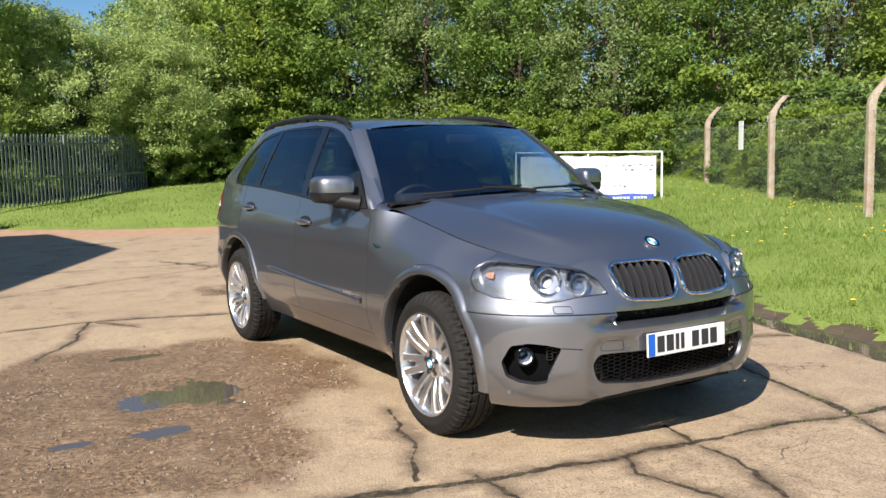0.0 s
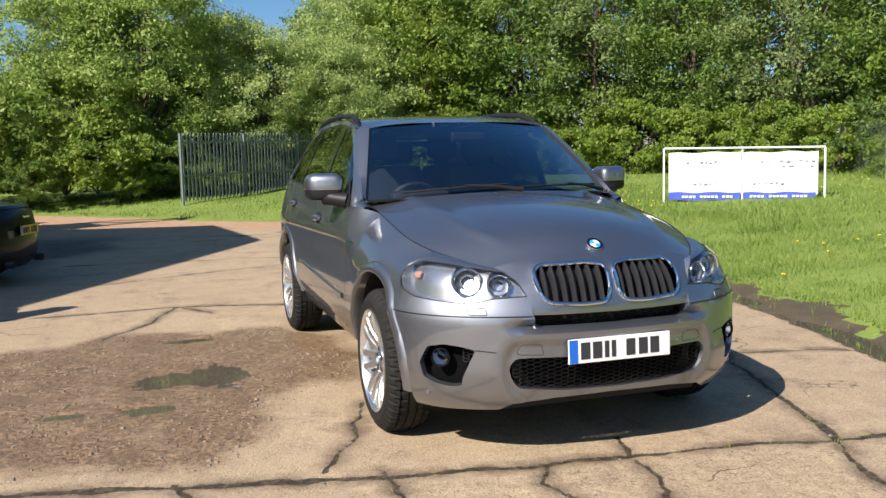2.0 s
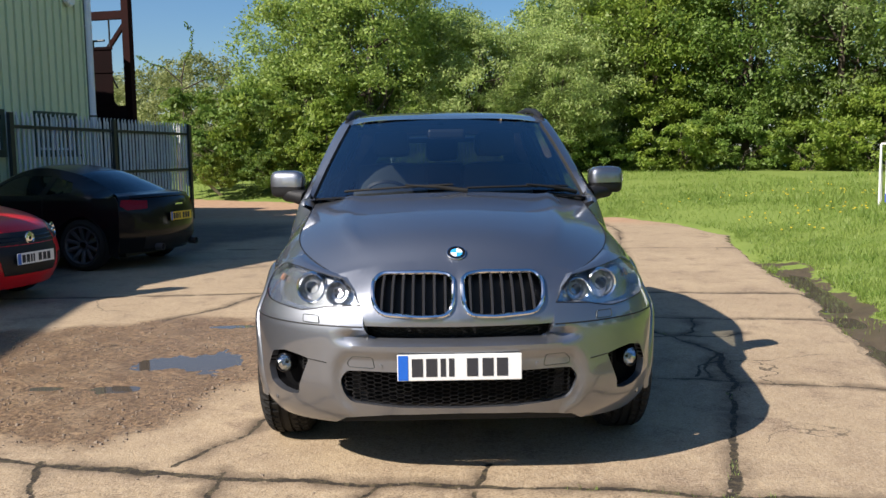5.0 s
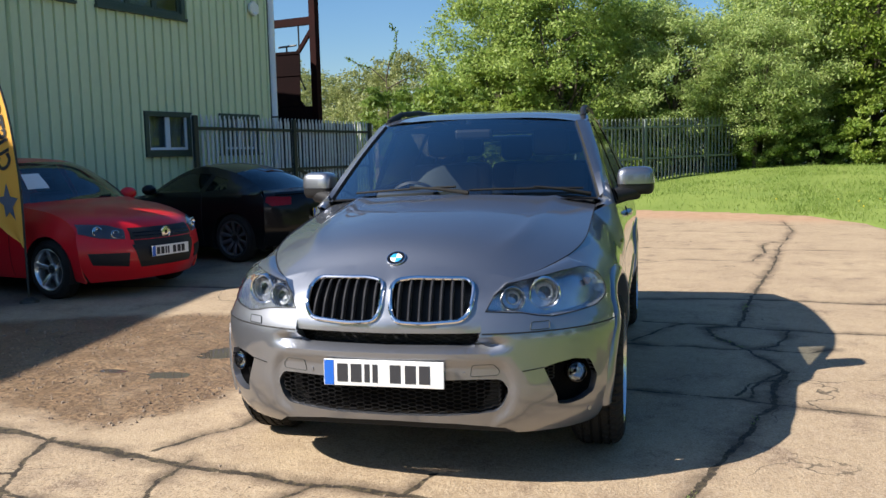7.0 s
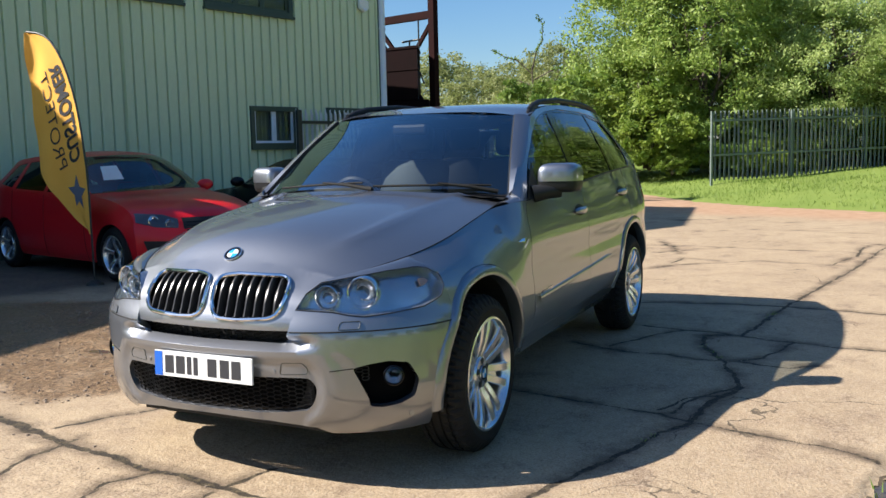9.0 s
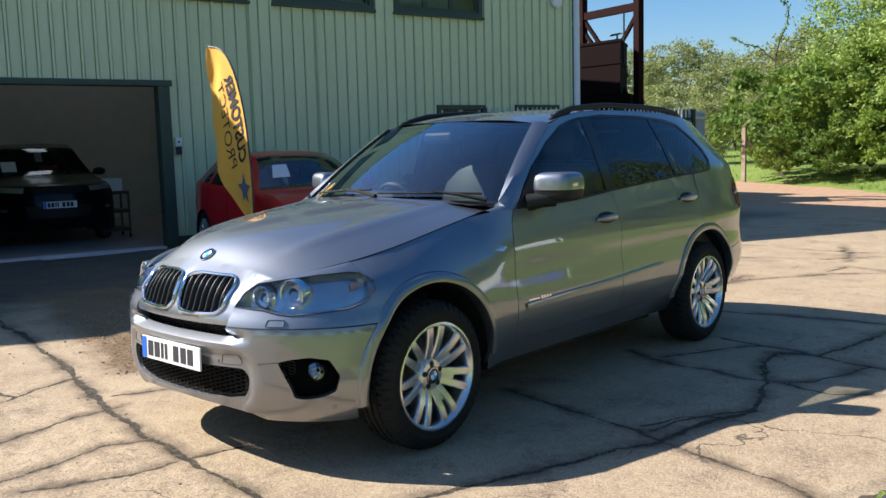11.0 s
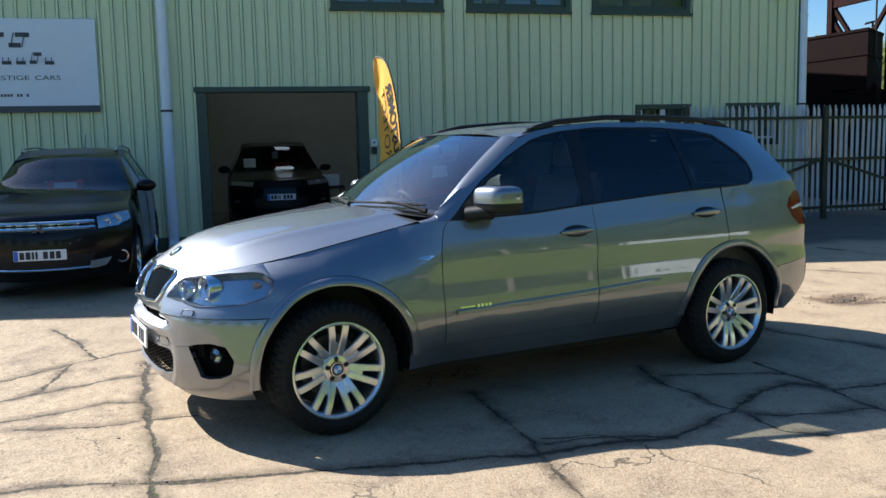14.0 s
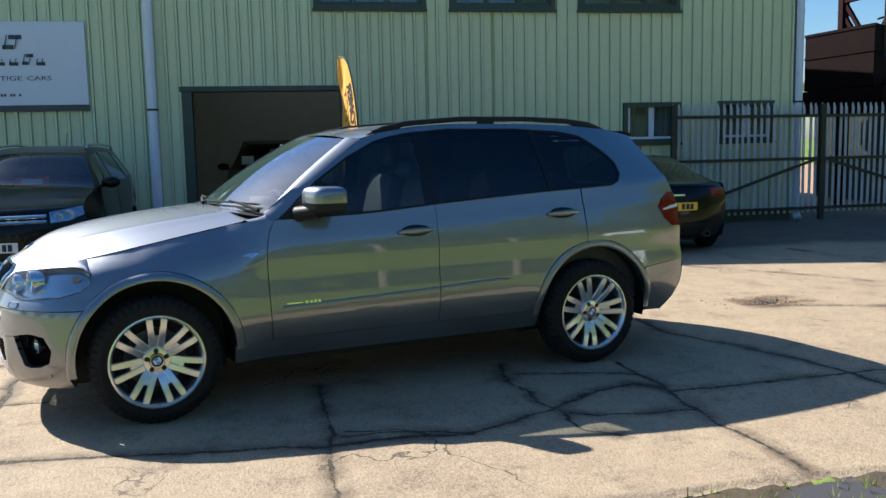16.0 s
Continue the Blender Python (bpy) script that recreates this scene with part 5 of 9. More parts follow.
for px, py in zip(x, y):
    b = len(vs)
    s = 0.0035 + 0.010 * rs.rand() ** 4
    rim5 = [(s * rs.uniform(0.7, 1.3) * math.cos(a), s * rs.uniform(0.7, 1.3) * math.sin(a)) for a in (0.3, 1.6, 2.9, 4.1, 5.2)]
    tall = s * rs.uniform(0.35, 0.8)
    vs += [(px + u, py + v, -0.003) for u, v in rim5] + [(px + 0.72 * u, py + 0.72 * v, tall * rs.uniform(0.75, 1.0)) for u, v in rim5]
    fs += [(b + k, b + (k + 1) % 5, b + 5 + (k + 1) % 5, b + 5 + k) for k in range(5)] + [(b + 5, b + 6, b + 7, b + 8, b + 9)]
tagged(new("grit", mesh_of("grit", vs, fs, M_STONE)), "loose brown grit and small stones on the concrete", "gravel", kind="stuff")
n = 0
vs, fs = [], []
for pts in (JOINT_A, JOINT_L, [(2.9, -0.6), (3.1, 0.3), (3.3, 1.4)], [(2.35, -2.2), (2.8, -0.8)]):
    for (ax, ay), (bx, by) in zip(pts, pts[1:]):
        if not (-3.4 < ax < 3.6 and -3.2 < ay < 4.5):
            continue
        for q in range(int(math.hypot(bx - ax, by - ay) * 22)):
            t = rs.rand()
            cx, cy = ax + (bx - ax) * t + rs.normal() * 0.02, ay + (by - ay) * t + rs.normal() * 0.02
            if value_noise(np.array([cx]), np.array([cy]), 2.1, 77)[0] < 0.3:
                continue
            for _ in range(4):
                b = len(vs)
                a, h = rs.uniform(0, 6.28), rs.uniform(0.006, 0.018)
                vs += [(cx - 0.003 * math.sin(a), cy + 0.003 * math.cos(a), -0.02), (cx + 0.003 * math.sin(a), cy - 0.003 * math.cos(a), -0.02), (cx + 0.02 * math.cos(a), cy + 0.02 * math.sin(a), h)]
                fs.append((b, b + 1, b + 2))
tagged(new("weeds", mesh_of("weeds", vs, fs, M_BLADE)), "small weeds in the joints of the concrete", "weeds", kind="stuff")

# ---- car materials ----
def paint_mat(name, base, metal, rough, flake=0.04, ior=1.5):
    """Clear-coated car paint with a fine metal flake and light dust."""
    m, n, l, p = nodes_of(name)
    tc = n.new("ShaderNodeTexCoord")
    a, b = n.new("ShaderNodeTexNoise"), n.new("ShaderNodeTexNoise")
    a.inputs["Scale"].default_value, b.inputs["Scale"].default_value, b.inputs["Detail"].default_value = 900, 3.5, 6
    mix = n.new("ShaderNodeMix")
    mix.data_type = "RGBA"
    mix.inputs[6].default_value = (*[c * (1 - flake * 2) for c in base], 1)
    mix.inputs[7].default_value = (*[c * (1 + flake * 2) for c in base], 1)
    r = n.new("ShaderNodeMapRange")
    r.inputs[3].default_value, r.inputs[4].default_value = 0.012, 0.035
    for q in (a, b):
        l.new(tc.outputs["Object"], q.inputs["Vector"])
    l.new(a.outputs[0], mix.inputs[0])
    l.new(mix.outputs[2], p.inputs["Base Color"])
    p.inputs["Metallic"].default_value, p.inputs["Roughness"].default_value = metal, rough
    p.inputs["Coat Weight"].default_value = 1.0
    p.inputs["Coat IOR"].default_value = ior
    l.new(b.outputs[0], r.inputs[0])
    l.new(r.outputs[0], p.inputs["Coat Roughness"])
    return m


P_GREY = paint_mat("space_grey_paint", (0.218, 0.231, 0.260), 0.95, 0.48, ior=1.95)
P_RED = paint_mat("bright_red_paint", (0.62, 0.010, 0.018), 0.0, 0.35, 0.02)
P_RED.node_tree.nodes["Principled BSDF"].inputs["Coat Weight"].default_value = 0.28
P_RED.node_tree.nodes["Principled BSDF"].inputs["Specular IOR Level"].default_value = 0.3
P_BLACK = paint_mat("black_car_paint", (0.004, 0.004, 0.005), 0.0, 0.3, 0.02, ior=1.38)
P_BLACK.node_tree.nodes["Principled BSDF"].inputs["Coat Weight"].default_value = 0.42
P_BLACK.node_tree.nodes["Principled BSDF"].inputs["Specular IOR Level"].default_value = 0.15
M_CHROME = mat("bright_chrome", (0.78, 0.79, 0.80), (0.72, 0.73, 0.74), 0.08, metal=1.0)
M_ALLOY = mat("silver_alloy", (0.78, 0.79, 0.80), (0.70, 0.71, 0.72), 0.26, metal=0.93, scale=8, fine=90)
M_DARKALLOY = mat("shadowed_alloy", (0.10, 0.10, 0.105), (0.07, 0.07, 0.075), 0.5, metal=0.6)
M_DISC = mat("brake_disc", (0.12, 0.115, 0.11), (0.08, 0.076, 0.072), 0.4, metal=0.9)
M_GLOSS = mat("gloss_black", (0.007, 0.007, 0.008), (0.009, 0.009, 0.010), 0.10, coat=0.15, spec=0.3)
M_SLAT = mat("satin_black_slat", (0.022, 0.022, 0.024), (0.03, 0.03, 0.032), 0.26, spec=0.38)
M_CABIN = mat("dark_cabin_trim", (0.018, 0.019, 0.022), (0.026, 0.027, 0.030), 0.6)
M_LEATHER = mat("grey_leather", (0.085, 0.088, 0.092), (0.06, 0.062, 0.066), 0.5, bump=0.001, fine=160)
M_PLATE = mat("white_number_plate", (0.80, 0.80, 0.78), (0.76, 0.76, 0.74), 0.4)
M_PLATEY = mat("yellow_number_plate", (0.72, 0.50, 0.03), (0.68, 0.46, 0.03), 0.4)
M_BLUE = mat("plate_blue", (0.01, 0.12, 0.55), (0.012, 0.13, 0.58), 0.4)
M_SKYBLUE = mat("badge_blue", (0.03, 0.33, 0.72), (0.04, 0.36, 0.75), 0.2, coat=0.8)
M_AMBER = mat("amber_lens", (0.44, 0.30, 0.24), (0.42, 0.17, 0.09), 0.15, coat=0.8, scale=40, fine=90)
M_REDLENS = mat("red_lamp_lens", (0.20, 0.003, 0.007), (0.13, 0.002, 0.005), 0.12, spec=0.3)
M_REFLECT = mat("lamp_reflector", (0.62, 0.64, 0.67), (0.40, 0.42, 0.45), 0.26, metal=0.88, scale=14, fine=60)
M_PROJ = mat("projector_glass", (0.46, 0.49, 0.53), (0.36, 0.39, 0.43), 0.10, metal=0.6, coat=1.0)
M_PAPER = mat("price_sheet", (0.8, 0.8, 0.8), (0.75, 0.75, 0.75), 0.7)
G_SCREEN = glass_mat("windscreen_glass", (0.74, 0.83, 0.83), 0.76, 0.08, 2.2)
G_PARKED = glass_mat("parked_car_glass", (0.60, 0.68, 0.70), 0.60, 0.10)
G_SIDE = glass_mat("side_glass", (0.62, 0.70, 0.70), 0.68, 0.05)
G_TINT = glass_mat("tinted_privacy_glass", (0.36, 0.40, 0.43), 0.20, 0.045)
G_LENS = glass_mat("clear_lamp_glass", (0.93, 0.95, 0.97), 0.96, 0.04)


def curve1(knots):
    """A smooth curve through (place, value) knots."""
    xs = np.array([k[0] for k in knots], float)
    ys = np.array([k[1] for k in knots], float)
    d = np.diff(ys) / np.diff(xs)
    m = np.r_[d[0], (d[:-1] + d[1:]) / 2, d[-1]]
    for i in range(1, len(m) - 1):
        if d[i - 1] * d[i] <= 0:
            m[i] = 0
        else:
            m[i] = math.copysign(min(abs(m[i]), 2.5 * min(abs(d[i - 1]), abs(d[i]))), m[i])

    def f(x):
        x = min(max(x, xs[0]), xs[-1])
        i = min(max(int(np.searchsorted(xs, x)) - 1, 0), len(d) - 1)
        h = xs[i + 1] - xs[i]
        t = (x - xs[i]) / h
        return float((2 * t ** 3 - 3 * t * t + 1) * ys[i] + (t ** 3 - 2 * t * t + t) * h * m[i] + (-2 * t ** 3 + 3 * t * t) * ys[i + 1] + (t ** 3 - t * t) * h * m[i + 1])
    return f


def ease(a, b, v):
    t = min(max((v - a) / (b - a), 0.0), 1.0)
    return t * t * (3 - 2 * t)


def in_poly(x, y, poly):
    c = False
    j = len(poly) - 1
    for i in range(len(poly)):
        (xi, yi), (xj, yj) = poly[i], poly[j]
        if (yi > y) != (yj > y) and x < (xj - xi) * (y - yi) / (yj - yi) + xi:
            c = not c
        j = i
    return c


def dense(poly, step, closed=True):
    out = []
    pts = poly + poly[:1] if closed else poly
    for (ax, ay), (bx, by) in zip(pts, pts[1:]):
        n = max(1, math.ceil(math.hypot(bx - ax, by - ay) / step))
        out += [(ax + (bx - ax) * k / n, ay + (by - ay) * k / n) for k in range(n)]
    if not closed:
        out.append(pts[-1])
    return out


def rounded(poly, r, n=4):
    """A polygon with its corners rounded off."""
    out = []
    for i, p in enumerate(poly):
        a, b = Vector(poly[i - 1]), Vector(poly[(i + 1) % len(poly)])
        c = Vector(p)
        ra = min(r, (a - c).length * 0.45)
        rb = min(r, (b - c).length * 0.45)
        s, e = c + (a - c).normalized() * ra, c + (b - c).normalized() * rb
        for k in range(n + 1):
            t = k / n
            q = s * (1 - t) ** 2 + c * 2 * t * (1 - t) + e * t * t
            out.append((q.x, q.y))
    return out


def panel(outline, holes, fmap, step, depth=0.014, lift=0.0, mirror=False):
    """A curved sheet cut to an exact outline with holes, with turned-in edges."""
    from mathutils.geometry import delaunay_2d_cdt
    loops = [dense(outline, step)] + [dense(h, step) for h in holes]
    pts, edges = [], []
    for lp in loops:
        b = len(pts)
        pts += [Vector(p) for p in lp]
        edges += [(b + k, b + (k + 1) % len(lp)) for k in range(len(lp))]
    x0, x1 = min(p.x for p in pts), max(p.x for p in pts)
    y0, y1 = min(p.y for p in pts), max(p.y for p in pts)
    bnd = np.array([(p.x, p.y) for p in pts])
    for i in range(int((x1 - x0) / step) + 1):
        for j in range(int((y1 - y0) / step) + 1):
            x, y = x0 + (i + 0.5 * (j % 2)) * step, y0 + (j + 0.5) * step
            if in_poly(x, y, outline) and not any(in_poly(x, y, h) for h in holes):
                if np.min((bnd[:, 0] - x) ** 2 + (bnd[:, 1] - y) ** 2) > (0.45 * step) ** 2:
                    pts.append(Vector((x, y)))
    v2, _, tris, *_ = delaunay_2d_cdt(pts, edges, [], 0, 1e-6)
    bm = bmesh.new()
    core = lambda p: Vector((0, min(max(p.y, -1.5), 1.7), 0.65))
    vs = []
    for q in v2:
        p = Vector(fmap(q.x, q.y))
        if mirror:
            p.x = -p.x
        vs.append(bm.verts.new(p))
    for t in tris:
        cx, cy = sum(v2[k].x for k in t) / 3, sum(v2[k].y for k in t) / 3
        if in_poly(cx, cy, outline) and not any(in_poly(cx, cy, h) for h in holes):
            bm.faces.new([vs[k] for k in t])
    bmesh.ops.delete(bm, geom=[v for v in bm.verts if not v.link_faces], context="VERTS")
    bm.normal_update()
    for f in bm.faces:
        c = f.calc_center_median()
        if f.normal.dot(c - core(c)) < 0:
            f.normal_flip()
    bm.normal_update()
    if lift:
        off = [(v, v.normal.copy()) for v in bm.verts]
        for v, n in off:
            v.co += n * lift
    if depth:
        rim = [e for e in bm.edges if e.is_boundary]
        nrm = {v: v.normal.copy() for e in rim for v in e.verts}
        r = bmesh.ops.extrude_edge_only(bm, edges=rim)
        new_v = [g for g in r["geom"] if isinstance(g, bmesh.types.BMVert)]
        old = {tuple(round(c, 6) for c in v.co): n for v, n in nrm.items()}
        for v in new_v:
            v.co -= old.get(tuple(round(c, 6) for c in v.co), Vector()) * depth
    return bm


def skin(name, bm, material, parent, label=""):
    """Link a sheet without turning its normals."""
    me = bpy.data.meshes.new(name)
    bm.to_mesh(me)
    bm.free()
    me.materials.append(material)
    me.polygons.foreach_set("use_smooth", [True] * len(me.polygons))
    me.set_sharp_from_angle(angle=radians(40))
    ob = new(name, me)
    ob.parent = parent
    if label:
        ob["label"] = label
    return ob


def grid_bm(rows, flip=False):
    bm = bmesh.new()
    g = [[bm.verts.new(p) for p in r] for r in rows]
    for a, b in zip(g, g[1:]):
        for i in range(len(a) - 1):
            q = (a[i], a[i + 1], b[i + 1], b[i])
            if len({tuple(round(c, 6) for c in v.co) for v in q}) == 4:
                bm.faces.new(q[::-1] if flip else q)
    return bm


def outward(bm, centre=None):
    bm.normal_update()
    for f in bm.faces:
        c = f.calc_center_median()
        k = Vector(centre) if centre else Vector((0, min(max(c.y, -1.5), 1.7), 0.65))
        if f.normal.dot(c - k) < 0:
            f.normal_flip()
    return bm


def lathe(profile, seg, axis="x"):
    """Turn a profile of (offset, radius) round the x axis."""
    rows = [[(o, r * math.cos(2 * math.pi * k / seg), r * math.sin(2 * math.pi * k / seg)) for k in range(seg + 1)] for o, r in profile]
    bm = grid_bm(rows)
    bmesh.ops.remove_doubles(bm, verts=bm.verts[:], dist=1e-5)
    bmesh.ops.recalc_face_normals(bm, faces=bm.faces[:])
    return bm


# ---- wheels ----
def wheel(parent, radius, width, rim, spokes, double, side, m, dark=False, detail=True):
    """An alloy wheel with tyre, disc and cap; its outer face looks along +x of its own frame."""
    w = thing("wheel")
    w.parent = parent
    w.matrix_local = m
    seg = 192 if detail else 40
    h = width / 2
    prof = [(-h + 0.02, rim - 0.01), (-h, rim + 0.03), (-h + 0.005, radius - 0.05), (-h + 0.03, radius - 0.012)]
    grooves = [-0.62, -0.22, 0.22, 0.62]
    for g in grooves:
        for d, k in ((-0.07, 0.0), (-0.055, 0.009), (0.055, 0.009), (0.07, 0.0)):
            prof.append(((g + d) * (h - 0.025), radius - k))
    prof += [(h - 0.03, radius - 0.012), (h - 0.016, radius - 0.028), (h - 0.005, radius - 0.05), (h, rim + 0.045), (h - 0.006, rim + 0.012), (h - 0.022, rim - 0.004)]
    bm = lathe(prof, seg)
    for v in bm.verts:
        r = math.hypot(v.co.y, v.co.z)
        if detail and r > radius - 0.03 and abs(v.co.x) > 0.30 * h:
            a = int(round(math.atan2(v.co.z, v.co.y) / (2 * math.pi) * seg + 6 * v.co.x / h))
            if a % 4 == 0:
                v.co.y *= 1 - 0.011 / r
                v.co.z *= 1 - 0.011 / r
    part("tyre", bm, M_RUBBER, w, "black rubber tyre", smooth=not detail)
    ms = M_DARKALLOY if dark else M_ALLOY
    part("rim", lathe([(h - 0.018, rim + 0.008), (h - 0.004, rim + 0.006), (h - 0.002, rim - 0.004), (h - 0.016, rim - 0.016), (h - 0.05, rim - 0.024), (-h + 0.02, rim - 0.03)], seg), ms, w, smooth=True)
    part("brake_disc", lathe([(-0.02, 0.02), (-0.02, rim * 0.66), (-0.045, rim * 0.66), (-0.045, 0.02)], 40), M_DISC, w, smooth=True)
    part("barrel", lathe([(-0.06, 0.02), (-0.06, rim - 0.04), (-0.055, rim - 0.03)], 40), M_BLACK, w)
    n = spokes
    r0, r1 = rim * 0.27, rim - 0.012
    face = lambda t: h - 0.058 + 0.030 * math.sin(t * math.pi * 0.60) + 0.016 * t
    for k in range(n):
        a0 = 2 * math.pi * k / n
        u, b = Vector((0, math.cos(a0), math.sin(a0))), Vector((0, -math.sin(a0), math.cos(a0)))
        sp = bmesh.new()
        for e in ((-1, 1) if double else (0,)):
            secs = []
            for t in (0.0, 0.14, 0.28, 0.5, 0.75, 1.0):
                r = r0 * 0.92 + (r1 - r0 * 0.92) * t
                # twin prongs: joined at the hub, spread out to the rim
                mid = e * (0.0200 + 0.0220 * t) * rim / 0.26
                wd = (0.045 + 0.001 * t if double else 0.055 + 0.02 * t) * rim / 0.27
                ox = face(t)
                c = u * r + b * mid
                secs.append([sp.verts.new(c + b * q * wd / 2 + Vector((o, 0, 0))) for q, o in ((-1, ox - 0.016), (-0.86, ox - 0.003), (-0.70, ox), (0.70, ox), (0.86, ox - 0.003), (1, ox - 0.016), (0.75, ox - 0.045), (-0.75, ox - 0.045))])
            for s0, s1 in zip(secs, secs[1:]):
                for i in range(8):
                    sp.faces.new((s0[i], s0[(i + 1) % 8], s1[(i + 1) % 8], s1[i]))
        if double:
            # dished web that joins the prongs
            rows = []
            for t in (0.0, 0.15, 0.30, 0.46):
                r = r0 * 0.92 + (r1 - r0 * 0.92) * t
                e = 0.030 + 0.018 * t
                rows.append([sp.verts.new(u * r + b * (q * e) + Vector((face(t) - dz, 0, 0))) for q, dz in ((-1, 0.010), (-0.4, 0.006), (0, 0.009), (0.4, 0.006), (1, 0.010))])
            for p, q in zip(rows, rows[1:]):
                for i in range(4):
                    sp.faces.new((p[i], p[i + 1], q[i + 1], q[i]))
        part("spoke", sp, ms, w, "silver forked spoke" if double and not k else "", smooth=True)
    part("hub", lathe([(0.0, r0 + 0.012), (h - 0.06, r0 + 0.010), (h - 0.046, r0), (h - 0.044, 0.045), (h - 0.05, 0.042), (h - 0.05, 0.0)], 40), ms, w, smooth=True)
    part("centre_cap", lathe([(h - 0.05, 0.036), (h - 0.038, 0.034), (h - 0.036, 0.0)], 24), M_BLACK, w, smooth=True)
    if detail:
        part("cap_ring", lathe([(h - 0.042, 0.040), (h - 0.036, 0.039), (h - 0.036, 0.035)], 28), M_CHROME, w, smooth=True)
        for k in range(4):
            bm = bmesh.new()
            c = bm.verts.new((h - 0.0352, 0, 0))
            vs = [bm.verts.new((h - 0.0352, 0.024 * math.cos(a), 0.024 * math.sin(a))) for a in (math.pi / 2 * (k + q / 6) for q in range(7))]
            for p, q in zip(vs, vs[1:]):
                bm.faces.new((c, p, q))
            part("cap_badge", bm, M_SKYBLUE if k % 2 else M_PLATE, w)
        for k in range(5):
            a = 2 * math.pi * (k + 0.5) / 5
            bm = tubed([(h - 0.06, 0.057 * math.cos(a), 0.057 * math.sin(a)), (h - 0.0425, 0.057 * math.cos(a), 0.057 * math.sin(a))], 0.0140, 10)
            part("wheel_bolt", bm, M_BLACK, w)
    return w


def number_plate(parent, m, material, width=0.52, h=0.111, blue=True, name="number_plate"):
    p = part(name, boxed(-width / 2, width / 2, -0.006, 0.004, -h / 2, h / 2, bevel=0.003), material, parent, "number plate with dark bars")
    p.matrix_local = m
    x0 = -width / 2 + (0.055 if blue else 0.02)
    if blue:
        part("blue_band", boxed(-width / 2 + 0.003, -width / 2 + 0.045, -0.0075, -0.005, -h / 2 + 0.003, h / 2 - 0.003), M_BLUE, p)
    k = (width - 0.075) / 0.445
    for i, x in enumerate((0.005, 0.065, 0.125, 0.160, 0.235, 0.300, 0.360)):
        part("bar", boxed(x0 + x * k, x0 + (x + (0.022 if i in (2, 3) else 0.046)) * k, -0.0078, -0.005, -0.038, 0.038), M_PRINT, p)
    return p


# ---- the grey off-roader that the camera goes round ----
car = thing("off_road_car", label="space-grey metallic five-door off-road car parked on concrete", category="car")
FRONT_P = [(0, -2.335), (0.25, -2.325), (0.45, -2.285), (0.62, -2.215), (0.76, -2.115), (0.86, -2.0), (0.92, -1.88), (0.945, -1.75), (0.953, -1.6), (0.956, -1.467)]
_l = [0.0]
for k in range(1, len(FRONT_P)):
    _l.append(_l[-1] + math.dist(FRONT_P[k], FRONT_P[k - 1]))
plan_x = curve1(list(zip(_l, [p[0] for p in FRONT_P])))
plan_y = curve1(list(zip(_l, [p[1] for p in FRONT_P])))
INSET = curve1([(0.20, 0.13), (0.245, 0.07), (0.30, 0.030), (0.36, 0.012), (0.45, 0.0), (0.60, 0.0), (0.66, 0.002), (0.69, 0.008), (0.715, 0.017), (0.76, 0.038), (0.82, 0.060), (0.88, 0.098), (0.91, 0.135), (0.945, 0.195), (0.99, 0.27)])
L_MAX = _l[-1]
# half width of the sunk band that holds the plate and the intake
BAND = curve1([(0.20, 0.44), (0.31, 0.475), (0.36, 0.525), (0.45, 0.548), (0.53, 0.530), (0.58, 0.490), (0.70, 0.46)])


def arc_at_x(x):
    lo, hi = 0.0, L_MAX
    for _ in range(40):
        mid = (lo + hi) / 2
        lo, hi = (mid, hi) if plan_x(mid) < x else (lo, mid)
    return lo


def arc_for(x, z):
    """Where round the nose the skin reaches x at a height."""
    lo, hi = 0.0, L_MAX
    for _ in range(40):
        mid = (lo + hi) / 2
        lo, hi = (mid, hi) if front(mid, z)[0] < x else (lo, mid)
    return lo


def arc_at_y(y):
    lo, hi = 0.0, L_MAX
    for _ in range(40):
        mid = (lo + hi) / 2
        lo, hi = (mid, hi) if plan_y(mid) < y else (lo, mid)
    return lo


def front(l, z, push=0.0):
    """The nose: l runs round it from the middle, z is height."""
    s = 1 if l >= 0 else -1
    l = abs(l)
    e = 0.004
    tx, ty = plan_x(l + e) - plan_x(l - e if l > e else 0), plan_y(l + e) - plan_y(l - e if l > e else 0)
    t = math.hypot(tx, ty) or 1
    nx_, ny_ = -ty / t, tx / t
    d = INSET(z) + push
    half_w = BAND(z)
    band = (1 - ease(half_w - 0.024, half_w + 0.006, l)) * ease(0.235, 0.335, z) * (1 - ease(0.556, 0.580, z))
    d += 0.014 * band - 0.003 * math.exp(-((l - half_w - 0.045) / 0.04) ** 2) * ease(0.30, 0.36, z) * (1 - ease(0.60, 0.66, z))
    ledge = (1 - ease(0.36, 0.56, l)) * ease(0.610, 0.640, z) * 0.055 * (1 - ease(0.64, 0.68, z))
    return (s * (plan_x(l) + nx_ * d), plan_y(l) + ny_ * d + ledge, z)


SEAM = 0.53
hood_cy = curve1([(0, -2.14), (0.12, -2.02), (0.3, -1.85), (0.6, -1.5), (1, -1.03)])
hood_cz = curve1([(0, 0.948), (0.12, 1.03), (0.3, 1.088), (0.6, 1.15), (1, 1.197)])
hood_sx = curve1([(0, 0.53), (0.12, 0.62), (0.3, 0.725), (0.6, 0.775), (1, 0.775)])
hood_sy = curve1([(0, -2.10), (0.12, -1.97), (0.3, -1.74), (0.6, -1.39), (1, -0.83)])
hood_sz = curve1([(0, 0.885), (0.12, 0.917), (0.3, 0.962), (0.6, 1.032), (1, 1.135)])


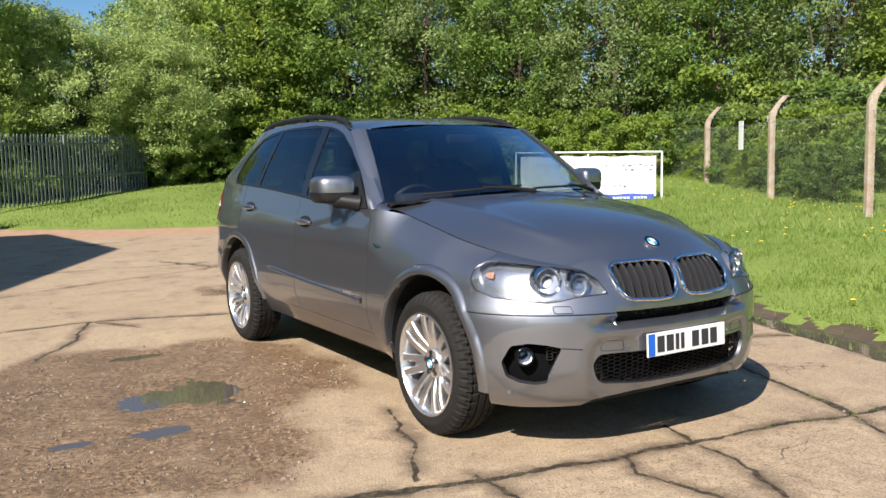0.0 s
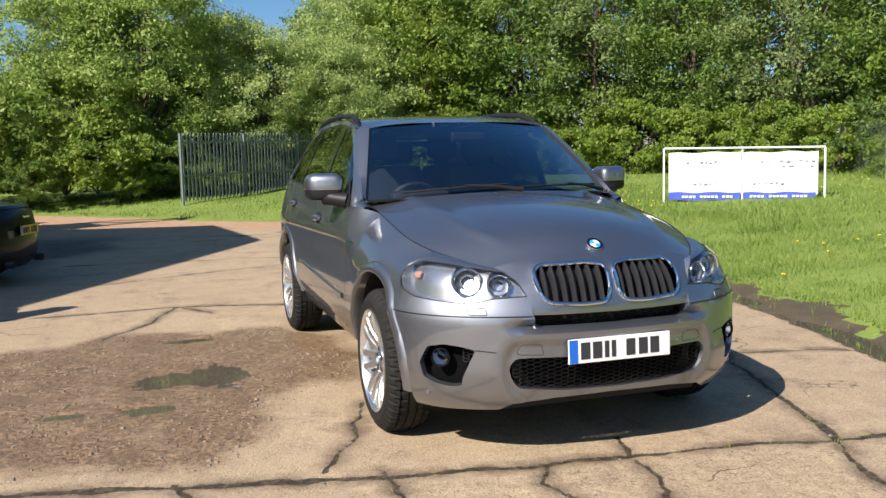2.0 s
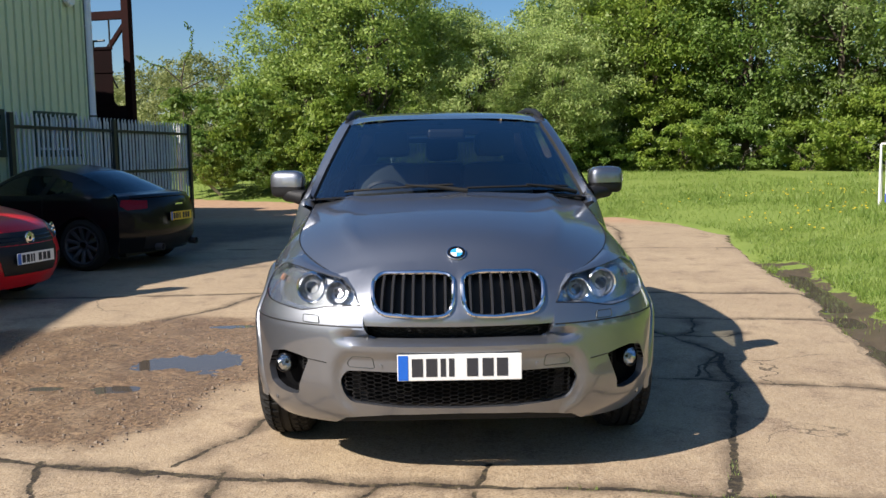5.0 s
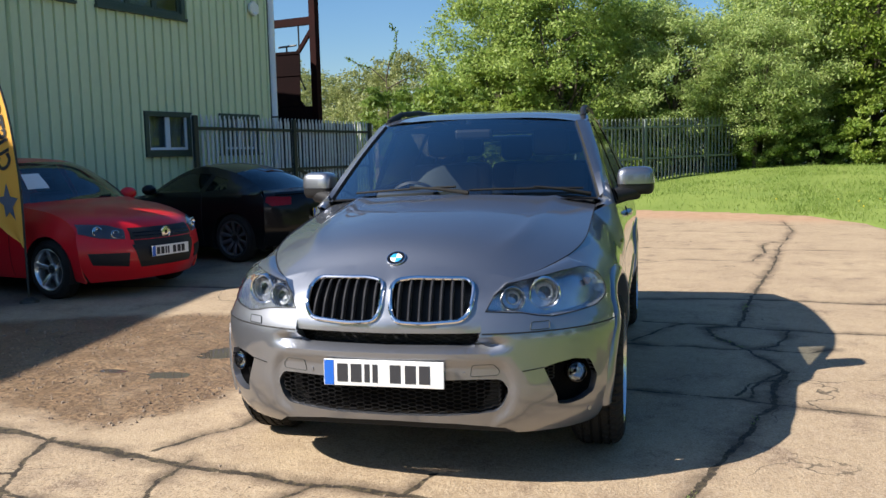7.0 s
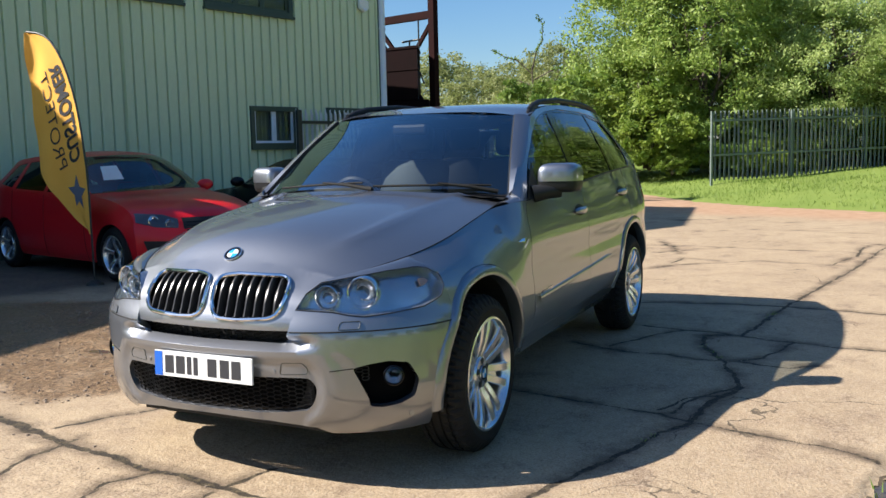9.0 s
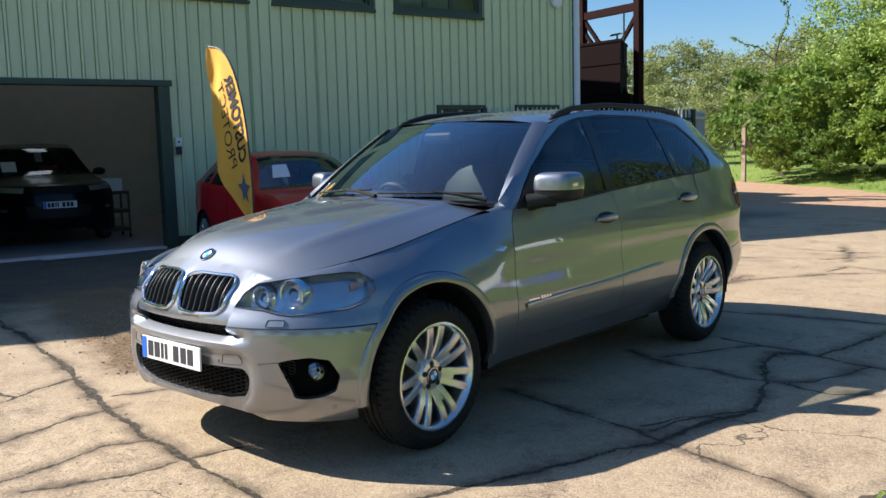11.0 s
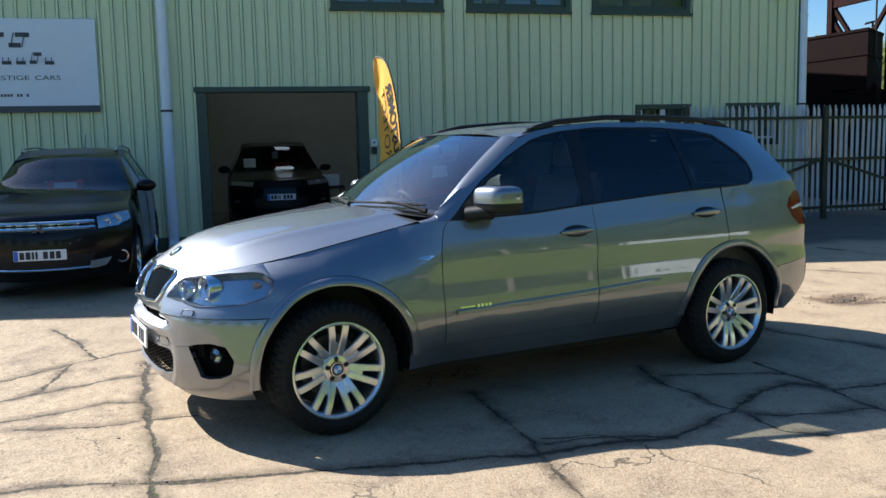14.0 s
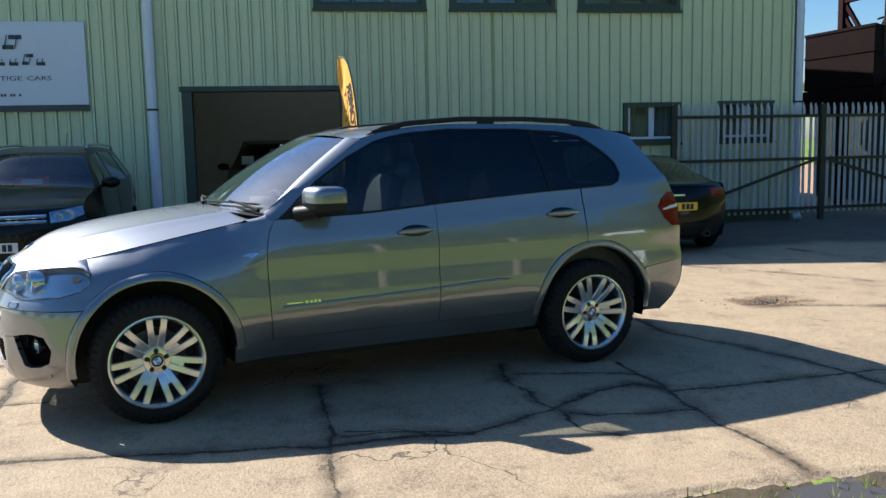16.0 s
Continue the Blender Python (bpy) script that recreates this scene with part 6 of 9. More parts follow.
def hood(s, v):
    a = abs(s)
    z = hood_cz(v) + (hood_sz(v) - hood_cz(v)) * a ** 2.3
    z += 0.018 * math.exp(-abs(a - 0.66 - 0.06 * v) / 0.055) * ease(0.02, 0.3, v)
    return (s * hood_sx(v), hood_cy(v) + (hood_sy(v) - hood_cy(v)) * a ** 2, z)


def seam_at(x):
    s = min(abs(x) / SEAM, 1.0)
    return hood(s, 0.0)


def nose(l, z):
    """The panel round the kidneys, running up into the bonnet."""
    x, y, _ = front(l, max(z, 0.725))
    _, sy, sz = seam_at(x)
    top = front(l, sz)
    return (x, y + (sy - top[1]) * ease(0.78, sz, z), z)


WIDE = curve1([(-1.9, 0.925), (-1.467, 0.956), (-0.8, 0.948), (0, 0.946), (1, 0.95), (1.485, 0.960), (1.9, 0.942), (2.1, 0.912), (2.25, 0.872), (2.34, 0.835)])
TUCK = curve1([(0.20, 0.20), (0.28, 0.13), (0.34, 0.088), (0.41, 0.050), (0.48, 0.022), (0.55, 0.004), (0.65, 0.003), (0.80, 0.017), (0.90, 0.014), (0.95, 0.020), (1.02, 0.039), (1.13, 0.071), (1.27, 0.108)])
BELT = curve1([(-0.9, 1.115), (-0.742, 1.127), (-0.175, 1.14), (0.313, 1.174), (1.036, 1.217), (1.683, 1.245), (2.1, 1.27), (2.3, 1.28)])
RAIL_X = curve1([(-0.80, 0.815), (-0.5, 0.785), (-0.12, 0.69), (0.15, 0.660), (0.6, 0.645), (1.3, 0.632), (1.75, 0.605), (2.03, 0.555), (2.2, 0.52)])
RAIL_Z = curve1([(-0.80, 1.175), (-0.5, 1.350), (-0.12, 1.602), (0.15, 1.660), (0.6, 1.690), (1.3, 1.678), (1.75, 1.645), (2.03, 1.595), (2.2, 1.55)])
SHUT_X = curve1([(hood_sy(v), hood_sx(v)) for v in (0, 0.12, 0.3, 0.6, 1)])
SHUT_Z = curve1([(hood_sy(v), hood_sz(v)) for v in (0, 0.12, 0.3, 0.6, 1)])


def side(y, z):
    """The flank: how far out it lies at a place along the car and a height."""
    w = WIDE(y)
    belt = BELT(y)
    door_x = w - TUCK(min(z, belt))
    crease = 0.985 + 0.045 * (y + 0.8)
    door_x += 0.006 * math.exp(-abs(z - crease) / 0.035) * ease(-0.9, -0.5, y)
    if z > belt and y > -0.86:
        x0 = w - TUCK(belt)
        t = (z - belt) / max(RAIL_Z(y) - belt, 1e-3)
        door_x = x0 + (RAIL_X(y) - x0) * t + 0.012 * math.sin(min(t, 1) * math.pi)
    zs, xs = SHUT_Z(y), SHUT_X(y)
    u = min(max((z - 0.70) / (zs - 0.70), 0), 1.2)
    fender = w - TUCK(min(z, 0.8)) * 0.6 - (w - TUCK(0.8) * 0.6 - xs) * u ** 2.4
    lx = plan_x(arc_at_y(y))
    nose_x = lx - INSET(z) + (xs - lx + INSET(zs)) * max(min((z - 0.84) / (zs - 0.84), 1.1), 0.0) ** 1.5
    f = ease(-1.80, -1.45, y)
    fender = nose_x * (1 - f) + fender * f
    f = ease(-1.05, -0.78, y)
    x = fender * (1 - f) + door_x * f
    return (x, y, z)


ARCH_F, ARCH_R = (-1.455, 0.385), (1.487, 0.385)


def arc(c, r, a0, a1, n=16):
    return [(c[0] + r * math.cos(radians(a0 + (a1 - a0) * k / n)), c[1] + r * math.sin(radians(a0 + (a1 - a0) * k / n))) for k in range(n + 1)]


def both(name, outline, holes, step, material, depth=0.016, lift=0.0, label="", fmap=None, parent=None):
    obs = []
    for mir in (False, True):
        obs.append(skin(name, panel(outline, holes, fmap or side, step, depth, lift, mir), material, parent or car, label))
    return obs


GAP = 0.0025
DOOR_L = curve1([(0.40, -0.795), (0.6, -0.81), (0.936, -0.816), (1.06, -0.79), (1.16, -0.735)])
dl = [(DOOR_L(z), z) for z in (0.415, 0.55, 0.7, 0.85, 0.95, 1.05, 1.10)]
belt_pts = lambda a, b, n, d=0.0: [(a + (b - a) * k / n, BELT(a + (b - a) * k / n) + d) for k in range(n + 1)]
# front door, rear door
fd = [(y + GAP, z) for y, z in dl] + belt_pts(-0.742, 0.298, 10) + [(0.293 - GAP, 0.9), (0.290 - GAP, 0.415)]
doors = both("front_door", fd, [], 0.045, P_GREY)
rd = [(0.290 + GAP, 0.415), (0.293 + GAP, 0.9), (0.298 + GAP, BELT(0.3))] + belt_pts(0.34, 1.405, 10) + [(1.413 - GAP, 0.95), (1.413 - GAP, 0.872)] + [p for p in arc(ARCH_R, 0.492, 98, 174, 12)] + [(0.992, 0.415)]
doors += both("rear_door", rd, [], 0.045, P_GREY)
# sill
both("sill", [(-1.022, 0.290), (-1.022, 0.395), (-0.965, 0.412), (0.985, 0.412), (1.055, 0.395), (1.055, 0.290)], [], 0.05, P_GREY, 0.02)
# rear quarter with the rear pillar
EDGE_Y = curve1([(0.30, 2.16), (0.45, 2.275), (0.62, 2.318), (0.675, 2.320), (0.70, 2.300), (0.93, 2.295), (1.17, 2.262), (1.34, 2.175), (1.45, 2.105), (1.60, 2.03)])
WIN_LOW = [(1.55, BELT(1.55)), (1.683, 1.246), (1.745, 1.27), (1.778, 1.325), (1.765, 1.40), (1.70, 1.475), (1.62, 1.535), (1.52, 1.60)]
rq = [(1.413 + GAP, 0.873), (1.413 + GAP, BELT(1.41)), (1.55, BELT(1.55))] + WIN_LOW[1:] + [(1.55, RAIL_Z(1.55) - 0.002), (1.75, RAIL_Z(1.75)), (1.9, RAIL_Z(1.9)), (2.03, 1.594)] + [(EDGE_Y(z), z) for z in (1.45, 1.34, 1.25, 1.17, 1.05, 0.93, 0.8, 0.685)] + [(1.915, 0.655)] + arc(ARCH_R, 0.492, 33, 80, 10)
TAIL = [(2.075, 1.075), (2.12, 1.13), (2.20, 1.172), (2.30, 1.172), (2.33, 1.05), (2.31, 0.925), (2.20, 0.93), (2.12, 0.99)]
both("rear_quarter", rq, [[(min(y, EDGE_Y(z) - 0.001), z) for y, z in TAIL]], 0.04, P_GREY)
# roof side frame over the windows
top = [(-0.80, 1.13), (-0.725, 1.131), (-0.60, 1.243), (-0.468, 1.351), (-0.25, 1.490), (-0.052, 1.586), (0.06, 1.615), (0.195, 1.638), (0.484, 1.660), (1.0, 1.655), (1.35, 1.632), (1.52, 1.60)]
both("roof_side_frame", top + [(1.548, RAIL_Z(1.548))] + [(y, RAIL_Z(y)) for y in (1.3, 1.0, 0.6, 0.3, 0.15, 0.0, -0.12, -0.25, -0.4, -0.5, -0.65, -0.80)], [], 0.035, P_GREY, 0.02)
# fender
arch_f = arc(ARCH_F, 0.492, 142, 2, 20)
fe = [(-1.79, 0.692), (-1.79, 0.86)] + [(y, SHUT_Z(y)) for y in (-1.79, -1.65, -1.5, -1.35, -1.2, -1.05, -0.95, -0.88)] + [(-0.80, 1.130), (-0.745, 1.128)] + [(y - GAP, z) for y, z in dl[::-1]] + arch_f[::-1]
fenders = both("front_fender", fe, [], 0.035, P_GREY)
# arch trims: a raised lip round each wheel opening
for (cy, cz), a0, a1 in ((ARCH_F, 0, 189), (ARCH_R, -4, 180)):
    for mir in (1, -1):
        rows = []
        n = 44
        for k in range(n + 1):
            a = radians(a0 + (a1 - a0) * k / n)
            row = []
            for r, d in ((0.490, -0.004), (0.487, 0.007), (0.470, 0.013), (0.452, 0.014), (0.441, 0.008), (0.437, -0.010), (0.437, -0.07)):
                y, z = cy + r * math.cos(a), max(cz + r * math.sin(a), 0.24)
                if y < -1.79:
                    x = plan_x(arc_at_y(y)) - INSET(max(z, 0.33))
                else:
                    x = side(y, max(z, 0.40))[0]
                row.append((mir * (x + d), y, z))
            rows.append(row)
        bm = outward(grid_bm(rows), (0, cy, cz))
        skin("wheel_arch_trim", bm, P_GREY, car)

# bumper
AY = arc_at_y
lamp = [(arc_at_x(0.43), 0.776), (arc_at_x(0.47), 0.838), (arc_at_x(0.53), 0.880), (arc_at_x(0.66), 0.897), (arc_at_x(0.80), 0.912), (AY(-1.93), 0.917), (AY(-1.85), 0.908), (AY(-1.798), 0.878), (AY(-1.803), 0.832), (AY(-1.85), 0.793), (AY(-1.96), 0.764), (arc_at_x(0.77), 0.750), (arc_at_x(0.70), 0.744), (arc_at_x(0.64), 0.752), (arc_at_x(0.58), 0.766)]
low = lamp[7:] + lamp[:1]
half = [(0.0, 0.312), (0.30, 0.306), (arc_at_x(0.50), 0.284), (arc_at_x(0.56), 0.252), (arc_at_x(0.80), 0.243), (AY(-1.93), 0.245)] + [(AY(y), z) for y, z in arc(ARCH_F, 0.492, 196, 142, 8)] + [(AY(-1.79), 0.689)] + [(l, z - 0.003) for l, z in low] + [(arc_at_x(0.418), 0.770), (arc_at_x(0.405), 0.690), (arc_at_x(0.385), 0.650), (arc_at_x(0.35), 0.637), (0.0, 0.634)]
bumper_out = half + [(-l, z) for l, z in half[::-1][1:-1]]
intake_h = [(arc_at_x(x), z) for x, z in ((0.0, 0.492), (0.40, 0.500), (0.485, 0.498), (0.515, 0.455), (0.50, 0.395), (0.470, 0.358), (0.25, 0.340), (0.0, 0.336))]
intake = rounded(intake_h[:-1] + [intake_h[-1]] + [(-l, z) for l, z in intake_h[::-1][1:-1]], 0.02, 3)
fog = rounded([(arc_at_x(x), z) for x, z in ((0.648, 0.538), (0.70, 0.552), (0.765, 0.561), (0.826, 0.546), (0.854, 0.47), (0.842, 0.40), (0.80, 0.374), (0.745, 0.366), (0.705, 0.374), (0.700, 0.41), (0.668, 0.49))], 0.012, 3)
bumper = skin("front_bumper", panel(bumper_out, [intake, fog, [(-l, z) for l, z in fog]], front, 0.017, 0.03), P_GREY, car)


def sheet_on_nose(outline, push, material, name, parent, step=0.04, depth=0.0, mirror=False, label="", fn=None):
    return skin(name, panel(outline, [], (lambda l, z: (fn or front)(l, z, push)), step, depth, 0.0, mirror), material, parent, label)


# crease line between the bumper and its upper part
for mir in (False, True):
    pts = [front(l, 0.689, -0.0005) for l in np.linspace(arc_at_x(0.41), AY(-1.80), 40)]
    bm = tubed([((-1 if mir else 1) * x, y, z) for x, y, z in pts], 0.0032, 6)
    part("seam", bm, M_BLACK, bumper)
sheet_on_nose(intake, 0.075, M_VOID, "intake_back", bumper)
for mir in (False, True):
    sheet_on_nose(fog, 0.07, M_VOID, "fog_recess", bumper, mirror=mir)
    # walls of the recess
    for outl in (fog,):
        o = dense(outl, 0.03)
        rows = [[front(l, z, d) for d in (0.0, 0.075)] for l, z in o + o[:1]]
        if mir:
            rows = [[(-x, y, z) for x, y, z in r] for r in rows]
        part("fog_surround", grid_bm(rows), M_VOID, bumper)
    crease = [front(arc_at_x(x), 0.538 - 0.10 * (0.65 - x), -0.0005) for x in np.linspace(0.565, 0.65, 8)]
    part("crease_line", tubed([((-1 if mir else 1) * x, y, z) for x, y, z in crease], 0.0025, 5), M_BLACK, bumper)
    c = Vector(front(arc_at_x(0.785), 0.495, 0.02))
    if mir:
        c.x = -c.x
    tdir = Vector((0.45 * (-1 if mir else 1), -0.89, 0)).normalized()
    rot = Vector((1, 0, 0)).rotation_difference(tdir).to_matrix().to_4x4()
    fl = part("fog_lamp", lathe([(-0.05, 0.042), (0.0, 0.045), (0.012, 0.043), (0.014, 0.040), (0.0, 0.038)], 28), M_GLOSS, car, "round fog lamp", smooth=True)
    fl.matrix_local = Matrix.Translation(c) @ rot
    part("reflector", lathe([(-0.045, 0.0), (-0.04, 0.016), (-0.02, 0.030), (0.0, 0.038)], 28), M_CHROME, fl, smooth=True)
    part("lens", lathe([(0.012, 0.0), (0.011, 0.020), (0.004, 0.039)], 28), G_LENS, fl, smooth=True)
    part("bulb_shield", lathe([(-0.02, 0.0), (-0.015, 0.009), (-0.035, 0.011)], 14), M_REFLECT, fl, smooth=True)
    # parking sensor and washer cover
    for l, z, r in ((arc_at_x(0.835), 0.325, 0.012), (arc_at_x(0.335), 0.522, 0.010)):
        p, q = Vector(front(l, z, 0.004)), Vector(front(l, z, -0.004))
        if mir:
            p.x, q.x = -p.x, -q.x
        part("parking_sensor", tubed([p, q], [r, r * 0.9], 14), P_GREY, bumper, smooth=True)
    wl_, wr_ = arc_at_x(0.60), arc_at_x(0.675)
    cover = rounded([(wl_, 0.698), (wr_, 0.698), (wr_ + 0.008, 0.728), (wl_ + 0.012, 0.728)], 0.008, 2)
    sheet_on_nose(cover, -0.003, P_GREY, "washer_cover", bumper, 0.02, 0.006, mir)
    pts = [front(l, z, -0.0035) for l, z in dense(cover, 0.01)]
    part("washer_seam", tubed([((-1 if mir else 1) * x, y, z) for x, y, z in pts + pts[:1]], 0.0018, 5), M_DARKSTEEL, bumper)
    eye = rounded([(arc_at_x(0.36), 0.512), (arc_at_x(0.475), 0.515), (arc_at_x(0.48), 0.535), (arc_at_x(0.455), 0.562), (arc_at_x(0.37), 0.560)], 0.01, 2)
    pts = [front(l, z, -0.0008) for l, z in dense(eye, 0.01)]
    part("tow_cover_seam", tubed([((-1 if mir else 1) * x, y, z) for x, y, z in pts + pts[:1]], 0.0016, 5, ), M_DARKSTEEL, bumper)


def honeycomb(poly, push, cell, parent, fn=front, mirror=False, name="mesh_grille"):
    """Flat hexagon mesh over an outline on the nose."""
    bm = bmesh.new()
    x0, x1 = min(p[0] for p in poly), max(p[0] for p in poly)
    z0, z1 = min(p[1] for p in poly), max(p[1] for p in poly)
    w, h = cell, cell * 0.42
    sg = -1 if mirror else 1
    j, z = 0, z0
    while z < z1:
        x = x0 + (w * 0.75 if j % 2 else 0)
        while x < x1:
            hexa = [(x + w * 0.5 * a, z + h * b) for a, b in ((-0.5, -0.5), (0.5, -0.5), (1, 0), (0.5, 0.5), (-0.5, 0.5), (-1, 0))]
            if all(in_poly(a, b, poly) for a, b in hexa):
                for k in range(6):
                    p, q = hexa[k], hexa[(k + 1) % 6]
                    a, b = fn(p[0], p[1], push), fn(q[0], q[1], push)
                    beam(bm, (sg * a[0], a[1], a[2]), (sg * b[0], b[1], b[2]), 0.006, 0.0035)
            x += w * 1.5
        z += h * 0.5
        j += 1
    return part(name, bm, M_BLACK, parent)


honeycomb(intake, 0.018, 0.044, bumper)
for mir in (False, True):
    honeycomb([(l, z) for l, z in fog if l < arc_at_x(0.735)] + [(arc_at_x(0.735), 0.37)], 0.04, 0.034, bumper, mirror=mir)

# bonnet with the nose panel and kidneys
kid = rounded([(0.020, 0.895), (0.10, 0.908), (0.352, 0.902), (0.384, 0.872), (0.370, 0.785), (0.332, 0.742), (0.16, 0.730), (0.050, 0.735), (0.024, 0.775)], 0.035, 5)
kid = [(arc_at_x(x), z) for x, z in kid]
rows = []
for i in range(29):
    v = (i / 28) ** 1.35
    rows.append([hood(-1 + 2 * k / 44, v) for k in range(45)])
bm = outward(grid_bm(rows))
sm = arc_at_x(0.405)
nose_out = [(-sm, 0.692), (0.0, 0.688), (sm, 0.692), (arc_at_x(0.428), 0.775), (arc_at_x(0.468), 0.840)]
seam_pts = [(arc_for(seam_at(x)[0], seam_at(x)[2]), seam_at(x)[2]) for x in np.linspace(0.53, 0.0, 23)]
nose_out += seam_pts + [(-l, z) for l, z in seam_pts[::-1][1:]] + [(-arc_at_x(0.468), 0.840), (-arc_at_x(0.428), 0.775)]
nose_bm = panel(nose_out, [kid, [(-l, z) for l, z in kid]], nose, 0.026, 0.0)
tmp_me = bpy.data.meshes.new("bonnet")
nose_bm.to_mesh(tmp_me)
nose_bm.free()
bm.from_mesh(tmp_me)
bpy.data.meshes.remove(tmp_me)
bmesh.ops.remove_doubles(bm, verts=bm.verts[:], dist=0.007)
lip_verts = [v for v in bm.verts if v.co.y < -1.93 and v.co.z > 0.84 and not v.is_boundary]
for _ in range(6):
    bmesh.ops.smooth_vert(bm, verts=lip_verts, factor=0.5, use_axis_x=True, use_axis_y=True, use_axis_z=True)
bonnet = skin("bonnet", bm, P_GREY, car)
bonnet.data.set_sharp_from_angle(angle=radians(75))
for mir in (1, -1):
    pts = [hood(1, v) for v in np.linspace(0.0, 1.0, 30)]
    part("shut_line", tubed([(mir * x, y, z + 0.001) for x, y, z in pts], 0.0028, 6), M_BLACK, bonnet)
    # painted foot of the windscreen pillar
    outer = [Vector(side(y, zz)) for y, zz in ((-0.90, SHUT_Z(-0.90)), (-0.86, 1.128), (-0.82, 1.131), (-0.78, 1.131), (-0.74, 1.130), (-0.70, 1.135))]
    inner = [Vector(hood(1, 0.93)), Vector(hood(1, 1.0)), Vector((0.782, -0.80, 1.150)), Vector((0.785, -0.775, 1.163)), Vector((0.783, -0.745, 1.182)), Vector((0.778, -0.715, 1.205))]
    rows = [[(mir * p.x, p.y, p.z) for p in (o + (i - o) * t + Vector((0.012, 0, 0.012)) * math.sin(math.pi * t) for t in np.linspace(0, 1, 7))] for o, i in zip(outer, inner)]
    skin("pillar_foot", outward(grid_bm(rows)), P_GREY, car)
# two hidden boxes, added to stop sunlight leaking through the bumper openings
part("bumper_core", boxed(-0.46, 0.46, -2.20, -1.9, 0.30, 0.60), M_BLACK, car)
part("bumper_core", boxed(-0.60, 0.60, -2.04, -1.9, 0.30, 0.68), M_BLACK, car)
part("under_bonnet", boxed(-0.58, 0.58, -1.88, -1.0, 0.5, 0.86), M_BLACK, car)


def nose_push(l, z, push):
    x, y, z = nose(l, z)
    return (x, y + push, z)


slot = [(-arc_at_x(0.42), 0.625), (arc_at_x(0.42), 0.625), (arc_at_x(0.44), 0.70), (-arc_at_x(0.44), 0.70)]
skin("intake_back", panel(slot, [], lambda l, z: nose_push(l, z, 0.09), 0.05, 0), M_BLACK, bumper)
honeycomb(slot, 0.06, 0.04, bumper, nose_push)
for mir in (1, -1):
    kd = thing("kidney_grille")
    kd.parent = bonnet
    loop = [nose_push(l, z, -0.004) for l, z in dense(kid, 0.02)]
    bm = bmesh.new()
    tube(bm, [(mir * x, y, z) for x, y, z in loop + loop[:1]], 0.0095, 8)
    part("chrome_ring", bm, M_CHROME, kd, "chrome ring", smooth=True)
    bk = panel(kid, [], lambda l, z: nose_push(l, z, 0.055), 0.04, 0, mirror=mir < 0)
    skin("backing", bk, M_BLACK, kd)
    for k in range(7):
        l = arc_at_x(0.054 + 0.0462 * k)
        zs = [z for a, z in dense(kid, 0.004) if abs(a - l) < 0.006]
        if not zs:
            continue
        z0, z1 = min(zs), max(zs)
        bm = bmesh.new()
        secs = []
        for q in range(7):
            z = z0 + (z1 - z0) * q / 6
            c = Vector(nose_push(l, z, 0.004))
            secs.append([bm.verts.new((mir * (c.x + a), c.y + b, c.z)) for a, b in ((-0.0075, 0.006), (-0.003, -0.003), (0.003, -0.003), (0.0075, 0.006), (0.005, 0.045), (-0.005, 0.045))])
        for s0, s1 in zip(secs, secs[1:]):
            for i in range(6):
                bm.faces.new((s0[i], s0[(i + 1) % 6], s1[(i + 1) % 6], s1[i]))
        part("slat", bm, M_SLAT, kd, smooth=True)


def roundel(parent, m, r):
    b = part("badge", lathe([(-0.004, r), (0.003, r), (0.005, r * 0.93), (0.004, r * 0.68), (0.0045, 0.0)], 36), M_GLOSS, parent, "round badge", smooth=True)
    b.matrix_local = m
    part("badge_ring", lathe([(0.0, r * 1.05), (0.0055, r * 1.02), (0.0055, r * 0.95)], 36), M_CHROME, b, smooth=True)
    for k in range(4):
        bm = bmesh.new()
        c = bm.verts.new((0.0052, 0, 0))
        vs = [bm.verts.new((0.0052, r * 0.64 * math.cos(a), r * 0.64 * math.sin(a))) for a in (math.pi / 2 * (k + q / 8) for q in range(9))]
        for p, q in zip(vs, vs[1:]):
            bm.faces.new((c, p, q))
        part("badge_field", bm, M_SKYBLUE if k % 2 else M_PLATE, b)
    return b


p0, p1 = Vector(hood(0, 0.02)), Vector(hood(0, 0.07))
tang = (p1 - p0).normalized()
nrm = Vector((1, 0, 0)).cross(tang).normalized()
if nrm.z < 0:
    nrm = -nrm
basis = Matrix((nrm, Vector((1, 0, 0)), nrm.cross(Vector((1, 0, 0))))).transposed().to_4x4()
roundel(car, Matrix.Translation(Vector(hood(0, 0.035)) + nrm * 0.003) @ basis, 0.041)

# patch between lamp and bonnet on each side
for mir in (1, -1):
    up = [hood(1, v) for v in np.linspace(0.0, 0.265, 10)]
    up += [side(-1.79, z) for z in np.linspace(SHUT_Z(-1.79), 0.872, 8)]
    lo_l = dense(lamp[2:8], 0.02, False)
    lo_p = [front(l, z, 0.0) for l, z in lo_l]

    def resample(pts, n):
        a = np.array(pts)
        s = np.r_[0, np.cumsum(np.linalg.norm(np.diff(a, axis=0), axis=1))]
        return np.stack([np.interp(np.linspace(0, s[-1], n), s, a[:, k]) for k in range(3)], -1)
    U, D = resample(up, 26), resample(lo_p, 26)
    rows = []
    for u, d in zip(U, D):
        rows.append([(mir * (u[0] + (d[0] - u[0]) * t), u[1] + (d[1] - u[1]) * t, u[2] + (d[2] - u[2]) * t + 0.010 * math.sin(t * math.pi)) for t in (0, 0.2, 0.4, 0.6, 0.8, 1.0)])
    skin("fender_top", outward(grid_bm(rows)), P_GREY, fenders[0 if mir > 0 else 1])

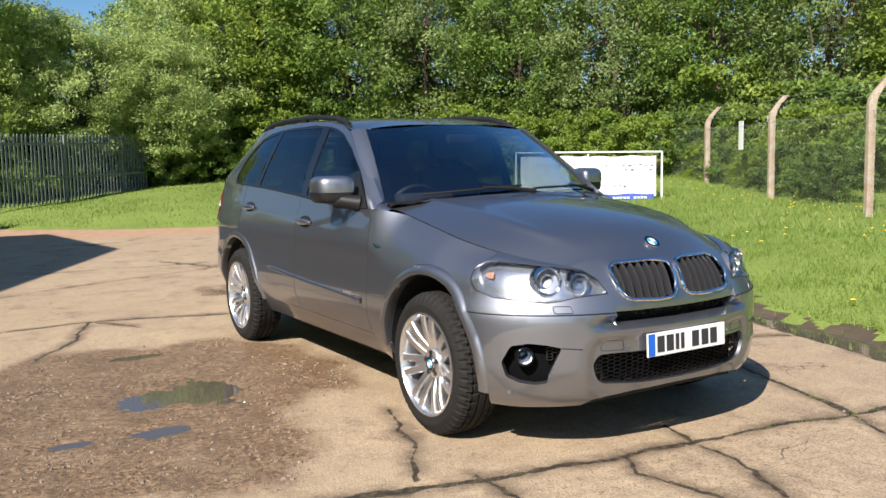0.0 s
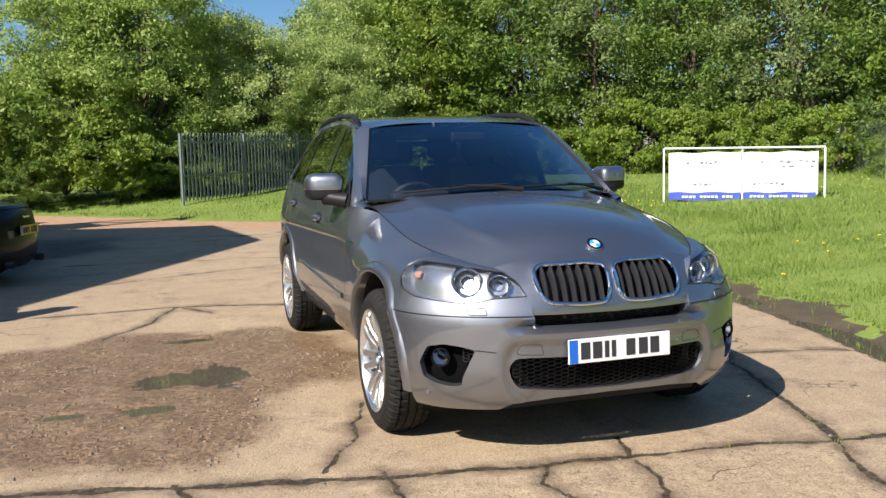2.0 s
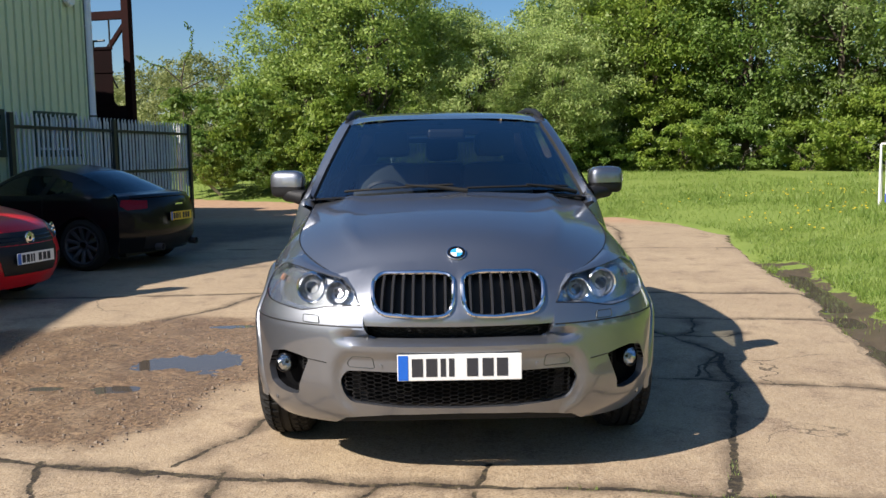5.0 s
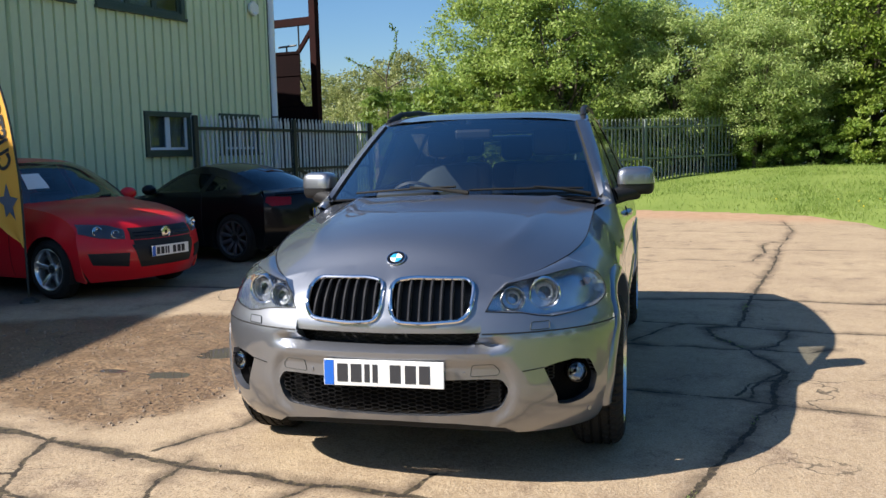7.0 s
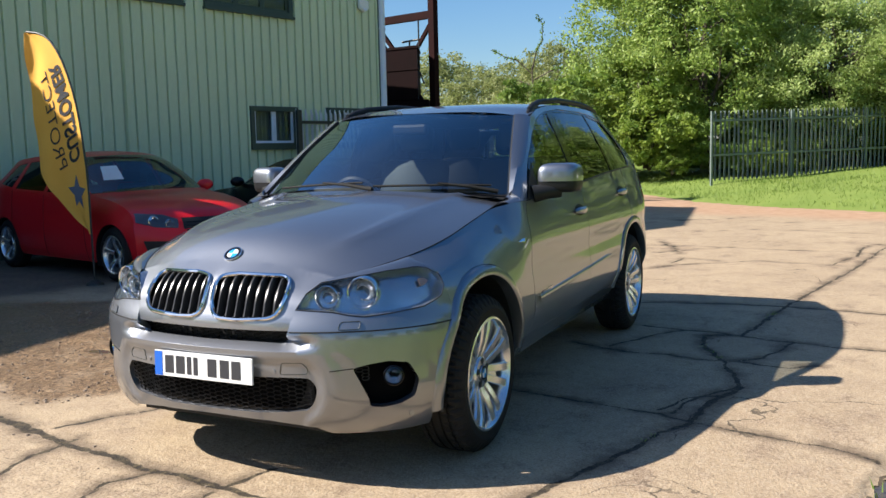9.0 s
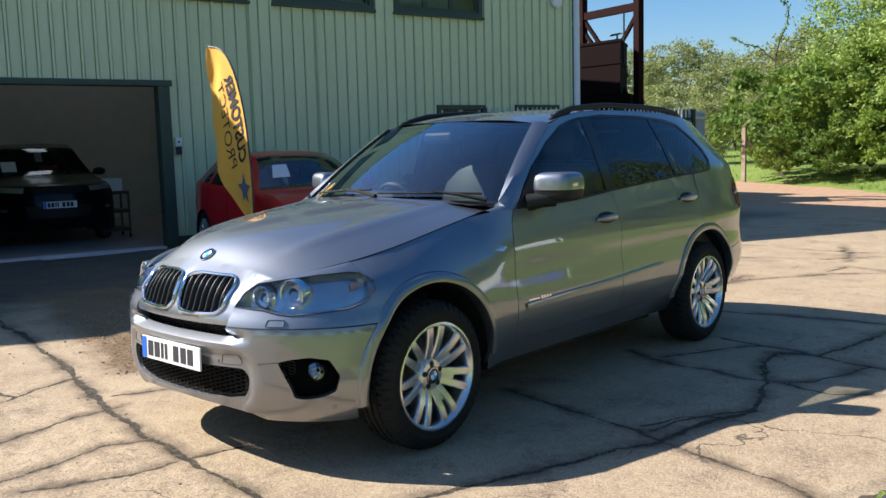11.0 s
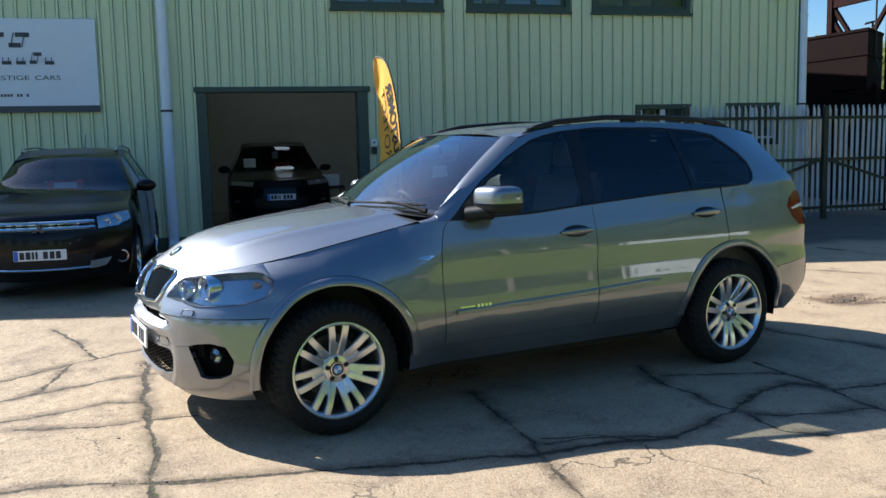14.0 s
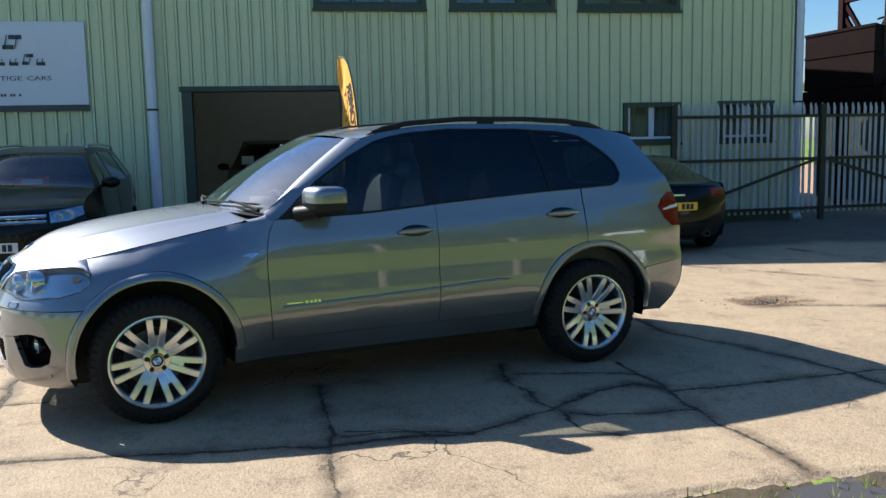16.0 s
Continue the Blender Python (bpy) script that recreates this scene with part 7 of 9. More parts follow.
# headlamps
for mir in (False, True):
    sg = -1 if mir else 1
    hl = skin("headlamp", panel(lamp, [], front, 0.025, 0.012, 0.002, mir), G_LENS, car, "clear glass headlamp with two round projectors")
    hl.visible_shadow = False
    sheet_on_nose(lamp, 0.055, M_REFLECT, "reflector", hl, 0.03, 0, mir)
    o = dense(lamp, 0.03)
    rows = [[(sg * x, y, z) for x, y, z in (front(l, z, 0.004), front(l, z, 0.03), front(l, z, 0.056))] for l, z in o + o[:1]]
    part("housing", grid_bm(rows), M_REFLECT, hl, smooth=True)
    loop = [(sg * x, y, z) for x, y, z in (front(l, z, -0.001) for l, z in o + o[:1])]
    part("lamp_seal", tubed(loop, 0.0022, 6), M_BLACK, hl, smooth=True)
    for x, z, r in ((0.70, 0.832, 0.066), (0.555, 0.817, 0.052)):
        c = Vector(front(arc_at_x(x), z, 0.036))
        c.x *= sg
        d = Vector((0.22 * sg, -0.97, 0.02)).normalized()
        rot = Vector((1, 0, 0)).rotation_difference(d).to_matrix().to_4x4()
        m = Matrix.Translation(c) @ rot
        for nm, prof, mt in (("corona_ring", [(0.0, r), (0.016, r * 1.02), (0.020, r * 0.97), (0.016, r * 0.90), (0.004, r * 0.87)], M_CHROME), ("bezel", [(0.004, r * 0.84), (-0.02, r * 0.76), (-0.03, r * 0.62)], M_REFLECT), ("bezel", [(-0.05, r * 1.06), (0.0, r * 1.05), (0.012, r * 1.0)], M_CHROME), ("projector", [(-0.03, r * 0.66), (-0.012, r * 0.60), (0.0, r * 0.42), (0.004, 0.0)], M_PROJ)):
            q = part(nm, lathe(prof, 32), mt, hl, smooth=True)
            q.matrix_local = m
    am = [(AY(-1.925), 0.868), (AY(-1.885), 0.866), (AY(-1.86), 0.855), (AY(-1.90), 0.84), (AY(-1.925), 0.84)]
    sheet_on_nose(am, 0.035, M_AMBER, "indicator", hl, 0.02, 0.01, mir)

# windscreen, roof, rear end
scr_b = lambda s: Vector((0.79 * s, -1.03 + 0.255 * s * s, 1.190 - 0.028 * s * s))
scr_t = lambda s: Vector((0.615 * s, -0.315 + 0.115 * s * s, 1.632 - 0.028 * s * s))


def screen(s, v):
    p = scr_b(s).lerp(scr_t(s), v)
    return p + Vector((0, -0.35, 0.8)).normalized() * 0.03 * math.sin(math.pi * v) * (1 - 0.5 * s * s)


ws = skin("windscreen", outward(grid_bm([[screen(-1 + 2 * k / 28, v / 14) for k in range(29)] for v in range(15)])), G_SCREEN, car, "clear tinted windscreen")
ws.visible_shadow = False
for mir in (1, -1):
    rows = []
    for k in range(21):
        v = k / 20
        a = screen(1, v)
        y = a.y + 0.02 + 0.05 * v
        b = Vector((RAIL_X(y), y, RAIL_Z(y)))
        rows.append([(mir * p.x, p.y, p.z) for p in (a - Vector((0.012, 0, 0.010)), a + Vector((0.004, -0.008, 0.008)), (a + b) / 2 + Vector((0.012, -0.010, 0.010)), b)])
    skin("windscreen_pillar", outward(grid_bm([r[1:] for r in rows])), P_GREY, car)
    part("screen_seal", outward(grid_bm([r[:2] for r in rows])), M_RUBBER, car)
roof_cz = curve1([(-0.32, 1.632), (-0.1, 1.672), (0.2, 1.70), (0.7, 1.715), (1.3, 1.703), (1.8, 1.668), (2.16, 1.622)])
rows = []
for k in range(35):
    t = k / 34
    row = []
    for j in range(31):
        s = -1 + 2 * j / 30
        a = abs(s)
        y0 = -0.318 + 0.118 * a * a
        y1 = 2.13 - 0.10 * a ** 3
        y = y0 + (y1 - y0) * t
        xe, ze = (RAIL_X(y), RAIL_Z(y)) if y > -0.12 else (0.615 + 0.075 * (y + 0.2) / 0.08 * (y > -0.2), 1.604)
        xe = max(xe, 0.54)
        zc = roof_cz(y)
        row.append((s * xe, y, zc + (min(ze, zc) - zc) * a ** 2.6))
    rows.append(row)
roof = skin("roof", outward(grid_bm(rows)), P_GREY, car)
REAR_C = curve1([(0.28, 2.34), (0.42, 2.49), (0.62, 2.52), (0.70, 2.46), (0.93, 2.435), (1.17, 2.405), (1.34, 2.31), (1.52, 2.19), (1.60, 2.135)])


def rear_x(z):
    return side(EDGE_Y(z), z)[0] if z < 1.58 else 0.55


def rear(s, z):
    return (s * rear_x(z), REAR_C(z) + (EDGE_Y(z) - REAR_C(z)) * abs(s) ** 3, z)


LIGHT = [(-0.80, 1.205), (0.80, 1.205), (0.84, 1.24), (0.83, 1.45), (0.78, 1.525), (-0.78, 1.525), (-0.83, 1.45), (-0.84, 1.24)]
tg_out = [(-1 + 0.1 * k, 0.69) for k in range(20)] + [(1, 0.69 + 0.08 * k) for k in range(11)] + [(1 - 0.1 * k, 1.57) for k in range(20)] + [(-1, 1.57 - 0.08 * k) for k in range(11)]
tg = skin("tailgate", panel(tg_out, [LIGHT], rear, 0.05, 0.016), P_GREY, car)
skin("rear_window", panel(LIGHT, [], rear, 0.06, 0.0, 0.002), G_SIDE, tg, "dark rear window")
rb = skin("rear_bumper", outward(grid_bm([[rear(-1 + 2 * k / 30, 0.29 + (0.685 - 0.29) * j / 12) for k in range(31)] for j in range(13)])), P_GREY, car)
both("bumper_side", [(2.31, 0.683), (1.925, 0.651)] + arc(ARCH_R, 0.492, 31, -8, 8) + [(1.985, 0.315), (2.16, 0.30), (2.25, 0.40), (2.298, 0.55)], [], 0.04, P_GREY, 0.02, parent=rb)
number_plate(tg, pose(0, 2.452, 0.88, 0, 0, 180), M_PLATEY)
skin("spoiler", outward(grid_bm([[(s * 0.53, y + 0.06 * (1 - s * s), z) for s in np.linspace(-1, 1, 13)] for y, z in ((1.98, 1.630), (2.04, 1.622), (2.075, 1.608), (2.07, 1.592), (2.02, 1.576))])), P_GREY, tg)
for mir in (False, True):
    tl = skin("tail_lamp", panel([(min(y, EDGE_Y(z) + 0.001), z) for y, z in TAIL], [], side, 0.03, 0.02, 0.004, mir), M_REDLENS, car, "red tail lamp with a clear strip")
    skin("clear_strip", panel([(2.12, 1.058), (2.285, 1.085), (2.287, 1.062), (2.12, 1.045)], [], side, 0.03, 0.006, 0.008, mir), M_PLATE, tl)
    sg = -1 if mir else 1
    rows = [[(sg * x, y, z) for x, y, z in (rear(1.0, z), rear(0.93, z), rear(0.82, z), rear(0.66, z))] for z in np.linspace(0.95, 1.165, 8)]
    bm = outward(grid_bm([[(x, y + 0.006, z) for x, y, z in r] for r in rows]))
    skin("lamp_wing", bm, M_REDLENS, tl)

# side windows with black frames
WIN_TOP = top[1:]
rail_top = lambda y: float(np.interp(y, [p[0] for p in WIN_TOP], [p[1] for p in WIN_TOP]))
bl = lambda y: BELT(y)
wf = [(-0.69, bl(-0.69) + 0.012)] + [(y, bl(y) + 0.012) for y in (-0.4, -0.1, 0.2)] + [(0.238, bl(0.24) + 0.012), (0.225, rail_top(0.22) - 0.012)] + [(y, rail_top(y) - 0.012) for y in (0.06, -0.052, -0.25, -0.468, -0.6)]
wr = [(0.335, bl(0.335) + 0.012)] + [(y, bl(y) + 0.012) for y in (0.6, 0.9, 1.12)] + [(1.165, bl(1.16) + 0.012), (1.10, rail_top(1.1) - 0.012), (0.8, rail_top(0.8) - 0.012), (0.345, rail_top(0.345) - 0.012)]
wq = [(1.21, bl(1.21) + 0.012), (1.5, bl(1.5) + 0.012), (1.67, 1.258), (1.73, 1.282), (1.762, 1.33), (1.745, 1.395), (1.685, 1.465), (1.605, 1.525), (1.50, rail_top(1.5) - 0.014), (1.15, rail_top(1.15) - 0.012)]
frame_out = WIN_TOP + [(1.60, 1.545), (1.695, 1.478), (1.762, 1.402), (1.776, 1.325), (1.742, 1.268), (1.68, 1.2455)] + [(y, bl(y) - 0.001) for y in (1.4, 1.0, 0.6, 0.2, -0.2, -0.5)]
both("window_frame", frame_out, [wf, wr, wq], 0.05, M_GLOSS, 0.012, -0.004)
for nm, o, g in (("front_side_window", wf, G_SIDE), ("rear_side_window", wr, G_TINT), ("quarter_window", wq, G_TINT)):
    for ob in both(nm, o, [], 0.05, g, 0.0, -0.008):
        ob.visible_shadow = True
for mir in (1, -1):
    pts = [side(y, bl(y) + 0.004) for y in np.linspace(-0.70, 1.68, 40)]
    part("belt_trim", tubed([(mir * (x + 0.004), y, z) for x, y, z in pts], 0.006, 6), M_BLACK, car, smooth=True)
    # door rubbing strip with a thin bright line
    TRIM_Z = curve1([(-0.74, 0.602), (0.28, 0.634), (0.80, 0.660)])
    for a, b in ((-0.735, 0.286), (0.296, 0.80)):
        rows = []
        for y in np.linspace(a, b, 30):
            h = 0.013 if y < 0.7 else 0.013 * (0.82 - y) / 0.12
            rows.append([(mir * (side(y, TRIM_Z(y) + q * h)[0] + o), y, TRIM_Z(y) + q * h) for q, o in ((-1.3, -0.002), (-1, 0.007), (0.6, 0.009), (1, 0.006), (1.3, -0.002))])
        skin("rubbing_strip", outward(grid_bm(rows)), P_GREY, doors[(0 if mir > 0 else 1) + (2 if a > 0 else 0)])
    # handles
    for i, (ya, yb, z) in enumerate(((0.02, 0.267, 1.012), (1.115, 1.36, 1.070))):
        d = doors[(0 if mir > 0 else 1) + 2 * i]
        bm = bmesh.new()
        rows = []
        for k in range(15):
            t = k / 14
            y = ya + (yb - ya) * t
            zc = z + (0.006 if i == 0 else 0.008) * t
            h = 0.020 * math.sin(math.pi * min(max(t, 0.06), 0.94)) ** 0.45
            o = 0.012 + 0.026 * math.sin(math.pi * t) ** 0.5
            x = side(y, zc)[0]
            rows.append([(mir * (x + q), y, zc + r) for q, r in ((0.0, -h), (o * 0.8, -h), (o, -h * 0.3), (o, h * 0.5), (o * 0.75, h), (0.0, h))])
        hnd = skin("door_handle", outward(grid_bm(rows), (0, (ya + yb) / 2, z)), P_GREY, d)
        cup = [(ya + (yb - ya) * (0.5 + 0.42 * math.cos(a)), z + 0.004 + 0.036 * math.sin(a)) for a in (2 * math.pi * k / 20 for k in range(20))]
        skin("handle_recess", panel(cup, [], side, 0.03, 0, 0.0015, mir < 0), M_BLACK, hnd)
    # side repeater grille on the fender and the model mark on the door
    skin("side_vent", panel([(-0.965, 0.930), (-0.90, 0.918), (-0.862, 0.940), (-0.90, 0.943)], [], side, 0.03, 0.004, 0.004, mir < 0), M_CHROME, fenders[0 if mir > 0 else 1])
    bm = bmesh.new()
    for k, w in enumerate((0.10, 0.018, 0.018, 0.018, 0.018)):
        y = -0.715 + (0 if k == 0 else 0.115 + 0.026 * (k - 1))
        x = side(y, 0.632)[0]
        box(bm, min(mir * x, mir * (x + 0.004)), max(mir * x, mir * (x + 0.004)), y, y + w, 0.628 - (0.003 if k == 0 else 0.008), 0.634 + (0 if k == 0 else 0.006))
    part("model_mark", bm, M_CHROME, doors[0 if mir > 0 else 1])
    # roof rails
    pts = [(mir * RAIL_X(y) * 0.955, y, RAIL_Z(y) + h) for y, h in ((-0.08, -0.004), (0.03, 0.018), (0.2, 0.030), (0.6, 0.034), (1.1, 0.036), (1.45, 0.033), (1.65, 0.022), (1.78, -0.004))]
    part("roof_rail", tubed(pts, [0.014, 0.019, 0.019, 0.018, 0.018, 0.019, 0.019, 0.014], 10), M_BLACK, car, "black roof rail", smooth=True)
    for y0, y1 in ((-0.04, 0.16), (0.74, 0.86), (1.52, 1.72)):
        foot = bmesh.new()
        rows = [[(mir * RAIL_X(y) * 0.955 + dx, y, RAIL_Z(y) + dz) for dx, dz in ((-0.016, -0.02), (-0.011, 0.026), (0.011, 0.026), (0.016, -0.02))] for y in (y0, (y0 + y1) / 2, y1)]
        vs = [[foot.verts.new(q) for q in r] for r in rows]
        for a, b in zip(vs, vs[1:]):
            for k in range(3):
                foot.faces.new((a[k], a[k + 1], b[k + 1], b[k]))
        part("rail_foot", foot, M_BLACK, car)
    # mirrors
    mr = thing("door_mirror")
    mr.parent = car

    def egg(c, rx, ry, rz, pw, z0, z1, n=28, m=16, taper=0.0):
        rows = []
        for j in range(m + 1):
            b = math.pi * (j / m - 0.5)
            row = []
            for k in range(n + 1):
                a = 2 * math.pi * k / n
                sx, sy, sz = math.cos(b) * math.cos(a), math.cos(b) * math.sin(a), math.sin(b)
                f = lambda q: math.copysign(abs(q) ** pw, q)
                z = min(max(f(sz), z0), z1)
                x = f(sx)
                row.append((mir * (c[0] + rx * x), c[1] + ry * f(sy) + taper * (x + 1) * 0.5, c[2] + rz * z))
            rows.append(row)
        return outward(grid_bm(rows), (mir * c[0], c[1], c[2]))
    C = (0.985, -0.50, 1.238)
    skin("housing", egg(C, 0.108, 0.105, 0.086, 0.50, -0.16, 1.0, taper=0.06), P_GREY, mr)
    skin("lower_housing", egg((0.985, -0.50, 1.236), 0.104, 0.10, 0.082, 0.46, -0.9, -0.10, taper=0.06), M_BLACK, mr, "black lower cover")
    part("arm", tubed([(mir * 0.862, -0.60, 1.155), (mir * 0.93, -0.56, 1.168), (mir * 0.98, -0.51, 1.18)], [0.05, 0.042, 0.05], 12), M_BLACK, mr, smooth=True)
    bm = bmesh.new()
    vs = [bm.verts.new((mir * (side(y, z)[0] + 0.008), y, z)) for y, z in ((-0.735, 1.132), (-0.50, 1.140), (-0.47, 1.335))]
    bm.faces.new(vs)
    part("mirror_base", bm, M_BLACK, mr)
    part("mirror_glass", boxed(min(mir * 0.89, mir * 1.07), max(mir * 0.89, mir * 1.07), -0.412, -0.408, 1.185, 1.30), M_CHROME, mr)
# wipers
for x0, x1, xp in ((-0.60, 0.02, 0.10), (0.10, 0.70, 0.745)):
    wp_ = thing("wiper")
    wp_.parent = car

    def on_screen(x, v):
        s = x / (0.79 - 0.175 * v)
        return screen(s, v) + Vector((0, -0.012, 0.016))
    bl_ = [on_screen(x0 + (x1 - x0) * t, 0.028 + 0.035 * t) for t in np.linspace(0, 1, 8)]
    part("blade", tubed(bl_, 0.0070, 6), M_RUBBER, wp_)
    piv = on_screen(xp, 0.0)
    part("arm", tubed([piv, (Vector(piv) + bl_[4]) / 2 + Vector((0, -0.008, 0.012)), bl_[4] + Vector((0, 0, 0.010))], [0.013, 0.009, 0.006], 8), M_RUBBER, wp_)
skin("cowl", outward(grid_bm([[(s * 0.80, y0 + k * s * s, z0 - 0.03 * s * s) for s in np.linspace(-1, 1, 21)] for y0, k, z0 in ((-1.06, 0.19, 1.185), (-1.03, 0.24, 1.178), (-0.99, 0.255, 1.19))]), (0, -1.0, 0.5)), M_BLACK, car)

# wheels and arches
for x, y in ((0.83, -1.467), (0.83, 1.467), (-0.83, -1.467), (-0.83, 1.467)):
    wheel(car, 0.368, 0.25, 0.260, 7, True, 1 if x > 0 else -1, pose(x, y, 0.366, -14.9 if y < 0 else 6.0, 0, 0 if x > 0 else 180))
for cy, cz in (ARCH_F, ARCH_R):
    for mir in (1, -1):
        rows = [[(mir * x, cy + 0.435 * math.cos(a), max(cz + 0.435 * math.sin(a), 0.24)) for x in (0.90, 0.55)] for a in (radians(-12 + 204 * k / 30) for k in range(31))]
        part("arch_liner", grid_bm(rows), M_BLACK, car)
        part("arch_liner", boxed(min(mir * 0.52, mir * 0.55), max(mir * 0.52, mir * 0.55), cy - 0.44, cy + 0.44, 0.2, 0.85), M_BLACK, car)
part("underbody", boxed(-0.72, 0.72, -0.98, 1.02, 0.23, 0.40), M_BLACK, car)
part("underbody", boxed(-0.52, 0.52, -2.15, 2.3, 0.24, 0.42), M_BLACK, car)
part("underbody", boxed(-0.66, 0.66, 1.95, 2.14, 0.33, 0.6), M_BLACK, car)
number_plate(car, pose(0, -2.342, 0.524, -2, 0, 0), M_PLATE)

# cabin
def soft_box(x0, x1, y0, y1, z0, z1, r=0.04):
    return boxed(x0, x1, y0, y1, z0, z1, bevel=r)


part("cabin_floor", boxed(-0.80, 0.80, -0.95, 2.2, 0.42, 0.62), M_CABIN, car)
part("inner_side", boxed(0.80, 0.83, -0.72, 1.9, 0.5, 1.10), M_CABIN, car)
part("inner_side", boxed(-0.83, -0.80, -0.72, 1.9, 0.5, 1.10), M_CABIN, car)
part("headlining", grid_bm([[(s * 0.60, y, 1.60 - 0.03 * s * s) for s in np.linspace(-1, 1, 7)] for y in (-0.18, 0.5, 1.2, 1.95)]), M_CABIN, car)
dash = part("dashboard", soft_box(-0.76, 0.76, -0.92, -0.48, 0.80, 1.15, 0.05), M_CABIN, car, smooth=True)
part("binnacle", soft_box(-0.58, -0.20, -0.60, -0.46, 1.10, 1.20, 0.03), M_CABIN, dash, smooth=True)
sw = part("steering_wheel", lathe([(0.0, 0.17), (0.014, 0.182), (0.0, 0.194), (-0.014, 0.182), (0.0, 0.17)], 36), M_BLACK, car, smooth=True)
sw.matrix_local = pose(-0.38, -0.36, 1.08, 0, -25, 90)
part("wheel_boss", soft_box(-0.03, 0.02, -0.17, 0.17, -0.05, 0.05, 0.02), M_BLACK, sw)
for x, y, h in ((-0.38, 0.12, 0.0), (0.38, 0.12, 0.0), (-0.40, 1.02, 0.0), (0.0, 1.02, -0.04), (0.40, 1.02, 0.0)):
    st = thing("car_seat")
    st.parent = car
    st.matrix_local = pose(x, y, 0.62)
    w = 0.26 if y < 0.5 else 0.2
    part("cushion", soft_box(-w, w, -0.34, 0.16, 0.0, 0.18, 0.06), M_LEATHER, st, smooth=True)
    b = part("backrest", soft_box(-w, w, -0.07, 0.07, 0.0, 0.62, 0.06), M_LEATHER, st, smooth=True)
    b.matrix_local = pose(0, 0.18, 0.12, -14, 0, 0)
    hr = part("headrest", soft_box(-0.13, 0.13, -0.05, 0.05, 0.0, 0.19, 0.045), M_LEATHER, st, smooth=True)
    hr.matrix_local = pose(0, 0.335, 0.775 + h, -8, 0, 0)
part("rear_mirror", soft_box(-0.12, 0.12, -0.03, 0.0, 0, 0.07, 0.02), M_BLACK, car).matrix_local = pose(0, -0.36, 1.50)
part("roof_aerial", tubed([(0, 1.86, 1.655), (0, 1.90, 1.70), (0, 1.97, 1.715), (0, 2.02, 1.66)], [0.03, 0.022, 0.012, 0.006], 10), M_BLACK, car, smooth=True)

# ---- the other cars ----
def row_curves(rows):
    return [curve1([(i, r[k]) for i, r in enumerate(rows)]) for k in range(5)]


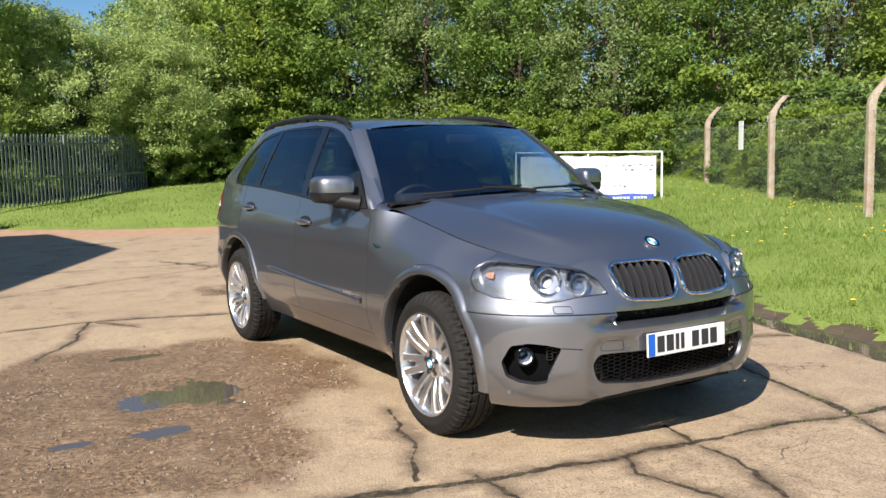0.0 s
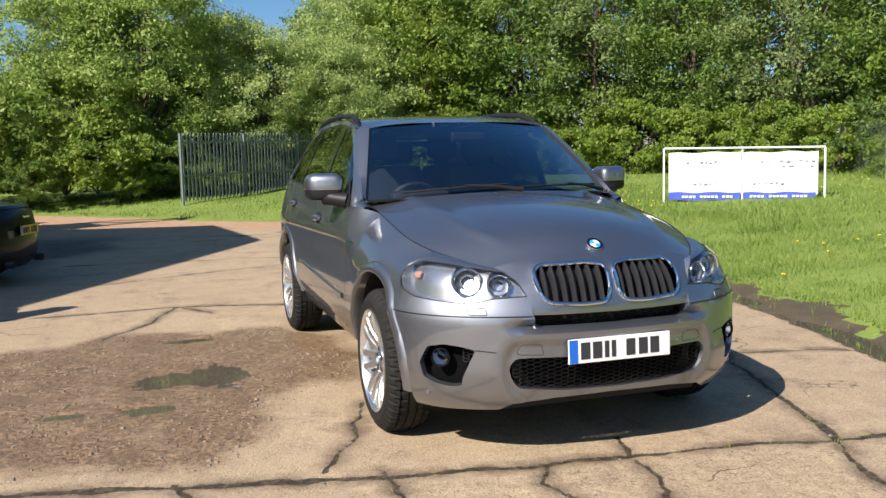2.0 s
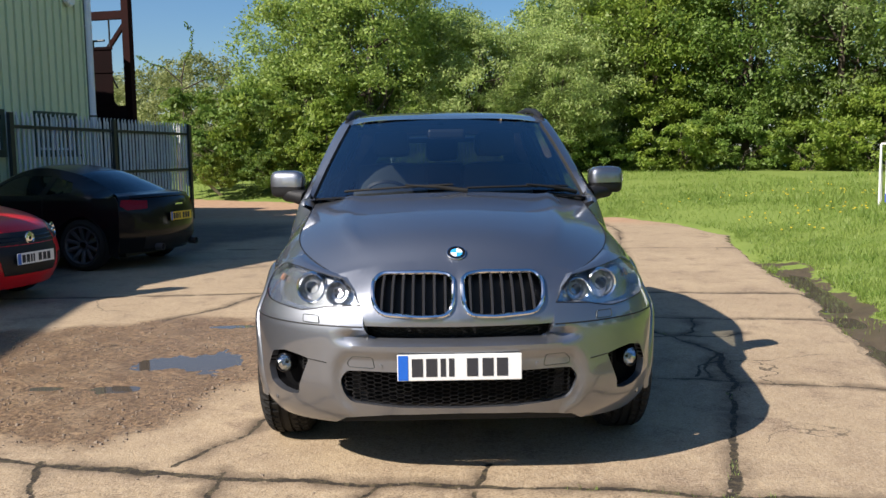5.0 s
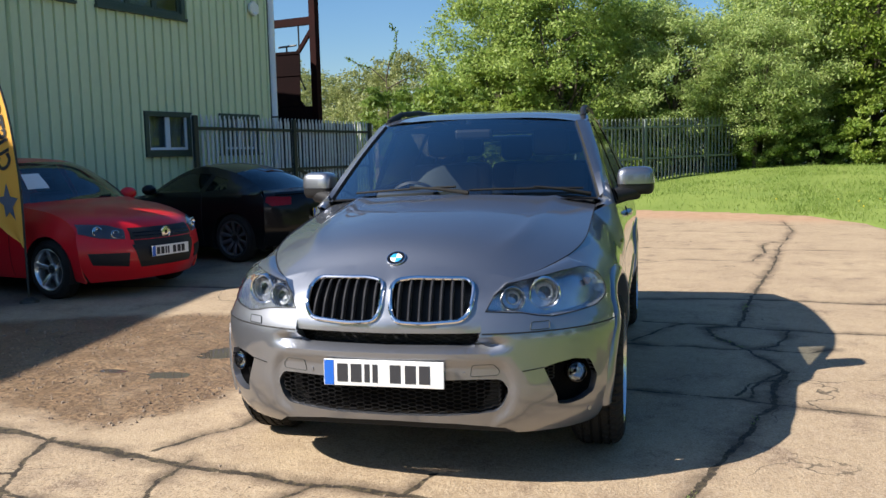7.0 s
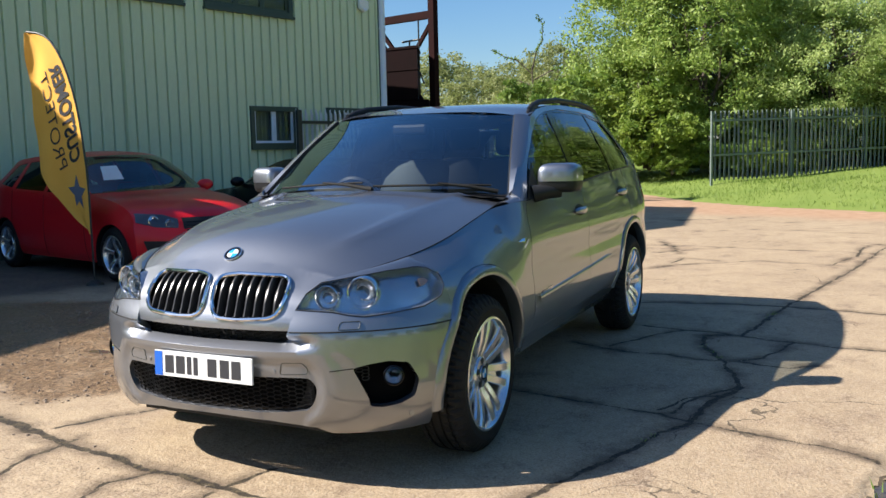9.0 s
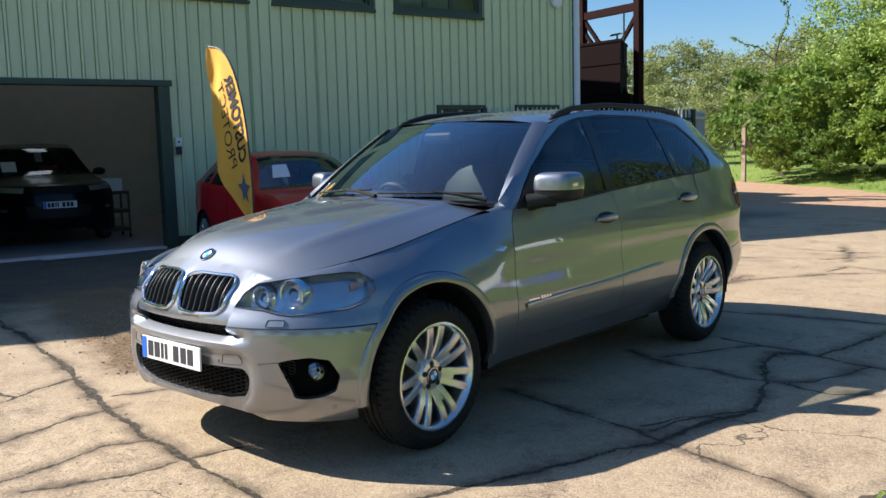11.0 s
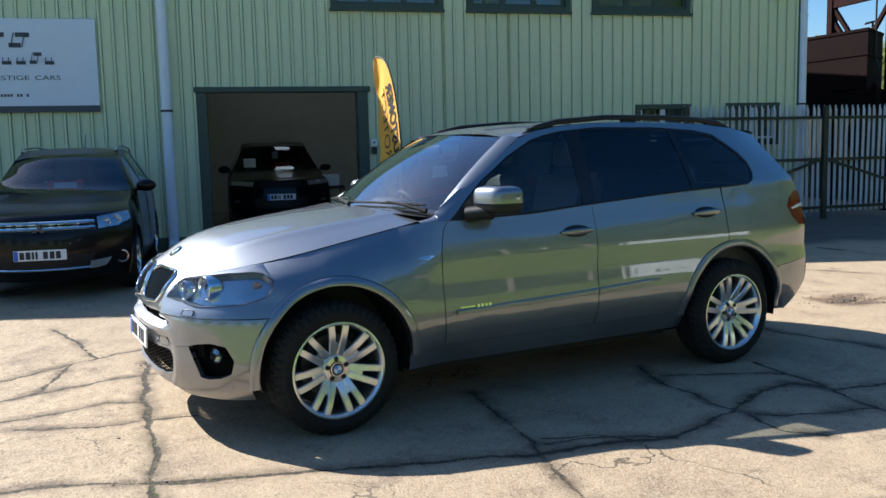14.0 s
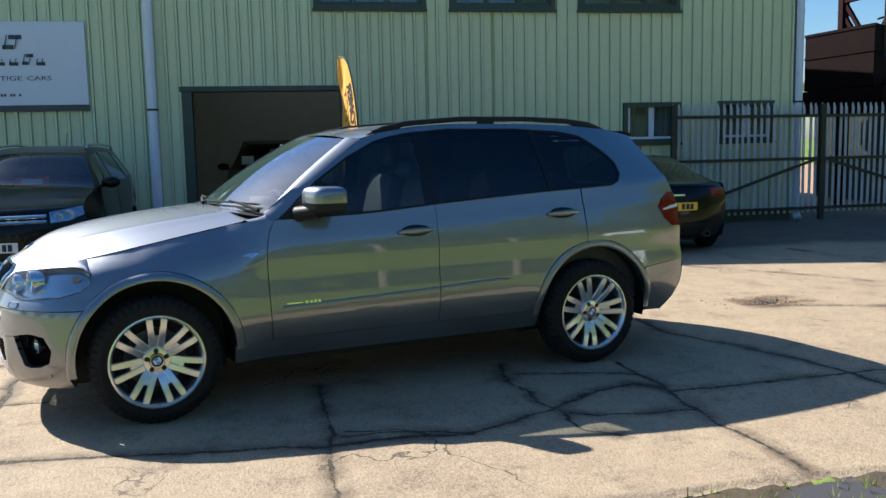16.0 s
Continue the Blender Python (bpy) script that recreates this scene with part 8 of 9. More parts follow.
def plain_car(name, label, m, rows, paint, cut, belt, wide, axles, arch, wheel_r, rim, spokes, sill, windows, clear, p_y, p_q=2.4):
    """A parked car: a skin over the nose, bonnet, roof and tail, two flanks with arches and windows, four wheels."""
    c = thing(name, m, label, "car")
    yc, zc, xe, ye, ze = row_curves(rows)

    def topskin(t, s):
        a = abs(s)
        p = p_q
        return (s * xe(t), yc(t) + (ye(t) - yc(t)) * a ** p, zc(t) + (ze(t) - zc(t)) * a ** p)
    names = ("front_bumper", "bonnet", "windscreen", "roof", "rear_window", "tailgate", "rear_bumper")
    obs = {}
    for k, nm in enumerate(names):
        t0, t1 = cut[k], cut[k + 1]
        n = max(4, int((t1 - t0) * 6))
        g = nm in ("windscreen", "rear_window")
        bm = outward(grid_bm([[topskin(t0 + (t1 - t0) * i / n, -1 + 2 * j / 26) for j in range(27)] for i in range(n + 1)]))
        obs[nm] = skin(nm, bm, (clear if nm == "windscreen" else G_TINT) if g else paint, c)
        if g:
            obs[nm].visible_shadow = False
    # flanks
    up = [(ye(t), ze(t), xe(t)) for t in np.linspace(cut[0], cut[-1], 60)]
    outline = [(y, z) for y, z, x in up]
    roofpart = [(y, z, x) for y, z, x in ((ye(t), ze(t), xe(t)) for t in np.linspace(cut[1], cut[5], 60))]
    roofpart.sort()
    ry, rz, rx = (np.array([q[k] for q in roofpart]) for k in range(3))
    cowl = ye(cut[2])
    W = curve1(wide)
    B = curve1(belt)
    front_y, back_y = up[0][0], up[-1][0]
    tuck = curve1([(0.15, 0.10), (0.25, 0.04), (0.40, 0.008), (0.55, 0.0), (0.75, 0.012), (0.95, 0.03), (1.2, 0.06)])

    def flank(y, z):
        w = W(y)
        ex, ez = float(np.interp(y, ry, rx)), float(np.interp(y, ry, rz))
        b = B(y)
        body = w - tuck(min(z, b)) + 0.006 * math.exp(-abs(z - b * 0.83) / 0.03)
        if z > b:
            x0 = w - tuck(b)
            body = x0 + (ex - x0) * (z - b) / max(ez - b, 0.02)
        lo = ez * 0.62
        u = min(max((z - lo) / max(ez - lo, 0.02), 0), 1.0)
        wing = w - tuck(min(z, 0.6)) - (w - tuck(0.6) - ex) * u ** 2.2
        f = ease(cowl - 0.25, cowl + 0.05, y)
        x = wing * (1 - f) + body * f
        return (x, y, z)
    bottom = []
    for ay, sgn in ((axles[1], 1), (axles[0], 1)):
        bottom.append([(ay + arch * math.cos(radians(a)), wheel_r + arch * math.sin(radians(a))) for a in range(-20, 201, 10)])
    out = outline + [(back_y - 0.02, sill - 0.02)]
    for arcs in bottom:
        out += [(y, max(z, sill - 0.02)) for y, z in arcs]
    out += [(front_y + 0.02, sill - 0.02)]
    clean = []
    for p in out:
        if not clean or math.dist(p, clean[-1]) > 0.004:
            clean.append(p)
    for mir in (False, True):
        sg = -1 if mir else 1
        body = skin("body_side", panel(clean, windows, flank, 0.05, 0.015, 0, mir), paint, c)
        for wpoly in windows:
            skin("side_window", panel(wpoly, [], flank, 0.06, 0, -0.004, mir), G_TINT, c).visible_shadow = False
        for y in p_y:
            pts = [flank(y, z) for z in np.linspace(sill + 0.04, B(y) - 0.01, 10)]
            part("door_seam", tubed([(sg * x, yy, z) for x, yy, z in pts], 0.0035, 5), M_BLACK, body)
        for ay in axles:
            rws = [[(sg * x, ay + (arch - 0.004) * math.cos(a), max(wheel_r + (arch - 0.004) * math.sin(a), 0.15)) for x in (W(ay) - 0.01, 0.5)] for a in (radians(-25 + 230 * k / 24) for k in range(25))]
            part("arch_liner", grid_bm(rws), M_BLACK, c)
            wheel(c, wheel_r, 0.215, rim, spokes, False, sg, pose(sg * (W(ay) - 0.125), ay, wheel_r - 0.003, 20, 0, 0 if sg > 0 else 180), dark=name == "coupe_car", detail=False)
        # mirror
        mc = flank(cowl + 0.22, B(cowl + 0.22) + 0.05)
        mb = bmesh.new()
        bmesh.ops.create_uvsphere(mb, u_segments=16, v_segments=10, radius=1.0)
        bmesh.ops.scale(mb, vec=(0.12, 0.075, 0.075), verts=mb.verts[:])
        bmesh.ops.translate(mb, vec=(sg * (mc[0] + 0.14), mc[1], mc[2] + 0.03), verts=mb.verts[:])
        tube(mb, [(sg * (mc[0] - 0.01), mc[1], mc[2] - 0.02), (sg * (mc[0] + 0.10), mc[1], mc[2])], 0.022, 8)
        part("door_mirror", mb, paint, c, smooth=True)
    part("underbody", boxed(-0.5, 0.5, front_y + 0.1, back_y - 0.1, sill - 0.03, sill + 0.25), M_BLACK, c)
    part("cabin_floor", boxed(-0.66, 0.66, cowl + 0.1, back_y - 0.25, sill + 0.05, sill + 0.35), M_CABIN, c)
    dz = B(cowl + 0.2)
    part("dashboard", boxed(-0.66, 0.66, cowl - 0.12, cowl + 0.28, sill + 0.3, dz - 0.03, bevel=0.04), M_CABIN, c)
    for x in (-0.36, 0.36):
        part("car_seat", boxed(x - 0.23, x + 0.23, cowl + 0.85, cowl + 1.02, sill + 0.2, dz + 0.12, bevel=0.05), M_CABIN, c)
        part("headrest", boxed(x - 0.12, x + 0.12, cowl + 0.97, cowl + 1.06, dz + 0.14, dz + 0.30, bevel=0.035), M_CABIN, c)

    def patch(nm, outl, material, lift=0.004, depth=0.006, mirror=False, parent=None, lab=""):
        return skin(nm, panel([(t, s) for t, s in outl], [], lambda t, s: topskin(t, s), 0.12, depth, lift, mirror), material, parent or c, lab)
    return c, topskin, patch


def near_wall(x, y, turn=0.0):
    return Matrix.Translation((x, y, 0)) @ Matrix.Rotation(radians(75.64 + turn), 4, "Z")


# red hatchback
hatch, gt, gp = plain_car(
    "hatchback_car", "bright red hatchback parked nose out before the green wall", near_wall(-6.06, 3.2),
    [(-2.02, 0.18, 0.72, -1.74, 0.18), (-2.12, 0.33, 0.82, -1.74, 0.34), (-2.14, 0.46, 0.845, -1.74, 0.48), (-2.11, 0.58, 0.845, -1.72, 0.60), (-2.05, 0.70, 0.82, -1.68, 0.72), (-1.88, 0.82, 0.79, -1.50, 0.83), (-1.45, 0.94, 0.775, -1.20, 0.91), (-1.0, 1.01, 0.765, -0.74, 0.985), (-0.62, 1.24, 0.66, -0.42, 1.22), (-0.25, 1.43, 0.565, -0.08, 1.40), (0.45, 1.485, 0.555, 0.45, 1.45), (1.3, 1.45, 0.535, 1.25, 1.41), (1.76, 1.37, 0.50, 1.68, 1.34), (1.98, 1.02, 0.68, 1.86, 1.00), (2.07, 0.75, 0.80, 1.84, 0.75), (2.09, 0.45, 0.80, 1.80, 0.45), (2.0, 0.22, 0.74, 1.74, 0.22)],
    P_RED, (0, 4.3, 7, 9, 12, 13, 14.6, 16), [(-0.8, 0.93), (0.3, 0.97), (1.4, 1.04), (2.0, 1.06)], [(-1.74, 0.845), (-1.29, 0.885), (0, 0.875), (1.29, 0.885), (1.84, 0.80)],
    (-1.29, 1.29), 0.345, 0.317, 0.215, 5, 0.19,
    [[(-0.52, 0.985), (0.22, 1.0), (0.20, 1.395), (-0.05, 1.355)], [(0.30, 1.005), (1.02, 1.035), (1.05, 1.36), (0.30, 1.40)], [(1.12, 1.045), (1.52, 1.09), (1.40, 1.32), (1.13, 1.355)]],
    G_PARKED, (-0.72, 0.26, 1.08))
grl = gp("grille", [(3.15, -0.5), (4.15, -0.5), (4.15, 0.5), (3.15, 0.5)], M_BLACK, 0.006, lab="black grille with a thin red frame")
for t in (3.45, 3.75):
    part("grille_bar", tubed([gt(t, s) for s in np.linspace(-0.46, 0.46, 16)], 0.009, 6), M_GLOSS, grl)
part("red_frame", tubed([gt(3.15, s) for s in np.linspace(-0.5, 0.5, 16)], 0.007, 6), P_RED, grl)
gp("lower_grille", [(0.9, -0.42), (2.75, -0.50), (2.75, 0.50), (0.9, 0.42)], M_BLACK, 0.005)
gp("grille_bridge", [(2.65, -0.47), (3.25, -0.47), (3.25, 0.47), (2.65, 0.47)], M_BLACK, 0.0055)
for mir in (False, True):
    gp("fog_grille", [(1.0, 0.56), (2.1, 0.54), (2.1, 0.93), (1.2, 0.90)], M_BLACK, 0.005, 0.006, mir)
    lm = gp("headlamp", [(3.25, 0.56), (4.05, 0.55), (4.45, 0.70), (4.55, 0.97), (3.75, 0.985), (3.35, 0.80)], M_DARKALLOY, 0.006, 0.008, mir, lab="clear headlamp")
    gp("lamp_lens", [(3.25, 0.56), (4.05, 0.55), (4.45, 0.70), (4.55, 0.97), (3.75, 0.985), (3.35, 0.80)], G_LENS, 0.016, 0.0, mir, lm)
    for t, s, r in ((3.72, 0.66, 0.042), (3.95, 0.82, 0.052)):
        at = Vector(gt(t, s)) + Vector((0, -0.004, 0))
        if mir:
            at.x = -at.x
        way = Vector((-0.3 if mir else 0.3, -0.95, 0.1)).normalized()
        bowl = part("lamp_bowl", lathe([(0.0, r), (0.010, r * 1.02), (0.012, r * 0.9), (-0.012, r * 0.6), (-0.004, r * 0.35), (0.004, 0.0)], 24), M_CHROME, lm, smooth=True)
        bowl.matrix_local = Matrix.Translation(at) @ Vector((1, 0, 0)).rotation_difference(way).to_matrix().to_4x4()
part("badge", lathe([(0.0, 0.062), (0.010, 0.060), (0.012, 0.052), (0.004, 0.047), (0.008, 0.02), (0.009, 0.0)], 28), M_CHROME, grl, "round chrome badge", smooth=True).matrix_local = Matrix.Translation(Vector(gt(3.62, 0)) + Vector((0, -0.012, 0))) @ pose(0, 0, 0, 0, 0, -90)
number_plate(hatch, pose(0, -2.155, 0.47), M_PLATE)
gp("price_sheet", [(7.6, -0.78), (8.3, -0.74), (8.3, -0.46), (7.6, -0.48)], M_PAPER, 0.004, 0.002, lab="white price sheet")

# black coupe seen from behind
tt, _, cp = plain_car(
    "coupe_car", "glossy black coupe parked nose to the green wall", near_wall(-5.46, 6.31, 180),
    [(-1.98, 0.16, 0.76, -1.66, 0.17), (-2.08, 0.30, 0.86, -1.66, 0.32), (-2.10, 0.44, 0.88, -1.66, 0.46), (-2.05, 0.56, 0.87, -1.62, 0.58), (-1.92, 0.68, 0.83, -1.5, 0.69), (-1.6, 0.78, 0.80, -1.3, 0.77), (-1.1, 0.88, 0.79, -1.0, 0.85), (-0.72, 0.94, 0.78, -0.48, 0.91), (-0.3, 1.16, 0.66, -0.12, 1.12), (0.05, 1.30, 0.57, 0.18, 1.26), (0.45, 1.345, 0.55, 0.5, 1.31), (0.95, 1.28, 0.54, 0.95, 1.23), (1.30, 1.16, 0.56, 1.25, 1.12), (1.72, 0.99, 0.66, 1.56, 0.97), (1.98, 0.935, 0.80, 1.70, 0.92), (2.08, 0.72, 0.86, 1.74, 0.72), (2.10, 0.45, 0.86, 1.74, 0.45), (2.0, 0.22, 0.78, 1.68, 0.22)],
    P_BLACK, (0, 4.3, 7, 9, 11.2, 13, 15.2, 17), [(-0.6, 0.90), (0.4, 0.94), (1.2, 0.96), (1.8, 0.94)], [(-1.66, 0.885), (-1.25, 0.92), (0, 0.90), (1.22, 0.93), (1.74, 0.865)],
    (-1.25, 1.22), 0.365, 0.335, 0.235, 10, 0.17,
    [[(-0.25, 0.955), (0.62, 0.965), (0.66, 1.20), (0.22, 1.215), (0.02, 1.15)], [(0.72, 0.97), (1.08, 1.0), (0.98, 1.12), (0.74, 1.18)]],
    G_PARKED, (-0.42, 0.68))
for mir in (False, True):
    tlm = cp("tail_lamp", [(14.3, 0.62), (14.75, 0.64), (14.8, 0.90), (14.55, 0.985), (14.2, 0.97)], M_REDLENS, 0.006, 0.008, mir, lab="red tail lamp")
    part("exhaust_pipe", lathe([(0.0, 0.045), (0.10, 0.047), (0.10, 0.040), (0.0, 0.038)], 20), M_DARKALLOY, tt, smooth=True).matrix_local = pose((-0.42 if mir else 0.42), 1.98, 0.28, 0, 0, 90)
cp("spoiler_lip", [(13.9, -0.85), (14.12, -0.85), (14.12, 0.85), (13.9, 0.85)], P_BLACK, 0.014, 0.02)
cp("diffuser", [(16.1, -0.7), (16.8, -0.7), (16.8, 0.7), (16.1, 0.7)], M_BLACK, 0.006)
number_plate(tt, pose(0, 2.108, 0.66, 0, 0, 180), M_PLATEY)
part("rear_badge", boxed(-0.09, 0.09, 2.075, 2.085, 0.80, 0.83, bevel=0.008), M_CHROME, tt)

# black family off-roader beside the sign
ou, ot, op = plain_car(
    "sport_utility_car", "glossy black off-road estate parked nose out under the sign", near_wall(-7.02, -1.99),
    [(-2.20, 0.22, 0.74, -1.86, 0.24), (-2.30, 0.38, 0.84, -1.86, 0.40), (-2.32, 0.55, 0.875, -1.86, 0.56), (-2.31, 0.70, 0.88, -1.85, 0.70), (-2.26, 0.84, 0.87, -1.80, 0.84), (-2.14, 0.945, 0.84, -1.70, 0.94), (-1.7, 1.03, 0.81, -1.40, 1.01), (-1.05, 1.13, 0.79, -0.85, 1.10), (-0.70, 1.36, 0.68, -0.55, 1.34), (-0.36, 1.575, 0.59, -0.22, 1.55), (0.4, 1.655, 0.575, 0.4, 1.63), (1.4, 1.64, 0.56, 1.35, 1.61), (2.05, 1.56, 0.53, 1.98, 1.52), (2.22, 1.15, 0.70, 2.08, 1.14), (2.28, 0.85, 0.80, 2.08, 0.85), (2.30, 0.5, 0.80, 2.05, 0.5), (2.2, 0.28, 0.74, 2.0, 0.28)],
    P_BLACK, (0, 4.8, 7, 9, 12, 13, 14.6, 16), [(-0.95, 1.08), (0.3, 1.11), (1.6, 1.17), (2.2, 1.18)], [(-1.86, 0.875), (-1.34, 0.905), (0, 0.895), (1.33, 0.905), (2.08, 0.81)],
    (-1.34, 1.33), 0.385, 0.352, 0.235, 7, 0.24,
    [[(-0.62, 1.125), (0.28, 1.14), (0.26, 1.56), (-0.18, 1.50)], [(0.36, 1.15), (1.18, 1.18), (1.15, 1.56), (0.36, 1.575)], [(1.26, 1.19), (1.78, 1.22), (1.62, 1.50), (1.26, 1.55)]],
    G_PARKED, (-0.80, 0.32, 1.22))
og = op("grille", [(3.35, -0.62), (4.35, -0.62), (4.35, 0.62), (3.35, 0.62)], M_GLOSS, 0.005)
for t in (3.62, 4.05):
    pts = [ot(t, s) for s in np.linspace(-0.60, 0.60, 24)]
    part("chrome_bar", tubed([(x, y - 0.012, z) for x, y, z in pts], 0.022, 8), M_CHROME, og, "chrome grille bar", smooth=True)
bm = bmesh.new()
for a in (90, 210, 330):
    q = Vector((math.cos(radians(a)), 0, math.sin(radians(a)))) * 0.036
    vs = [bm.verts.new(Vector((0, -2.362, 0.795)) + q + Vector((math.cos(radians(b)), 0, math.sin(radians(b)))) * r) for b, r in ((a, 0.036), (a + 90, 0.021), (a + 180, 0.036), (a - 90, 0.021))]
    bm.faces.new(vs)
part("badge", bm, M_DARKALLOY, ou)
for mir in (False, True):
    lm = op("headlamp", [(3.45, 0.64), (4.4, 0.63), (4.85, 0.985), (4.0, 0.99), (3.55, 0.85)], M_REFLECT, 0.006, 0.008, mir, lab="clear headlamp")
    op("lamp_lens", [(3.45, 0.64), (4.4, 0.63), (4.85, 0.985), (4.0, 0.99), (3.55, 0.85)], G_LENS, 0.016, 0.0, mir, lm)
    for t, s, r in ((3.95, 0.73, 0.045), (4.12, 0.84, 0.052)):
        at = Vector(ot(t, s)) + Vector((0, -0.006, 0))
        at.x = -at.x if mir else at.x
        way = Vector((-0.35 if mir else 0.35, -0.93, 0.1)).normalized()
        bowl = part("lamp_bowl", lathe([(0.0, r), (0.012, r * 1.03), (0.014, r * 0.9), (-0.012, r * 0.62), (-0.006, r * 0.4), (0.004, 0.0)], 24), M_CHROME if t < 4 else M_ALLOY, lm, smooth=True)
        bowl.matrix_local = Matrix.Translation(at) @ Vector((1, 0, 0)).rotation_difference(way).to_matrix().to_4x4()
    op("skid_wing", [(0.75, 0.55), (1.25, 0.55), (1.35, 0.78), (0.85, 0.74)], M_ALLOY, 0.012, 0.01, mir)
    sg = -1 if mir else 1
    fl_ = part("fog_lamp", lathe([(-0.03, 0.07), (0.01, 0.072), (0.012, 0.055), (0.0, 0.05), (0.004, 0.0)], 24), M_CHROME, ou, smooth=True)
    fl_.matrix_local = Matrix.Translation(Vector(ot(1.25, sg * 0.90))) @ pose(0, 0, 0, 0, 0, -90 + sg * 20)
    part("roof_rail", tubed([(sg * 0.56, -0.1, 1.60), (sg * 0.565, 0.0, 1.655), (sg * 0.56, 0.8, 1.675), (sg * 0.55, 1.6, 1.64), (sg * 0.545, 1.7, 1.59)], 0.018, 8), M_ALLOY, ou, "silver roof rail", smooth=True)
part("skid_bar", tubed([(x, y - 0.01, z) for x, y, z in (ot(0.85, s) for s in np.linspace(-0.56, 0.56, 20))], 0.012, 6), M_ALLOY, ou, smooth=True)
op("lower_grille", [(0.95, -0.55), (1.75, -0.6), (1.75, 0.6), (0.95, 0.55)], M_BLACK, 0.004)
number_plate(ou, pose(0, -2.34, 0.52), M_PLATE)
part("aerial", tubed([(0, 1.2, 1.63), (0, 1.35, 1.85)], 0.004, 6), M_BLACK, ou)
sheet = part("red_card", boxed(-0.2, 0.2, -0.004, 0.004, -0.07, 0.07), M_RED_SHEET, ou)
sheet.matrix_local = pose(0.05, -0.86, 1.20, -35, 0, 0)
part("card_field", boxed(-0.13, 0.13, -0.006, -0.004, -0.04, 0.04), M_PAPER, sheet)

# dark off-roader inside the doorway
rr, _, rp = plain_car(
    "off_road_car", "dark off-road car parked inside the workshop doorway", near_wall(-12.95, 2.55),
    [(-2.28, 0.28, 0.84, -1.95, 0.30), (-2.38, 0.45, 0.92, -1.95, 0.47), (-2.40, 0.65, 0.95, -1.95, 0.66), (-2.38, 0.80, 0.95, -1.93, 0.80), (-2.33, 0.93, 0.94, -1.88, 0.93), (-2.22, 1.03, 0.90, -1.78, 1.02), (-1.7, 1.10, 0.88, -1.40, 1.08), (-1.05, 1.17, 0.86, -0.85, 1.15), (-0.70, 1.42, 0.74, -0.55, 1.41), (-0.36, 1.67, 0.65, -0.22, 1.65), (0.4, 1.75, 0.64, 0.4, 1.73), (1.4, 1.74, 0.62, 1.35, 1.71), (2.1, 1.66, 0.58, 2.02, 1.62), (2.28, 1.2, 0.78, 2.12, 1.2), (2.36, 0.9, 0.86, 2.12, 0.9), (2.38, 0.55, 0.86, 2.1, 0.55), (2.3, 0.32, 0.8, 2.05, 0.32)],
    P_BLACK, (0, 4.8, 7, 9, 12, 13, 14.6, 16), [(-0.95, 1.12), (0.3, 1.14), (1.6, 1.18), (2.2, 1.19)], [(-1.95, 0.95), (-1.44, 0.985), (0, 0.975), (1.46, 0.985), (2.12, 0.87)],
    (-1.44, 1.46), 0.42, 0.385, 0.26, 7, 0.28,
    [[(-0.62, 1.165), (0.28, 1.18), (0.26, 1.66), (-0.18, 1.60)], [(0.36, 1.19), (1.18, 1.20), (1.15, 1.67), (0.36, 1.68)]],
    G_PARKED, (-0.80, 0.32, 1.22))
rp("grille", [(3.7, -0.42), (4.5, -0.42), (4.5, 0.42), (3.7, 0.42)], M_BLACK, 0.006)
rp("lower_grille", [(1.2, -0.5), (2.2, -0.55), (2.2, 0.55), (1.2, 0.5)], M_BLACK, 0.006)
for mir in (False, True):
    lm = rp("headlamp", [(3.75, 0.55), (4.5, 0.54), (4.75, 0.97), (3.95, 0.985)], M_PROJ, 0.006, 0.008, mir, lab="clear headlamp")
    rp("fog_lamp", [(1.7, 0.80), (1.95, 0.80), (1.95, 0.9), (1.7, 0.9)], M_REFLECT, 0.006, 0.006, mir)
number_plate(rr, pose(0, -2.42, 0.70), M_PLATE)
for x, y, z, mt, w, h in ((-0.52, -0.80, 1.33, M_PAPER, 0.12, 0.12), (0.12, -0.84, 1.28, M_RED_SHEET, 0.15, 0.07), (0.0, -0.62, 1.48, M_PAPER, 0.06, 0.10)):
    sh = part("price_sheet", boxed(-w, w, -0.004, 0.004, -h, h), mt, rr)
    sh.matrix_local = pose(x, y, z, -45, 0, 0)

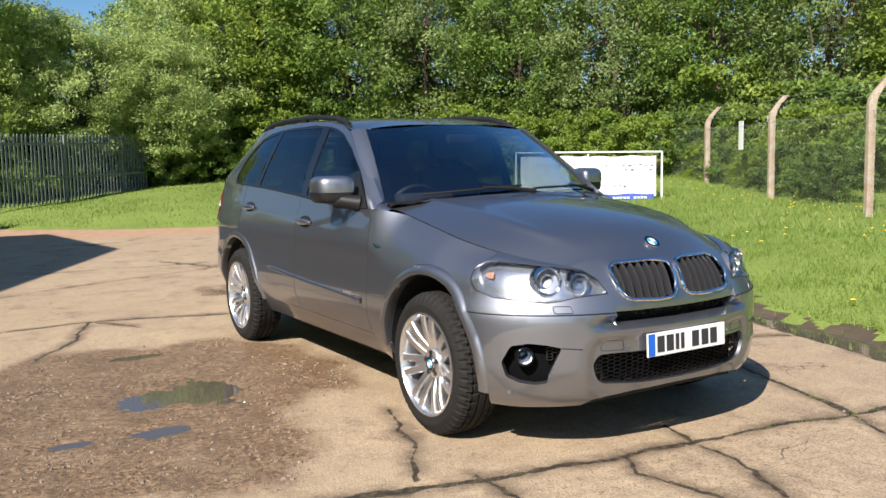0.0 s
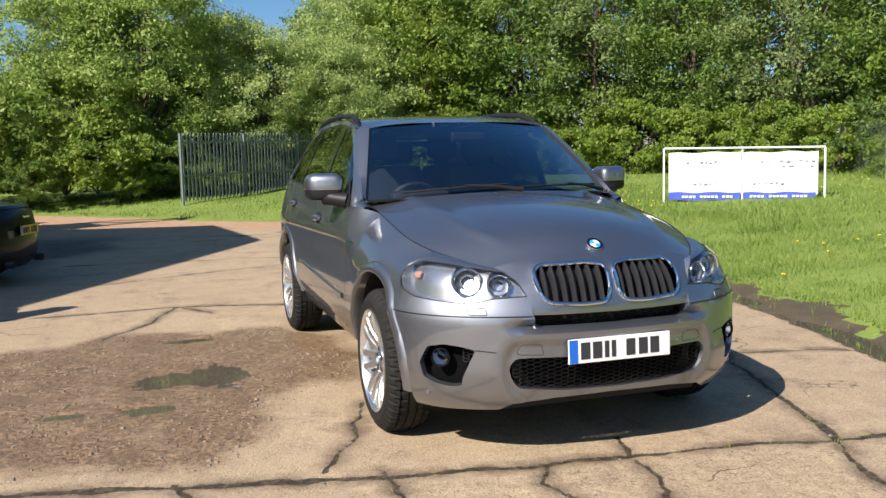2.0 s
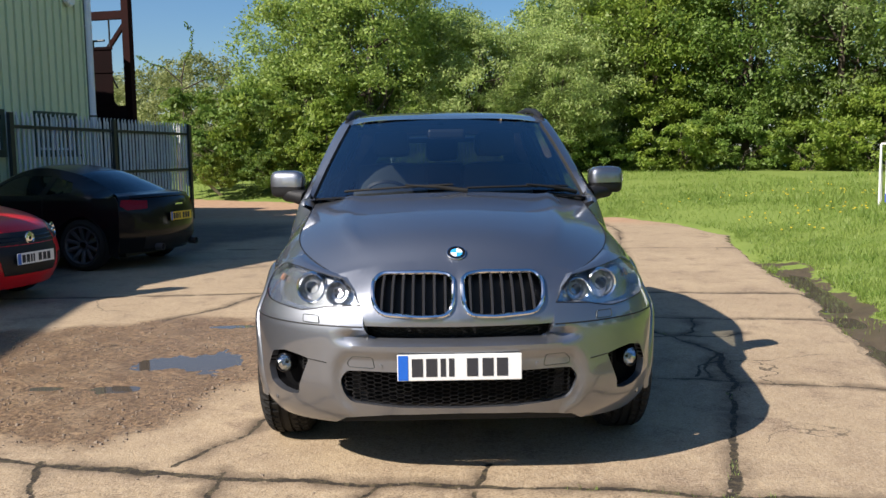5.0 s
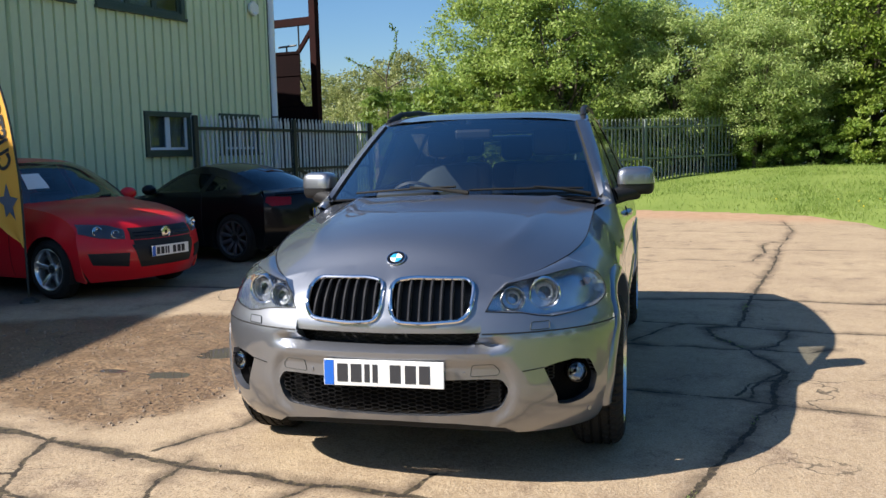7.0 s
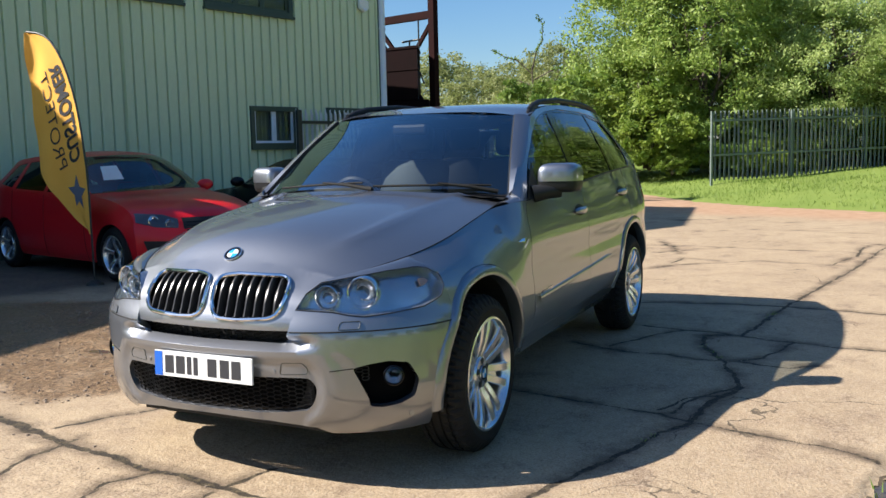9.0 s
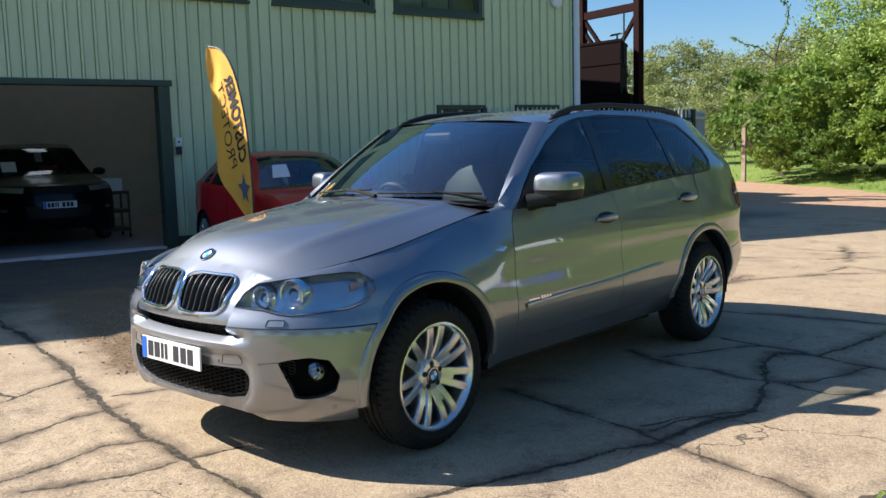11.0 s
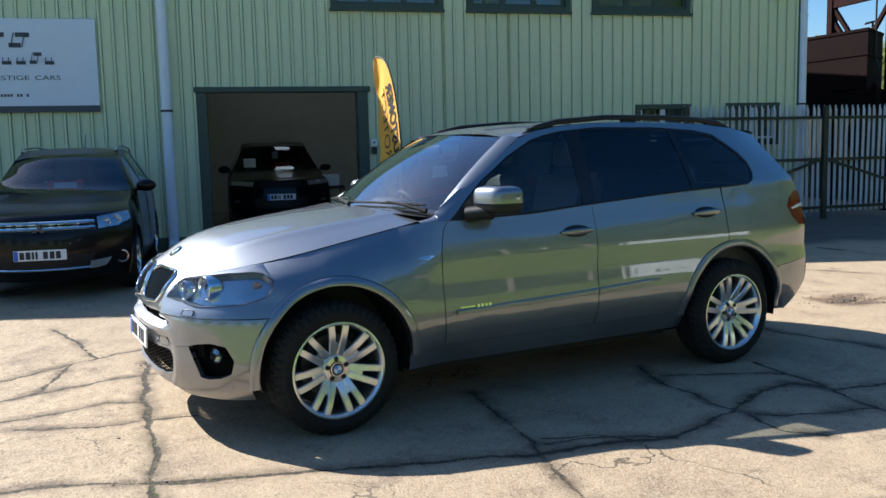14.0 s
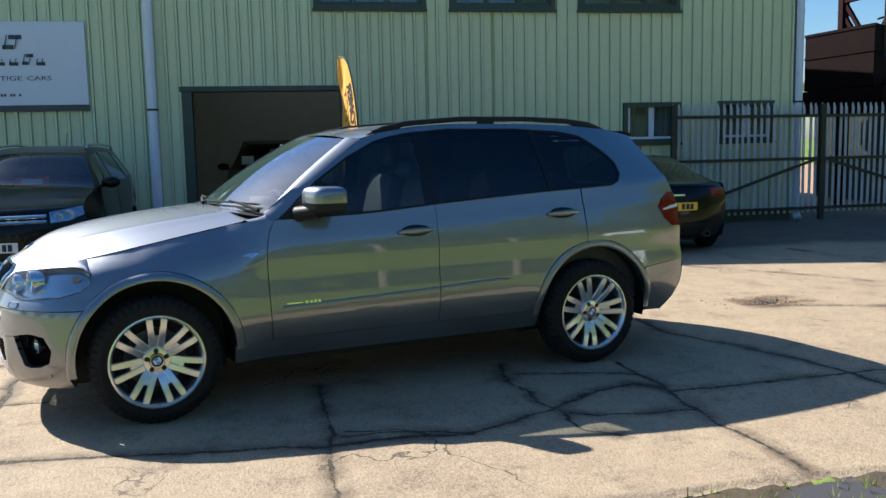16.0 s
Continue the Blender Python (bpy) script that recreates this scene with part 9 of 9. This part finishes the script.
# stacked things inside the room
trolley = thing("tool_trolley", WALL @ Matrix.Translation((2.62, -2.6, 0.012)), "dark tool trolley standing inside the workshop", "trolley")
for z in (0.12, 0.45, 0.78):
    part("tray", boxed(-0.25, 0.25, -0.3, 0.3, z, z + 0.06, bevel=0.01), M_DARKSTEEL, trolley)
for x in (-0.23, 0.23):
    for y in (-0.28, 0.28):
        part("leg", boxed(x - 0.015, x + 0.015, y - 0.015, y + 0.015, 0.06, 0.84), M_DARKSTEEL, trolley)
        part("castor", tubed([(x - 0.015, y, 0.035), (x + 0.015, y, 0.035)], 0.035, 12), M_RUBBER, trolley)
carton = thing("cardboard_box", WALL @ Matrix.Translation((2.62, -2.6, 0.852)), "small pale box on the tool trolley", "box")
part("box_body", boxed(-0.16, 0.16, -0.2, 0.2, 0.0, 0.22, bevel=0.004), M_PAPER, carton)

# ---- long bare shoots that stand out of the far hedge ----
shoots = thing("sapling", Matrix.Translation((-10.5, 31.9, 0.3)), "thin sapling with long leafy shoots against the sky", "tree")
part("stem", tubed([(0, 0, -0.2), (0.05, 0.0, 2.4), (0.0, 0.0, 4.6)], [0.05, 0.035, 0.025], 7), M_BARK, shoots, smooth=True)
rs = random.Random(12)
for tip in ([(0.0, 0.0, 4.4), (0.15, 0.1, 5.2), (0.55, -0.2, 5.7), (0.62, -0.3, 6.35), (0.40, -0.35, 6.75)], [(0.0, 0.0, 4.3), (-0.6, -0.2, 4.9), (-1.2, -0.3, 5.1), (-1.75, -0.3, 5.45)], [(0.0, 0.0, 4.0), (0.9, 0.0, 4.4), (1.5, 0.1, 4.5)], [(0.0, 0.0, 3.8), (-0.8, 0.1, 4.1), (-1.3, 0.0, 4.0)]):
    bm = tubed(tip, [0.03, 0.025, 0.02, 0.014, 0.008][:len(tip)], 6)
    part("shoot", bm, M_BARK, shoots, smooth=True)
    lv = bmesh.new()
    for a, b in zip(tip[1:], tip[2:]):
        for k in range(26):
            c = Vector(a).lerp(Vector(b), rs.random()) + Vector([rs.gauss(0, 0.05) for _ in range(3)])
            d = Vector([rs.gauss(0, 1) for _ in range(3)]).normalized()
            e = d.orthogonal().normalized()
            s = rs.uniform(0.05, 0.10)
            lv.faces.new([lv.verts.new(c + q) for q in (-d * s, e * s * 0.45, d * s, -e * s * 0.45)])
    part("foliage", lv, M_LEAF_B, shoots)
